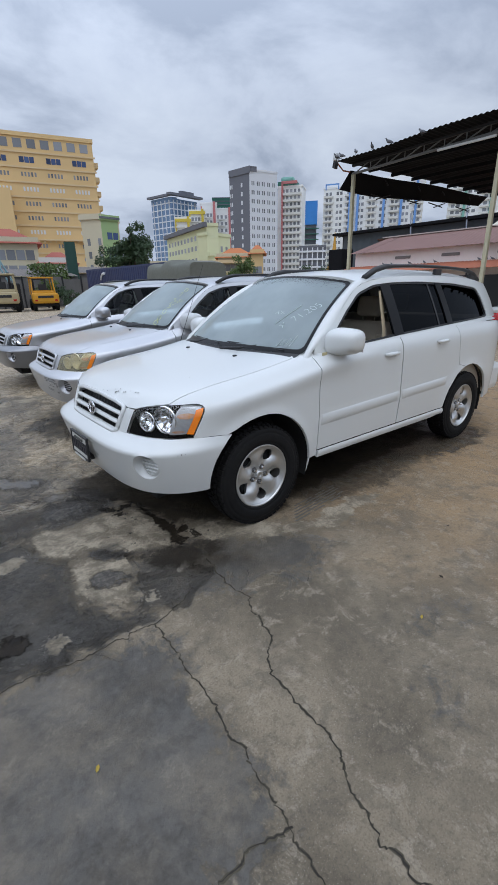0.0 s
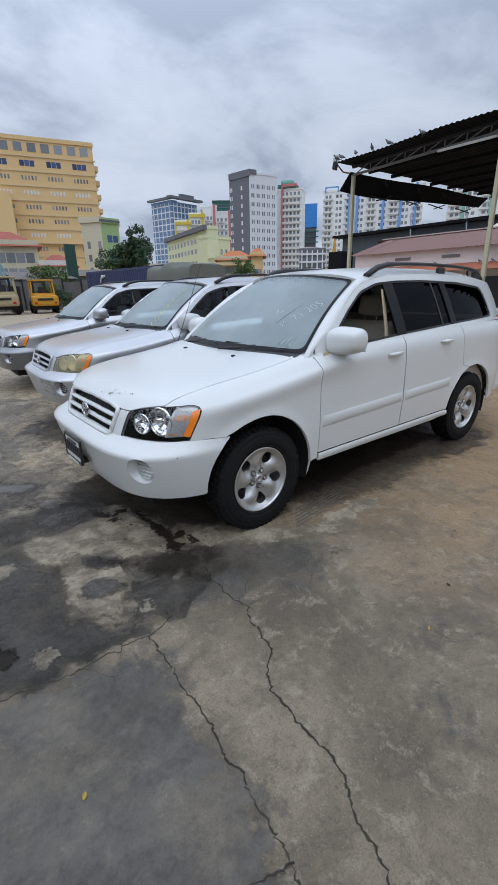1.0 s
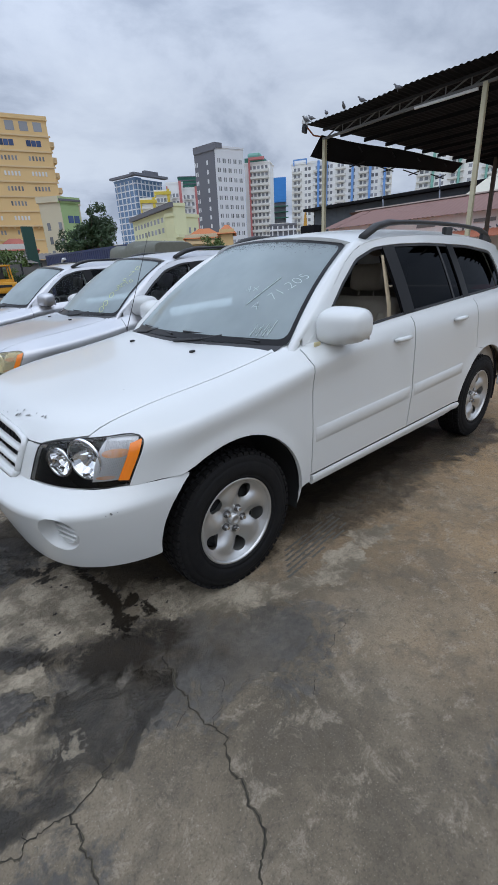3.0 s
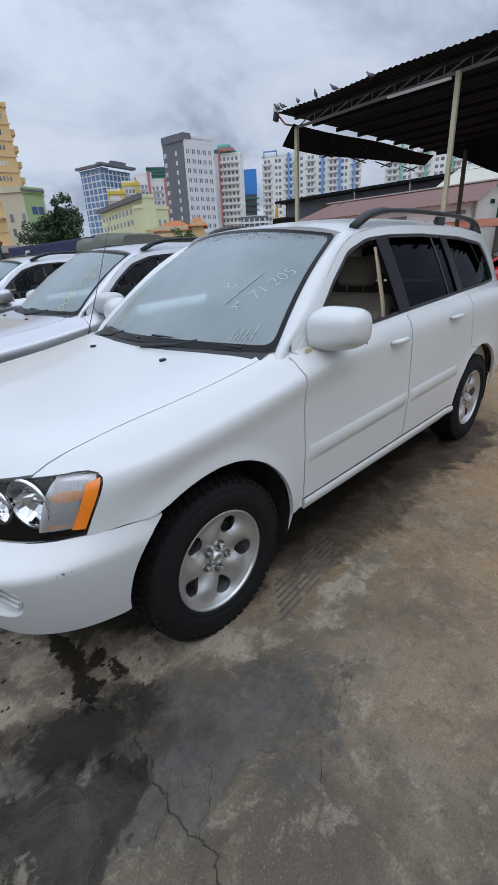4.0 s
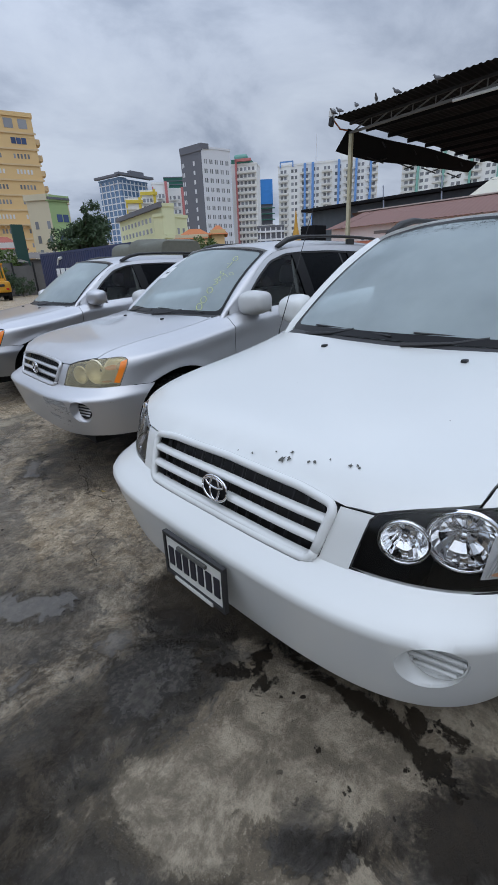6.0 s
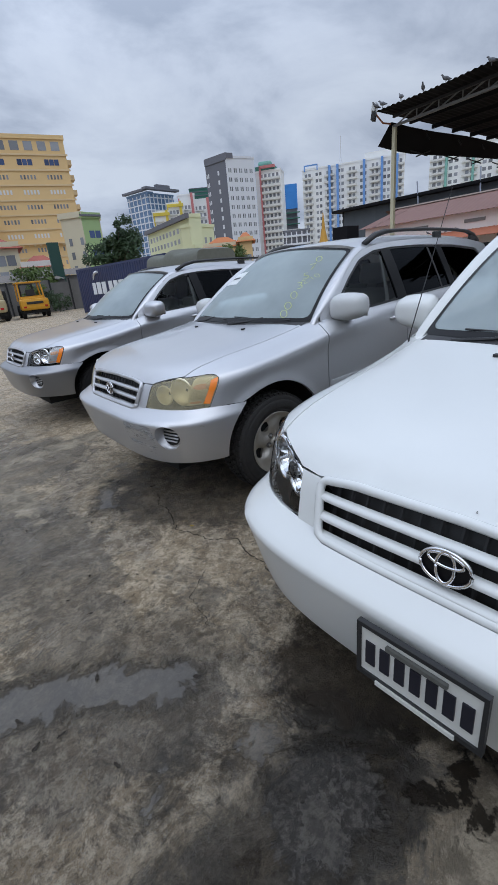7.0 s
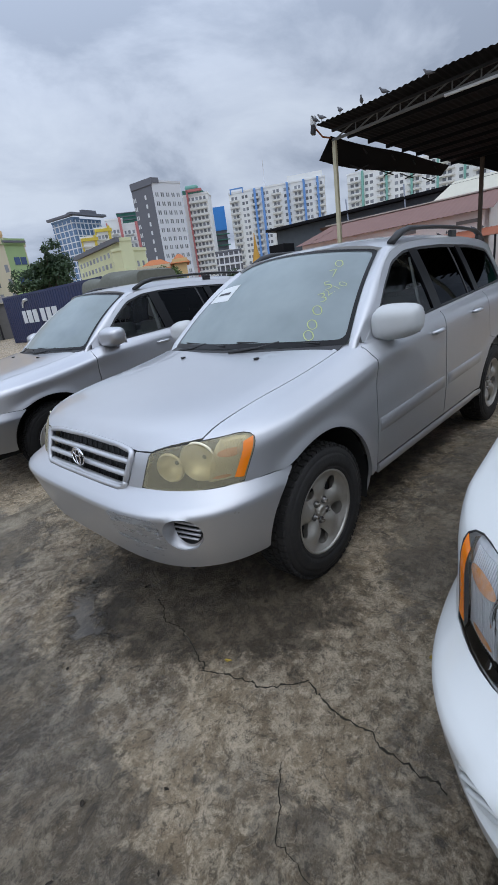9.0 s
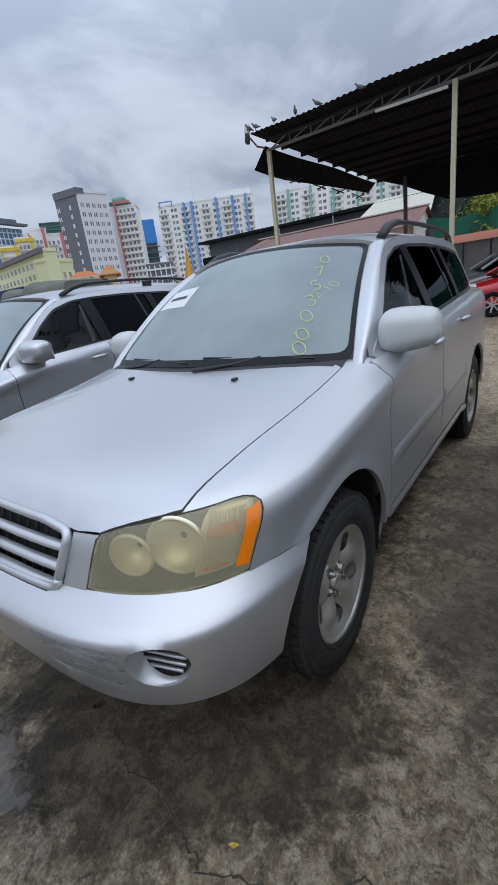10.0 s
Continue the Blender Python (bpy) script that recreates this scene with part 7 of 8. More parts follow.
# ochre block: ten storeys, ledge under every row of small paired windows, balconies on the end
p = at(84.5, 105); q = at(68.2, 105)
w = (q - p).length
T = Tower("apartment_block", "tall ochre apartment block with ledges and rows of small windows", p, math.degrees(math.atan2(q.y - p.y, q.x - p.x)), w, 14, 29.0, YELLOW)
for f in range(10):
    z = 3.6 + f * 2.55
    T.slab(0, w + 0.3, z - 0.25, 0.16, 0.28, LEDGE)
    if f < 8:
        for g in span(0.5, w - 0.5, 6):
            T.grid([g - 1.2, g - 0.6, g, g + 0.6, g + 1.2], [z + 0.9], 0.32, 0.75, WIN if f % 3 else WINW)
    elif f == 8:
        for g in span(0.5, w - 0.5, 6):
            T.grid([g - 0.9, g, g + 0.9], [z + 0.7], 0.8, 1.0, PANEB and WINB)
    else:
        T.grid(span(0.5, w - 0.5, 12), [z + 0.6], 1.5, 1.5, WIN)
for z in (6.0, 11.2):
    for i in range(26):
        T.fin(1 + i * (w - 2) / 26, 1 + i * (w - 2) / 26 + 0.25, z - 0.6, z - 0.25, 0.7, LEDGE, "bracket")
    T.slab(0, w, z - 0.25, 0.8, 0.25, LEDGE)
for x in span(0, w, 9):
    T.grid([x], [0.2], 2.3, 2.8, WIN)
for f in range(9):
    z = 4.2 + f * 2.6
    part("balcony", boxes((w, 1.0, z, w + 0.9, 3.2, z + 0.9)), LEDGE, T.ob)
    part("balcony", boxes((w, 5.0, z, w + 0.9, 7.4, z + 0.9)), LEDGE, T.ob)
part("stair_block", boxes((6.0, -4, 0, 13.5, 0, 19.5)), YELLOW, T.ob)

# green and beige corner house
p = at(70.3, 69.6); q = at(68.1, 68)
T = Tower("corner_house", "narrow beige house with a bright green end wall", p, math.degrees(math.atan2(q.y - p.y, q.x - p.x)), (q - p).length, 5, 10.6, BEIGEW)
T.grid([0.9], [2.2, 3.9, 5.6, 7.3], 0.45, 0.9)
T.grid([2.6], [2.2, 3.9, 5.6, 7.3], 0.45, 0.9)
p2 = q; q2 = at(66.2, 69.4)
T = Tower("green_house", "bright green house wall with blue paired windows", p2, math.degrees(math.atan2(q2.y - p2.y, q2.x - p2.x)), (q2 - p2).length, 4, 10.5, GREENW)
T.grid([1.2, 2.1], [3.3, 5.7, 8.1], 0.75, 0.9, WINB)
T.slab(-0.2, T.w + 0.2, 10.7, 0.3, 0.25, GREYD, "roof_edge")


def hip_house(name, label, az0, az1, dist, eave, ridge, wall, roof, bays, rows):
    p, q = at(az0, dist), at(az1, dist)
    w = (q - p).length
    T = Tower(name, label, p, math.degrees(math.atan2(q.y - p.y, q.x - p.x)), w, 7, eave, wall, "house")
    bm = bmesh.new()
    a = [bm.verts.new(c) for c in ((-0.6, -0.6, eave), (w + 0.6, -0.6, eave), (w + 0.6, 7.6, eave), (-0.6, 7.6, eave))]
    b = [bm.verts.new(c) for c in ((min(2.5, w * 0.35), 3.5, ridge), (max(w - 2.5, w * 0.65), 3.5, ridge))]
    for f in ((a[0], a[1], b[1], b[0]), (a[1], a[2], b[1]), (a[2], a[3], b[0], b[1]), (a[3], a[0], b[0]), (a[3], a[2], a[1], a[0])):
        bm.faces.new(f)
    part("roof", bm, roof, T.ob)
    T.grid(span(0.4, w - 0.4, bays), rows, 0.9, 1.1)
    return T


hip_house("town_house", "white two-storey house with a red hipped roof", 83, 75.3, 60, 6.7, 8.6, BEIGEW, ROOFR, 7, [1.6, 3.2, 4.9])
hip_house("town_house", "small cream house with a red tiled roof", 75.2, 71.6, 58, 4.4, 5.9, WHITER, ROOFR, 4, [2.8])
T = hip_house("town_house", "ochre house with stacked balconies and orange roof", 54.6, 50.2, 82, 6.3, 8.1, BEIGEW, ROOFO, 6, [1.4, 4.1])
for z in (3.2, 5.4):
    T.slab(-0.5, T.w + 0.5, z, 1.2, 0.5, LEDGE, "balcony")
hip_house("town_house", "small pavilion with an orange tiled roof", 50.4, 48.9, 78, 6.6, 8.2, YELLOW, ROOFO, 2, [3.5])
hip_house("town_house", "low beige house with a faded red roof", 64.0, 55.2, 70, 4.6, 5.2, BEIGEW, ROOFR, 12, [2.6])

# lime hall: long wing running back, short end to the street
c0 = at(60.9, 142); c1 = at(56.0, 112); c2 = at(53.2, 118)
T = Tower("lime_building", "long lime-yellow building with a dark roof edge", c0, math.degrees(math.atan2(c1.y - c0.y, c1.x - c0.x)), (c1 - c0).length, 3, 15.0, LIME)
T.grid(span(1, T.w - 1, 11), [4.5, 7.3, 10.1, 12.4], 1.3, 1.1)
T.slab(-0.4, T.w + 0.4, 14.8, 0.9, 1.0, GREYD, "roof_edge")
T = Tower("lime_building", "lime-yellow street wing with small windows", c1, math.degrees(math.atan2(c2.y - c1.y, c2.x - c1.x)), (c2 - c1).length, 3, 13.0, LIME)
T.grid(span(0.6, T.w - 0.6, 4), [3.5, 6.2, 9.5], 0.7, 1.3)
T.slab(-0.1, T.w * 0.35, 8.5, 0.9, 0.7, LIME, "balcony"); T.slab(-0.1, T.w * 0.35, 5.6, 0.9, 0.7, LIME, "balcony")


def corner_tower(name, label, az0, azc, az1, d0, dc, d1, h, wall, left, bays_l, bays_r, floors, ww, wh, me=WIN, z0=3.0):
    a, c, e = at(az0, d0), at(azc, dc), at(az1, d1)
    L = Tower(name, label, a, math.degrees(math.atan2(c.y - a.y, c.x - a.x)), (c - a).length, 4, h, left)
    R = Tower(name, label, c, math.degrees(math.atan2(e.y - c.y, e.x - c.x)), (e - c).length, 6, h - 0.6, wall)
    st = (h - z0 - 1.5) / floors
    zs = [z0 + st * i for i in range(floors)]
    if bays_l:
        L.grid(span(0.5, L.w - 0.5, bays_l), zs, ww, wh, me)
    if bays_r:
        R.grid(span(0.6, R.w - 0.6, bays_r), zs, ww, wh, me)
    return L, R, zs


# blue glass tower with an oversailing roof
L, R, zs = corner_tower("glass_tower", "blue glass office tower with an oversailing flat roof", 62.5, 60.2, 57.3, 262, 250, 262, 44, BLUEG, BLUEG, 0, 0, 14, 1, 1)
for T_, n_ in ((L, 5), (R, 7)):
    for x in span(0, T_.w, n_):
        T_.fin(x - 0.25, x + 0.25, 2, 43.5, 0.25, GREYL)
    for z in zs:
        T_.slab(0, T_.w, z + 2.2, 0.12, 0.5, GREYL, "spandrel")
R.slab(-3, R.w + 2.0, 45.2, 3.0, 1.0, GREYD, "roof_plate"); R.slab(R.w * 0.3, R.w * 0.8, 46.4, 2, 1.4, GREYD, "roof_plate")
L.slab(-1.0, L.w + 1, 45.0, 2.0, 1.0, GREYD, "roof_plate")

# stepped white blocks with yellow and red frames
for az0, az1, d, h, m, stripe, lab in ((59.9, 58.0, 215, 30, WHITEW, YELS, "white flats with yellow frames"), (58.2, 56.3, 222, 34, WHITEW, YELS, "white flats with a yellow crown"), (56.8, 54.9, 232, 38.5, WHITEW, REDS, "white flats with a red frame"), (55.3, 53.0, 238, 37, WHITEW, REDS, "white flats with a red stripe")):
    p, q = at(az0, d), at(az1, d)
    T = Tower("flats", lab, p, math.degrees(math.atan2(q.y - p.y, q.x - p.x)), (q - p).length, 8, h, m)
    T.grid(span(0.8, T.w - 0.6, 4), [12 + 3.0 * i for i in range(int((h - 13) / 3.0))], 1.1, 1.5)
    for i in range(int((h - 12) / 3.0)):
        T.slab(0.3, T.w * 0.6, 11.4 + 3.0 * i, 0.8, 0.5, SLAB, "balcony")
    T.fin(T.w * 0.75, T.w * 0.9, 8, h + 1, 0.6, stripe)
    T.fin(0.0, 0.6, 8, h - 1, 0.5, stripe)
    if stripe is YELS:
        T.slab(0, T.w, h - 1.2, 0.8, 1.2, YELS, "crown")
p = at(55.4, 250); q = at(52.6, 250)
T = Tower("unfinished_tower", "dark tower wrapped in green scaffold net", p, math.degrees(math.atan2(q.y - p.y, q.x - p.x)), (q - p).length, 8, 43.5, GREENN)
for i in range(6):
    T.slab(0, T.w, 36 + 1.6 * i, 0.5, 0.3, GREYD, "deck")

# grey slab tower
L, R, zs = corner_tower("grey_tower", "tall grey tower with a dark side and pale windowed front", 53.3, 50.95, 47.75, 204, 196, 203, 45.0, GREYL, GREYD, 0, 0, 13, 1, 1)
L.grid([L.w * 0.62], [4 + 3.2 * i for i in range(12)], 0.9, 1.5, WINW)
L.grid([0.6, 1.5], [4 + 3.2 * i for i in range(12)], 0.5, 1.5, WINW)
for i in range(12):
    for g in span(0.4, R.w - 0.4, 5):
        R.grid([g - 0.42, g + 0.42], [4.2 + 3.2 * i], 0.5, 1.5, WIN)
        R.grid([g], [4.0 + 3.2 * i], 0.18, 1.8, WINW)
L.slab(0, L.w * 1.05, 43.6, 0.3, 2.4, GREYD, "crown")
R.slab(-0.2, R.w * 0.25, 44.2, 0.3, 1.8, GREYD, "crown")

# white tower in a red frame, with a green half-built crown
p = at(47.7, 210); q = at(44.8, 208)
T = Tower("red_frame_tower", "white balcony tower with a red frame and green unfinished top", p, math.degrees(math.atan2(q.y - p.y, q.x - p.x)), (q - p).length, 9, 40.5, WHITEW)
for i in range(14):
    z = 5 + 2.5 * i
    T.slab(1.8, T.w - 0.4, z, 1.1, 0.9, SLAB, "balcony")
    T.grid(span(1.8, T.w - 0.6, 5), [z + 1.0], 1.0, 1.3)
T.fin(2.0, 2.6, 4, 42.5, 1.4, REDS)
T.slab(2.0, T.w * 0.8, 41.8, 1.4, 0.9, REDS, "red_beam")
part("crown", boxes((0, 1, 40.5, T.w * 0.75, 8, 43.0)), GREENN, T.ob)
part("crown_dome", boxes((1, 2, 43, T.w * 0.6, 7, 45.0), bevel=0.8), GREENS, T.ob)

# blue-wrapped frame under construction
p = at(44.7, 240); q = at(43.1, 240)
T = Tower("construction_frame", "concrete frame under construction wrapped in bright blue sheet", p, math.degrees(math.atan2(q.y - p.y, q.x - p.x)), (q - p).length, 7, 30, GREYD)
part("wrap", boxes((-0.3, -0.5, 29.5, T.w + 0.3, 7, 40.0)), BLUEW, T.ob, "bright blue wrapping sheet")
for i in range(8):
    T.slab(-0.5, T.w + 1.2, 10 + 2.5 * i, 1.4, 0.4, GREENN if i > 4 else SLAB, "deck")
p = at(44.9, 170); q = at(41.8, 170)
T = Tower("low_frame", "grey concrete car park frame", p, math.degrees(math.atan2(q.y - p.y, q.x - p.x)), (q - p).length, 7, 14, GREYD)
for i in range(5):
    T.slab(0, T.w, 2 + 2.6 * i, 0.6, 0.6, GREYL, "deck")
for x in span(0, T.w, 5):
    T.fin(x - 0.2, x + 0.2, 0, 14, 0.5, GREYL)


def balcony_tower(name, label, az0, az1, d0, d1, h, stripe, stripes, floors, bays):
    p, q = at(az0, d0), at(az1, d1)
    T = Tower(name, label, p, math.degrees(math.atan2(q.y - p.y, q.x - p.x)), (q - p).length, 12, h, WHITEW)
    st = (h - 4) / floors
    for i in range(floors):
        z = 3 + st * i
        for j in range(bays):
            x0 = T.w * j / bays
            x1 = T.w * (j + 1) / bays
            if j % 2 == 0:
                T.slab(x0 + 0.2, x1 - 0.2, z, 1.1, 0.75, SLAB, "balcony")
            T.grid([(x0 * 2 + x1) / 3, (x0 + 2 * x1) / 3], [z + 0.95], (x1 - x0) * 0.22, st * 0.5)
    for s in stripes:
        T.fin(T.w * s - 0.45, T.w * s + 0.45, 2, h + 0.5, 1.3, stripe)
    return T


T = balcony_tower("blue_striped_tower", "wide white balcony tower with bright blue stripes", 42.35, 31.3, 222, 218, 41.3, BLUES, [0.28, 0.36, 0.62, 0.79, 0.93], 15, 9)
T.slab(T.w * 0.02, T.w * 0.16, 42.8, 0.5, 0.5, BLUES, "blue_beam"); T.fin(T.w * 0.02, T.w * 0.03, 41, 43, 0.5, BLUES); T.fin(T.w * 0.15, T.w * 0.16, 41, 43, 0.5, BLUES)
part("roof_block", boxes((T.w * 0.62, 2, 41.5, T.w * 0.98, 10, 44.5)), WHITEW, T.ob)
bm = bmesh.new(); rod(bm, (T.w * 0.38, 5, 41), (T.w * 0.38, 5, 53), 0.22, 6); rod(bm, (T.w * 0.38, 5, 41), (T.w * 0.38, 5, 44.5), 0.6, 6)
part("mast", bm, GREYL, T.ob)
T = balcony_tower("green_striped_tower", "wide white balcony tower with sea-green stripes", 28.8, 14.5, 232, 228, 42.5, GREENS, [0.12, 0.3, 0.48, 0.66, 0.84], 15, 9)

# golden spire
bm = bmesh.new()
c = at(40.35, 92)
lathe(bm, [(2.0, 0), (1.7, 3.5), (1.1, 5.0), (0.7, 6.5), (0.35, 8.2), (0.08, 10.8), (0.0, 11.0)], 14, axis="Z")
sp = tagged(part("pagoda", bm, mat("gold_leaf", (0.55, 0.30, 0.05), 0.45, 0.4, 0.3, 1)), "small golden pagoda spire", "pagoda")
sp.location = c

# ---- yard things: container, covered truck, forklifts, wall, trees ----
NAVY = mat("navy_container_paint", (0.022, 0.035, 0.105), 0.5, 0.1, 0.5, 1.5, tint=(0.05, 0.045, 0.06))
CANVAS = mat("olive_canvas", (0.16, 0.165, 0.14), 0.9, 0, 0.5, 2.0, 0.4, 6, tint=(0.075, 0.078, 0.062))
FYEL = mat("forklift_yellow", (0.62, 0.30, 0.015), 0.45, 0, 0.4, 3, tint=(0.4, 0.19, 0.02))
FBEIGE = mat("forklift_beige", (0.42, 0.35, 0.20), 0.6, 0, 0.5, 3, tint=(0.25, 0.20, 0.12))
WALLG = mat("grey_yard_wall", (0.17, 0.165, 0.16), 0.9, 0, 0.6, 0.8, tint=(0.09, 0.085, 0.08))
RUSTR = mat("grey_rusty_roofing", (0.17, 0.15, 0.135), 0.8, 0, 0.6, 1.0)
DGREEN = mat("dark_green_panel", (0.02, 0.07, 0.055), 0.6, 0, 0.3, 1)
CYAN = mat("faded_cyan_boom", (0.20, 0.34, 0.38), 0.6, 0, 0.4, 2)


def corrugated(bm, a, b, z0, z1, out, pitch=0.28, depth=0.04):
    """A wall of trapezoid ribs from a to b in plan."""
    a, b = Vector((*a, 0)), Vector((*b, 0))
    d = (b - a)
    n = int(d.length / pitch)
    d.normalize()
    o = Vector((d.y, -d.x, 0)) * out
    pts = []
    for i in range(n):
        for f, e in ((0.0, 0), (0.35, 0), (0.5, 1), (0.85, 1)):
            pts.append(a + d * (i + f) * pitch - o * depth * e)
    pts.append(b)
    strip(bm, [[p + Vector((0, 0, z0)) for p in pts], [p + Vector((0, 0, z1)) for p in pts]], smooth=False)


def make_container(name, label, paint, length=12.0):
    """Shipping container: ribbed sides, corner posts, rails, roof, door bars. Its long side faces -x, from y = 0 up."""
    c = tagged(new(name), label, "container")
    H, W = 2.9, 2.44
    bm = bmesh.new(); corrugated(bm, (0.03, length), (0.03, 0), 0.16, H - 0.12, -1); part("side_wall", bm, paint, c)
    bm = bmesh.new(); corrugated(bm, (W - 0.03, 0), (W - 0.03, length), 0.16, H - 0.12, -1); part("side_wall", bm, paint, c)
    part("end_wall", boxes((0.05, 0.03, 0.1, W - 0.05, 0.07, H - 0.1)), paint, c)
    part("end_wall", boxes((0.05, length - 0.07, 0.1, W - 0.05, length - 0.03, H - 0.1)), paint, c)
    part("roof", boxes((0.05, 0.05, H - 0.06, W - 0.05, length - 0.05, H - 0.02)), paint, c)
    part("floor", boxes((0.05, 0.05, 0.1, W - 0.05, length - 0.05, 0.16)), IRON, c)
    for x in (0, W - 0.1):
        for y in (0, length - 0.1):
            part("corner_post", boxes((x, y, 0, x + 0.1, y + 0.1, H)), paint, c)
        part("top_rail", boxes((x, 0.1, H - 0.12, x + 0.1, length - 0.1, H)), paint, c)
        part("bottom_rail", boxes((x, 0.1, 0.02, x + 0.1, length - 0.1, 0.16)), paint, c)
    for x in (0.5, 0.95, 1.5, 1.95):
        bm = bmesh.new(); rod(bm, (x, -0.02, 0.15), (x, -0.02, H - 0.15), 0.02, 6); part("lock_bar", bm, STEEL, c)
    return c


container = make_container("container", "navy blue ribbed shipping container with white marks", NAVY, 11.6)
container.matrix_world = ASKEW @ pose(11.0, 20.8, 0, 0, 0, 2.0)
# white mark and bars on the long side
LETW = mat("container_white", (0.72, 0.74, 0.76), 0.6, 0, 0.2, 2)
for y0, w in ((9.3, 0.50), (8.66, 0.62), (7.88, 0.58), (6.9, 0.52), (6.2, 0.55), (5.5, 0.6)):
    part("white_bar", boxes((-0.03, y0 - w, 1.18, -0.015, y0, 1.92), bevel=0.004), LETW, container)
bm = bmesh.new()
tube(bm, [(-0.03, 8.95, 2.12), (-0.03, 8.8, 2.4), (-0.03, 8.5, 2.52), (-0.03, 8.2, 2.55)], [0.05, 0.07, 0.12, 0.10], 6, 0.8)
part("white_mark", bm, LETW, container)

truck = tagged(new("covered_truck"), "truck bed under a sagging olive canvas cover", "truck")
bm = bmesh.new()
rows = []
for t in np.linspace(0, 1, 22):
    y = t * 5.2
    sag = 0.06 * math.sin(t * math.pi * 5) + (0.12 if 0.45 < t < 0.62 else 0)
    r = []
    for u in np.linspace(0, 1, 15):
        a = math.pi * u
        x = 1.15 - 1.15 * math.copysign(abs(math.cos(a)) ** 0.28, math.cos(a))
        z = 1.15 + 1.60 * abs(math.sin(a)) ** 0.28 + sag * math.sin(a) + 0.03 * math.sin(17 * t + 9 * u)
        r.append((x, y, z))
    rows.append(r)
strip(bm, rows, flip=True)
bm.faces.new([bm.verts.new(p) for p in rows[0]]); bm.faces.new([bm.verts.new(p) for p in rows[-1]])
part("canvas", bm, CANVAS, truck, "olive canvas cover")
part("bed", boxes((0, 0, 0.85, 2.3, 5.2, 1.16)), IRON, truck)
for x in (0.25, 2.05):
    for y in (0.9, 4.2):
        bm = lathe(bmesh.new(), [(0.0, -0.13), (0.3, -0.13), (0.45, -0.1), (0.45, 0.1), (0.3, 0.13), (0, 0.13)], 20, axis="Y")
        o = part("wheel", bm, RUBBER, truck); o.matrix_local = pose(x, y, 0.45, 0, 0, 90)
truck.matrix_world = ASKEW @ pose(10.35, 17.0, 0, 0, 0, 2.0) @ Matrix.Diagonal((1, 0.85, 1, 1))

for i, (az, d, col, lab) in enumerate(((54.2, 58, (0.30, 0.31, 0.30), "weathered white container"), (52.6, 60, (0.02, 0.02, 0.03), "black container"), (50.4, 60, (0.03, 0.06, 0.14), "dark blue container"), (48.2, 62, (0.24, 0.23, 0.21), "weathered grey container"), (45.6, 62, (0.02, 0.05, 0.22), "bright blue container"), (43.4, 64, (0.04, 0.045, 0.06), "dark grey container"), (56.5, 60, (0.18, 0.18, 0.18), "grey container"))):
    c = make_container("container", lab + " in the row at the back of the yard", mat("container_paint_" + "abcdefg"[i], col, 0.6, 0.1, 0.5, 1), 6.0)
    p = at(az, d)
    c.matrix_world = Matrix.Translation(p) @ Matrix.Rotation(radians(az - 90), 4, "Z")

# yard wall with patched panels and low rusty roofs behind
wall = tagged(new("yard_wall"), "patched grey panel wall at the back of the yard", "wall", kind="structure")
for i in range(16):
    x = -9 + i * 1.75
    part("panel", boxes((x, 42.0, 0, x + 1.70, 42.12, 2.55 + 0.12 * ((i * 7) % 3 - 1))), WALLG, wall)
for i in range(17):
    part("wall_post", boxes((-9.1 + i * 1.75, 41.9, 0, -8.98 + i * 1.75, 42.0, 2.7)), IRON, wall)
for x0, x1, y, z, t in ((-6, 3.5, 44, 2.9, 0.5), (3, 8.5, 46, 3.1, 0.3), (8.0, 14.5, 45, 2.8, 0.5), (14, 26, 48, 3.2, 0.5)):
    h = tagged(new("lean_to"), "low lean-to with a rusty sheet roof", "shed")
    bm = bmesh.new()
    xs = np.arange(x0, x1, 0.16)
    strip(bm, [[(x, y - 0.3 + 5 * s, z + t * s * 1.6 + 0.03 * math.sin(x * 14)) for x in xs] for s in (0, 1)])
    part("roof", bm, RUSTR, h)
    part("wall", boxes((x0, y, 0, x1, y + 4.5, z - 0.05)), WALLG, h)
panel = tagged(part("sign_panel", boxes((14.2, 46.8, 2.0, 15.25, 47.1, 6.15)), DGREEN), "tall dark green sign panel on the yard wall", "sign")
part("panel_leg", boxes((14.6, 46.9, 0, 14.85, 47.0, 2.0)), IRON, panel)


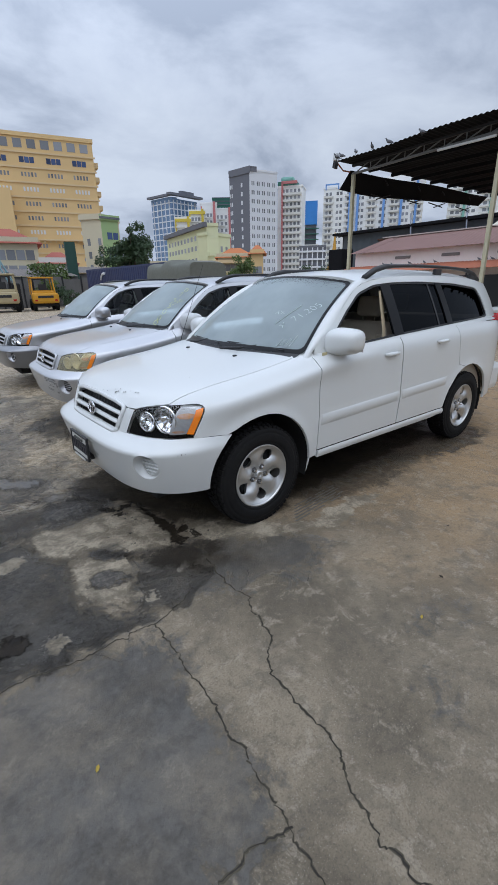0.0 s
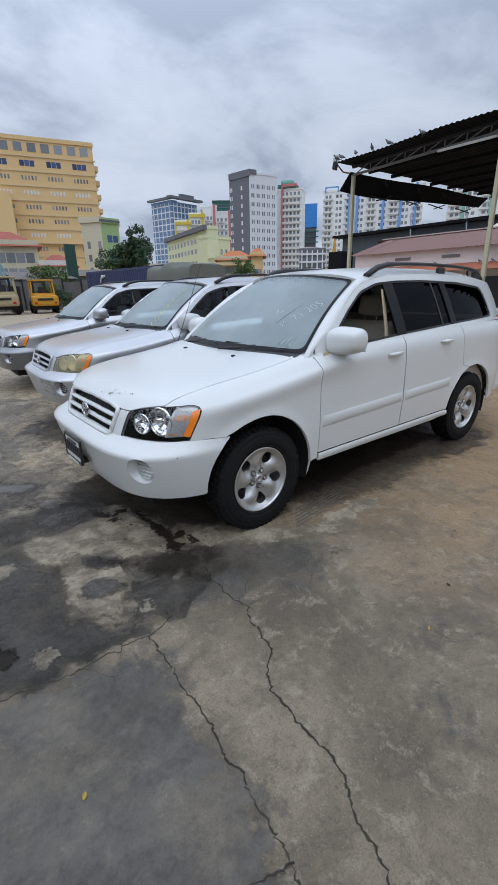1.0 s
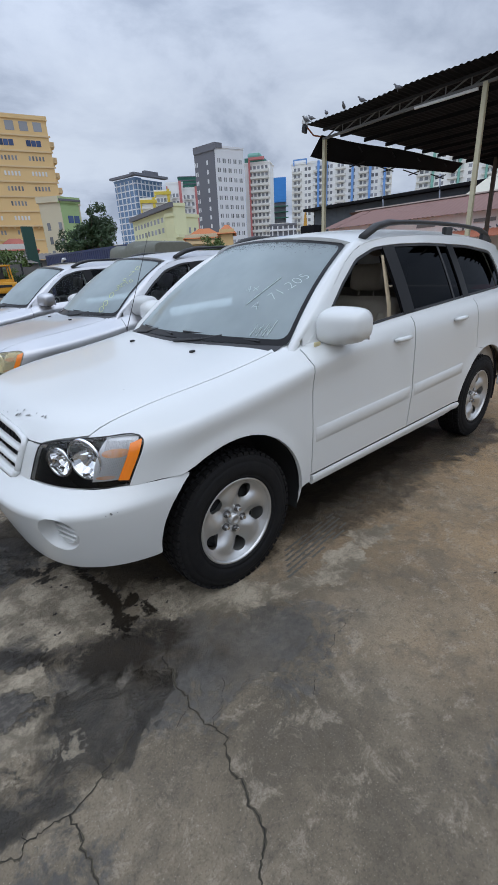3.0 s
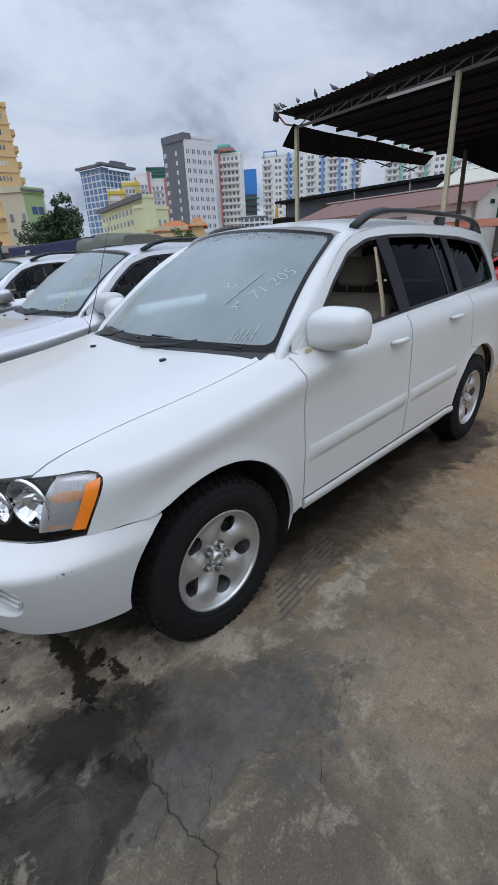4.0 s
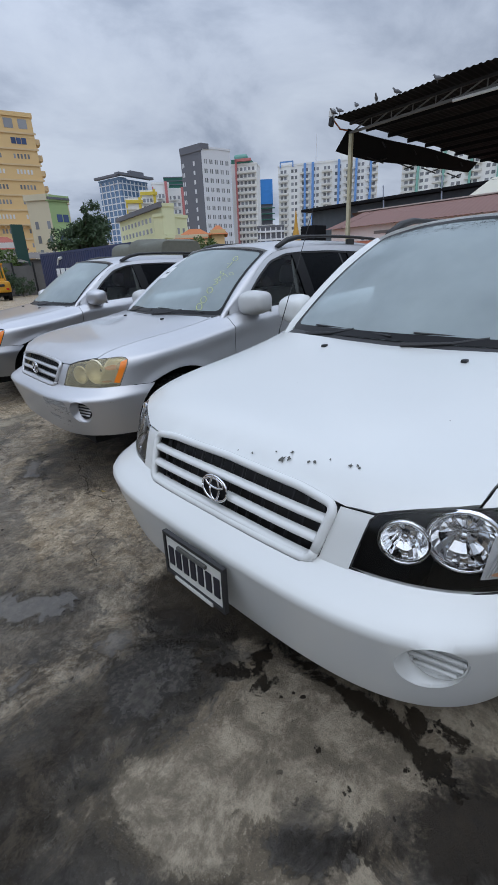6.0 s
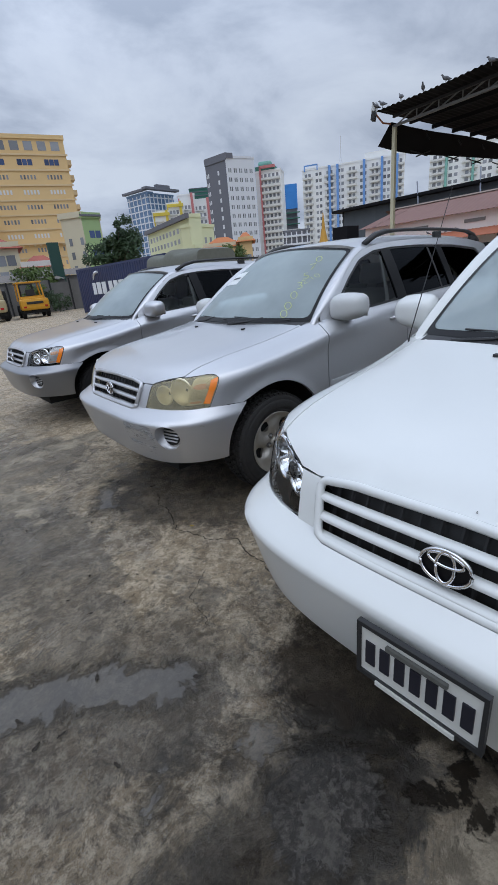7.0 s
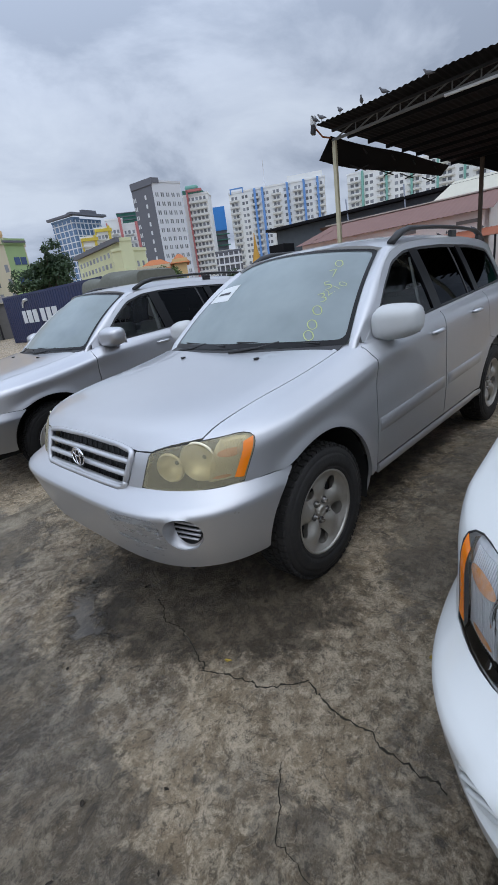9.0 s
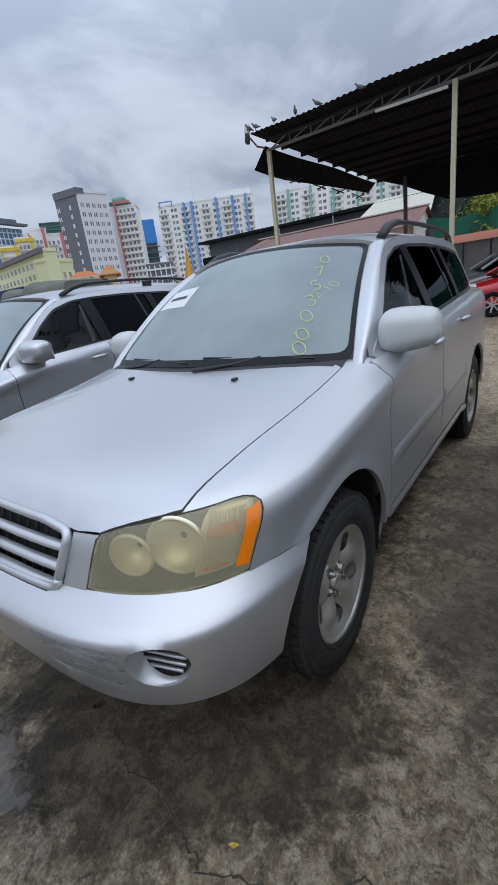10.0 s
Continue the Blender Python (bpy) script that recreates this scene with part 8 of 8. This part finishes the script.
def make_forklift(name, label, paint, m):
    """Old forklift seen from its counterweight end: chassis, counterweight with grille, cab frame, mast, wheels."""
    f = tagged(new(name), label, "forklift")
    part("counterweight", boxes((-0.95, -1.6, 0.55, 0.95, -0.7, 1.30), bevel=0.16), paint, f)
    part("grille", boxes((-0.55, -1.63, 0.95, 0.55, -1.58, 1.12), bevel=0.02), BLACKP, f)
    part("hood", boxes((-0.75, -0.9, 0.9, 0.75, 0.5, 1.42), bevel=0.08), paint, f)
    part("chassis", boxes((-0.85, -1.4, 0.35, 0.85, 1.4, 0.65), bevel=0.04), DARK, f)
    for x in (-0.82, 0.82):
        part("bumper_lamp", boxes((x * 0.85 - 0.09, -1.64, 0.72, x * 0.85 + 0.09, -1.59, 0.84)), REDLENS, f)
        for y0, y1 in ((-0.75, -0.55), (0.75, 0.9)):
            bm = bmesh.new(); rod(bm, (x, y0, 1.2), (x * 0.92, y1, 2.42), 0.055, 8)
            part("cab_pillar", bm, paint, f)
        for y, r in ((-1.0, 0.36), (0.95, 0.45)):
            bm = lathe(bmesh.new(), [(0.0, -0.14), (r * 0.6, -0.14), (r, -0.11), (r, 0.11), (r * 0.6, 0.14), (0, 0.14)], 20)
            o = part("wheel", bm, RUBBER, f); o.matrix_local = pose(x * 0.98, y, r, 0, 0, 90)
    part("cab_roof", boxes((-0.85, -0.7, 2.38, 0.85, 1.0, 2.48), bevel=0.03), paint, f)
    part("rear_window_frame", boxes((-0.78, -0.72, 1.42, 0.78, -0.68, 1.50)), paint, f)
    part("driver_seat", boxes((-0.3, -0.4, 1.42, 0.3, 0.15, 1.55), (-0.3, -0.45, 1.5, 0.3, -0.33, 1.95), bevel=0.03), BLACKP, f)
    for x in (-0.45, 0.45):
        part("mast_rail", boxes((x - 0.07, 1.4, 0.2, x + 0.07, 1.55, 2.6)), IRON, f)
    part("mast_crossbar", boxes((-0.45, 1.42, 2.3, 0.45, 1.52, 2.42)), IRON, f)
    f.matrix_world = m
    return f


make_forklift("forklift", "orange-yellow forklift parked by the yard wall", FYEL, pose(8.35, 35.6, 0, 0, 0, -8))
make_forklift("forklift", "dusty beige forklift parked beside a yellow one", FBEIGE, pose(5.55, 35.9, 0, 0, 0, -14) @ Matrix.Diagonal((1.2, 1.1, 1.1, 1)))
boom = tagged(new("crane_boom"), "faded cyan lattice boom leaning over the forklifts", "crane")
bm = bmesh.new()
for dx in (-0.16, 0.16):
    rod(bm, (6.9 + dx, 38.5, 2.0), (4.9 + dx, 39.5, 7.2), 0.07, 6)
for i in range(9):
    t = i / 9
    rod(bm, (6.9 - 2 * t - 0.16, 38.5 + t, 2 + 5.2 * t), (6.9 - 2 * (t + 0.11) + 0.16, 38.5 + t + 0.11, 2 + 5.2 * (t + 0.11)), 0.04, 5)
part("boom", bm, CYAN, boom)
part("base", boxes((6.6, 38.2, 0, 7.4, 39.2, 2.1), bevel=0.1), BLACKP, boom)

# ---- trees ----
BARK = mat("bark", (0.08, 0.06, 0.045), 0.9, 0, 0.5, 4, 0.6, 20)


def leaf_mat(name, c, c2):
    m = mat(name, c, 0.6, 0, 0.7, 0.8, tint=c2)
    return m


LEAF1 = leaf_mat("dark_green_leaves", (0.045, 0.085, 0.03), (0.02, 0.045, 0.018))
LEAF2 = leaf_mat("fresh_green_leaves", (0.10, 0.15, 0.03), (0.05, 0.09, 0.02))
LEAF3 = leaf_mat("yellow_green_leaves", (0.26, 0.27, 0.03), (0.10, 0.15, 0.02))


def make_tree(label, p, height, spread, leaves, n, seed, leaf=0.28, base=0.28, name="tree"):
    """Tapered trunk, forked limbs, and a crown of many small leaf clumps."""
    rnd = random.Random(seed)
    t = tagged(new(name), label, "tree")
    bm = bmesh.new()
    top = height * 0.62
    tube(bm, [(0, 0, 0), (0.05, 0.02, top * 0.4), (-0.04, 0.03, top * 0.75), (0, 0, top)], [height * 0.03, height * 0.024, height * 0.018, height * 0.010], 8)
    tips = [Vector((0, 0, top))]
    for k in range(9):
        a = k * 2.4 + rnd.random()
        z0 = height * rnd.uniform(base, 0.55)
        r = spread * rnd.uniform(0.45, 0.8)
        e = Vector((math.cos(a) * r, math.sin(a) * r, min(height * 0.9, z0 + height * rnd.uniform(0.12, 0.35))))
        tube(bm, [(0, 0, z0), (e.x * 0.5, e.y * 0.5, z0 + (e.z - z0) * 0.35), e], [height * 0.012, height * 0.008, height * 0.003], 6)
        tips.append(e)
        for j in range(2):
            e2 = e * 1.0 + Vector((rnd.gauss(0, 1), rnd.gauss(0, 1), rnd.gauss(0.3, 0.7))) * spread * 0.28
            tube(bm, [(e.x * 0.6, e.y * 0.6, z0 + (e.z - z0) * 0.5), e2], [height * 0.006, height * 0.002], 5)
            tips.append(e2)
    part("trunk", bm, BARK, t)
    clumps = []
    for e in tips:
        for j in range(3):
            clumps.append((e + Vector((rnd.gauss(0, 1), rnd.gauss(0, 1), rnd.gauss(0.1, 0.8))) * spread * 0.18, spread * rnd.uniform(0.16, 0.34)))
    verts, faces = [], []
    for i in range(n):
        c, r = clumps[rnd.randrange(len(clumps))]
        d = Vector((rnd.gauss(0, 1), rnd.gauss(0, 1), rnd.gauss(0, 0.8))).normalized()
        q = c + d * r * rnd.uniform(0.55, 1.05)
        if q.z > height:
            q.z = height - rnd.random() * 0.3
        s = leaf * rnd.uniform(0.6, 1.3)
        nrm = (d + Vector((rnd.gauss(0, 0.6), rnd.gauss(0, 0.6), rnd.gauss(0.3, 0.6)))).normalized()
        a = nrm.orthogonal().normalized()
        a.rotate(Matrix.Rotation(rnd.random() * 6.28, 3, nrm))
        b2 = nrm.cross(a)
        k = len(verts)
        verts += [q - a * s, q + b2 * s * 0.42 + nrm * s * 0.12, q + a * s, q - b2 * s * 0.42 + nrm * s * 0.12]
        faces.append((k, k + 1, k + 2, k + 3))
    me = bpy.data.meshes.new("crown")
    me.from_pydata([tuple(v) for v in verts], [], faces)
    me.materials.append(leaves)
    cr = new("crown", me)
    cr.parent = t
    cr["kind"] = "stuff"
    t.location = p
    return t


make_tree("dense dark green tree behind the yard wall", at(64.9, 43), 7.5, 1.95, LEAF1, 7500, 1, 0.15, 0.22)
make_tree("round green tree beside an orange-roofed house", at(51.6, 62), 5.4, 1.7, LEAF2, 2600, 2, 0.17, 0.2)
make_tree("round green tree behind a covered truck", at(58.3, 64), 4.6, 1.6, LEAF2, 2000, 3, 0.17, 0.2)
make_tree("low green tree in front of towers", at(42.6, 80), 4.8, 2.6, LEAF1, 2200, 4, 0.2, 0.2)
make_tree("low green tree in front of towers", at(46.2, 90), 3.6, 2.2, LEAF1, 1500, 9, 0.2, 0.2)
make_tree("scrubby tree by the yard wall", at(74.3, 47), 3.9, 1.9, LEAF2, 2000, 5, 0.16, 0.2)
make_tree("flowering yellow-green tree beyond the canopy", Vector((30.5, 3.4, 0)), 5.6, 2.3, LEAF3, 4200, 6, 0.16, 0.25)
make_tree("dark tree beyond the canopy", Vector((33.5, 5.6, 0)), 6.2, 2.3, LEAF1, 3000, 7, 0.18, 0.25)
make_tree("dark tree beyond the canopy", Vector((33.5, -1.0, 0)), 6.0, 2.6, LEAF1, 3000, 8, 0.18, 0.25)
for i, (x, y, h) in enumerate(((9.9, 40.2, 2.6), (10.9, 40.6, 2.0), (3.0, 41.0, 1.6), (11.6, 39.6, 1.5))):
    make_tree("scrubby weed bush at the foot of the yard wall", Vector((x, y, 0)), h, 0.8, LEAF1 if i % 2 else LEAF2, 900, 20 + i, 0.10, 0.05, "bush")

# green net fence and roof heaps beyond the canopy
NET = mat("green_netting", (0.02, 0.14, 0.09), 0.9, 0, 0.4, 2)
bm = bmesh.new()
strip(bm, [[(28.2, y, z + (0.12 * math.sin(y * 2.1) if z > 3 else 0)) for y in np.linspace(-6, 7.0, 34)] for z in (2.5, 3.2, 3.85)])
net = tagged(part("net_fence", bm, NET), "sagging green netting on poles", "fence")
for y in (-4, -1, 2, 5):
    bm = bmesh.new(); rod(bm, (28.25, y, 0), (28.25, y, 4.0), 0.04, 6); part("net_pole", bm, IRON, net)
yw = tagged(new("rear_wall"), "grey block wall behind the canopy", "wall", kind="structure")
part("wall_panel", boxes((28.4, -8, 0, 28.6, 7.1, 2.5)), WALLG, yw)
white_roof = tagged(new("white_roof_house"), "white house with stepped pale roof behind the shed", "house")
part("wall", boxes((31, 8.0, 0, 36, 12.0, 4.8)), WHITER, white_roof)
bm = bmesh.new()
strip(bm, [[(30.6, 12.3, 4.6), (30.6, 7.2, 4.6)], [(32.5, 11.0, 6.1), (32.5, 7.2, 6.1)]], smooth=False, flip=True)
part("roof", bm, mat("cream_roof_sheet", (0.62, 0.60, 0.50), 0.7, 0, 0.3, 1), white_roof)

# ---- pigeons on the roofs ----
PIG = mat("pigeon_grey", (0.15, 0.155, 0.17), 0.8, 0, 0.5, 20, tint=(0.04, 0.04, 0.05))


def make_pigeon(p, yaw, k=1.0):
    bm = bmesh.new()
    prof = [(-0.17, 0.012, 0.08), (-0.10, 0.03, 0.10), (-0.02, 0.062, 0.125), (0.06, 0.060, 0.15), (0.10, 0.036, 0.19), (0.12, 0.026, 0.225), (0.145, 0.026, 0.245), (0.165, 0.012, 0.245), (0.185, 0.003, 0.238)]
    tube(bm, [(x, 0, z) for x, r, z in prof], [r for x, r, z in prof], 8)
    rod(bm, (0.02, 0.02, 0.0), (0.02, 0.02, 0.09), 0.006, 5); rod(bm, (0.02, -0.02, 0.0), (0.02, -0.02, 0.09), 0.006, 5)
    for f in bm.faces:
        f.smooth = True
    ob = tagged(part("pigeon", bm, PIG), "grey pigeon perched on a roof edge", "bird", "pigeons on the roofs")
    ob.matrix_world = Matrix.Translation(p) @ Matrix.Rotation(radians(yaw), 4, "Z") @ Matrix.Scale(k, 4)


for y, yaw in ((7.75, 100), (7.2, 60), (6.6, 200), (6.0, 120), (4.95, 100), (7.95, 150)):
    make_pigeon((EDGE_X + 0.06, y, canopy_z(EDGE_X) + 0.03), yaw, 0.74)
for y, yaw in ((15.5, 90), (14.9, 60), (13.6, 120), (12.6, 80), (11.9, 100), (9.3, 90), (8.9, 200), (8.6, 90), (7.6, 100), (7.2, 60)):
    make_pigeon((24.6, y, 2.62), yaw, 0.78)
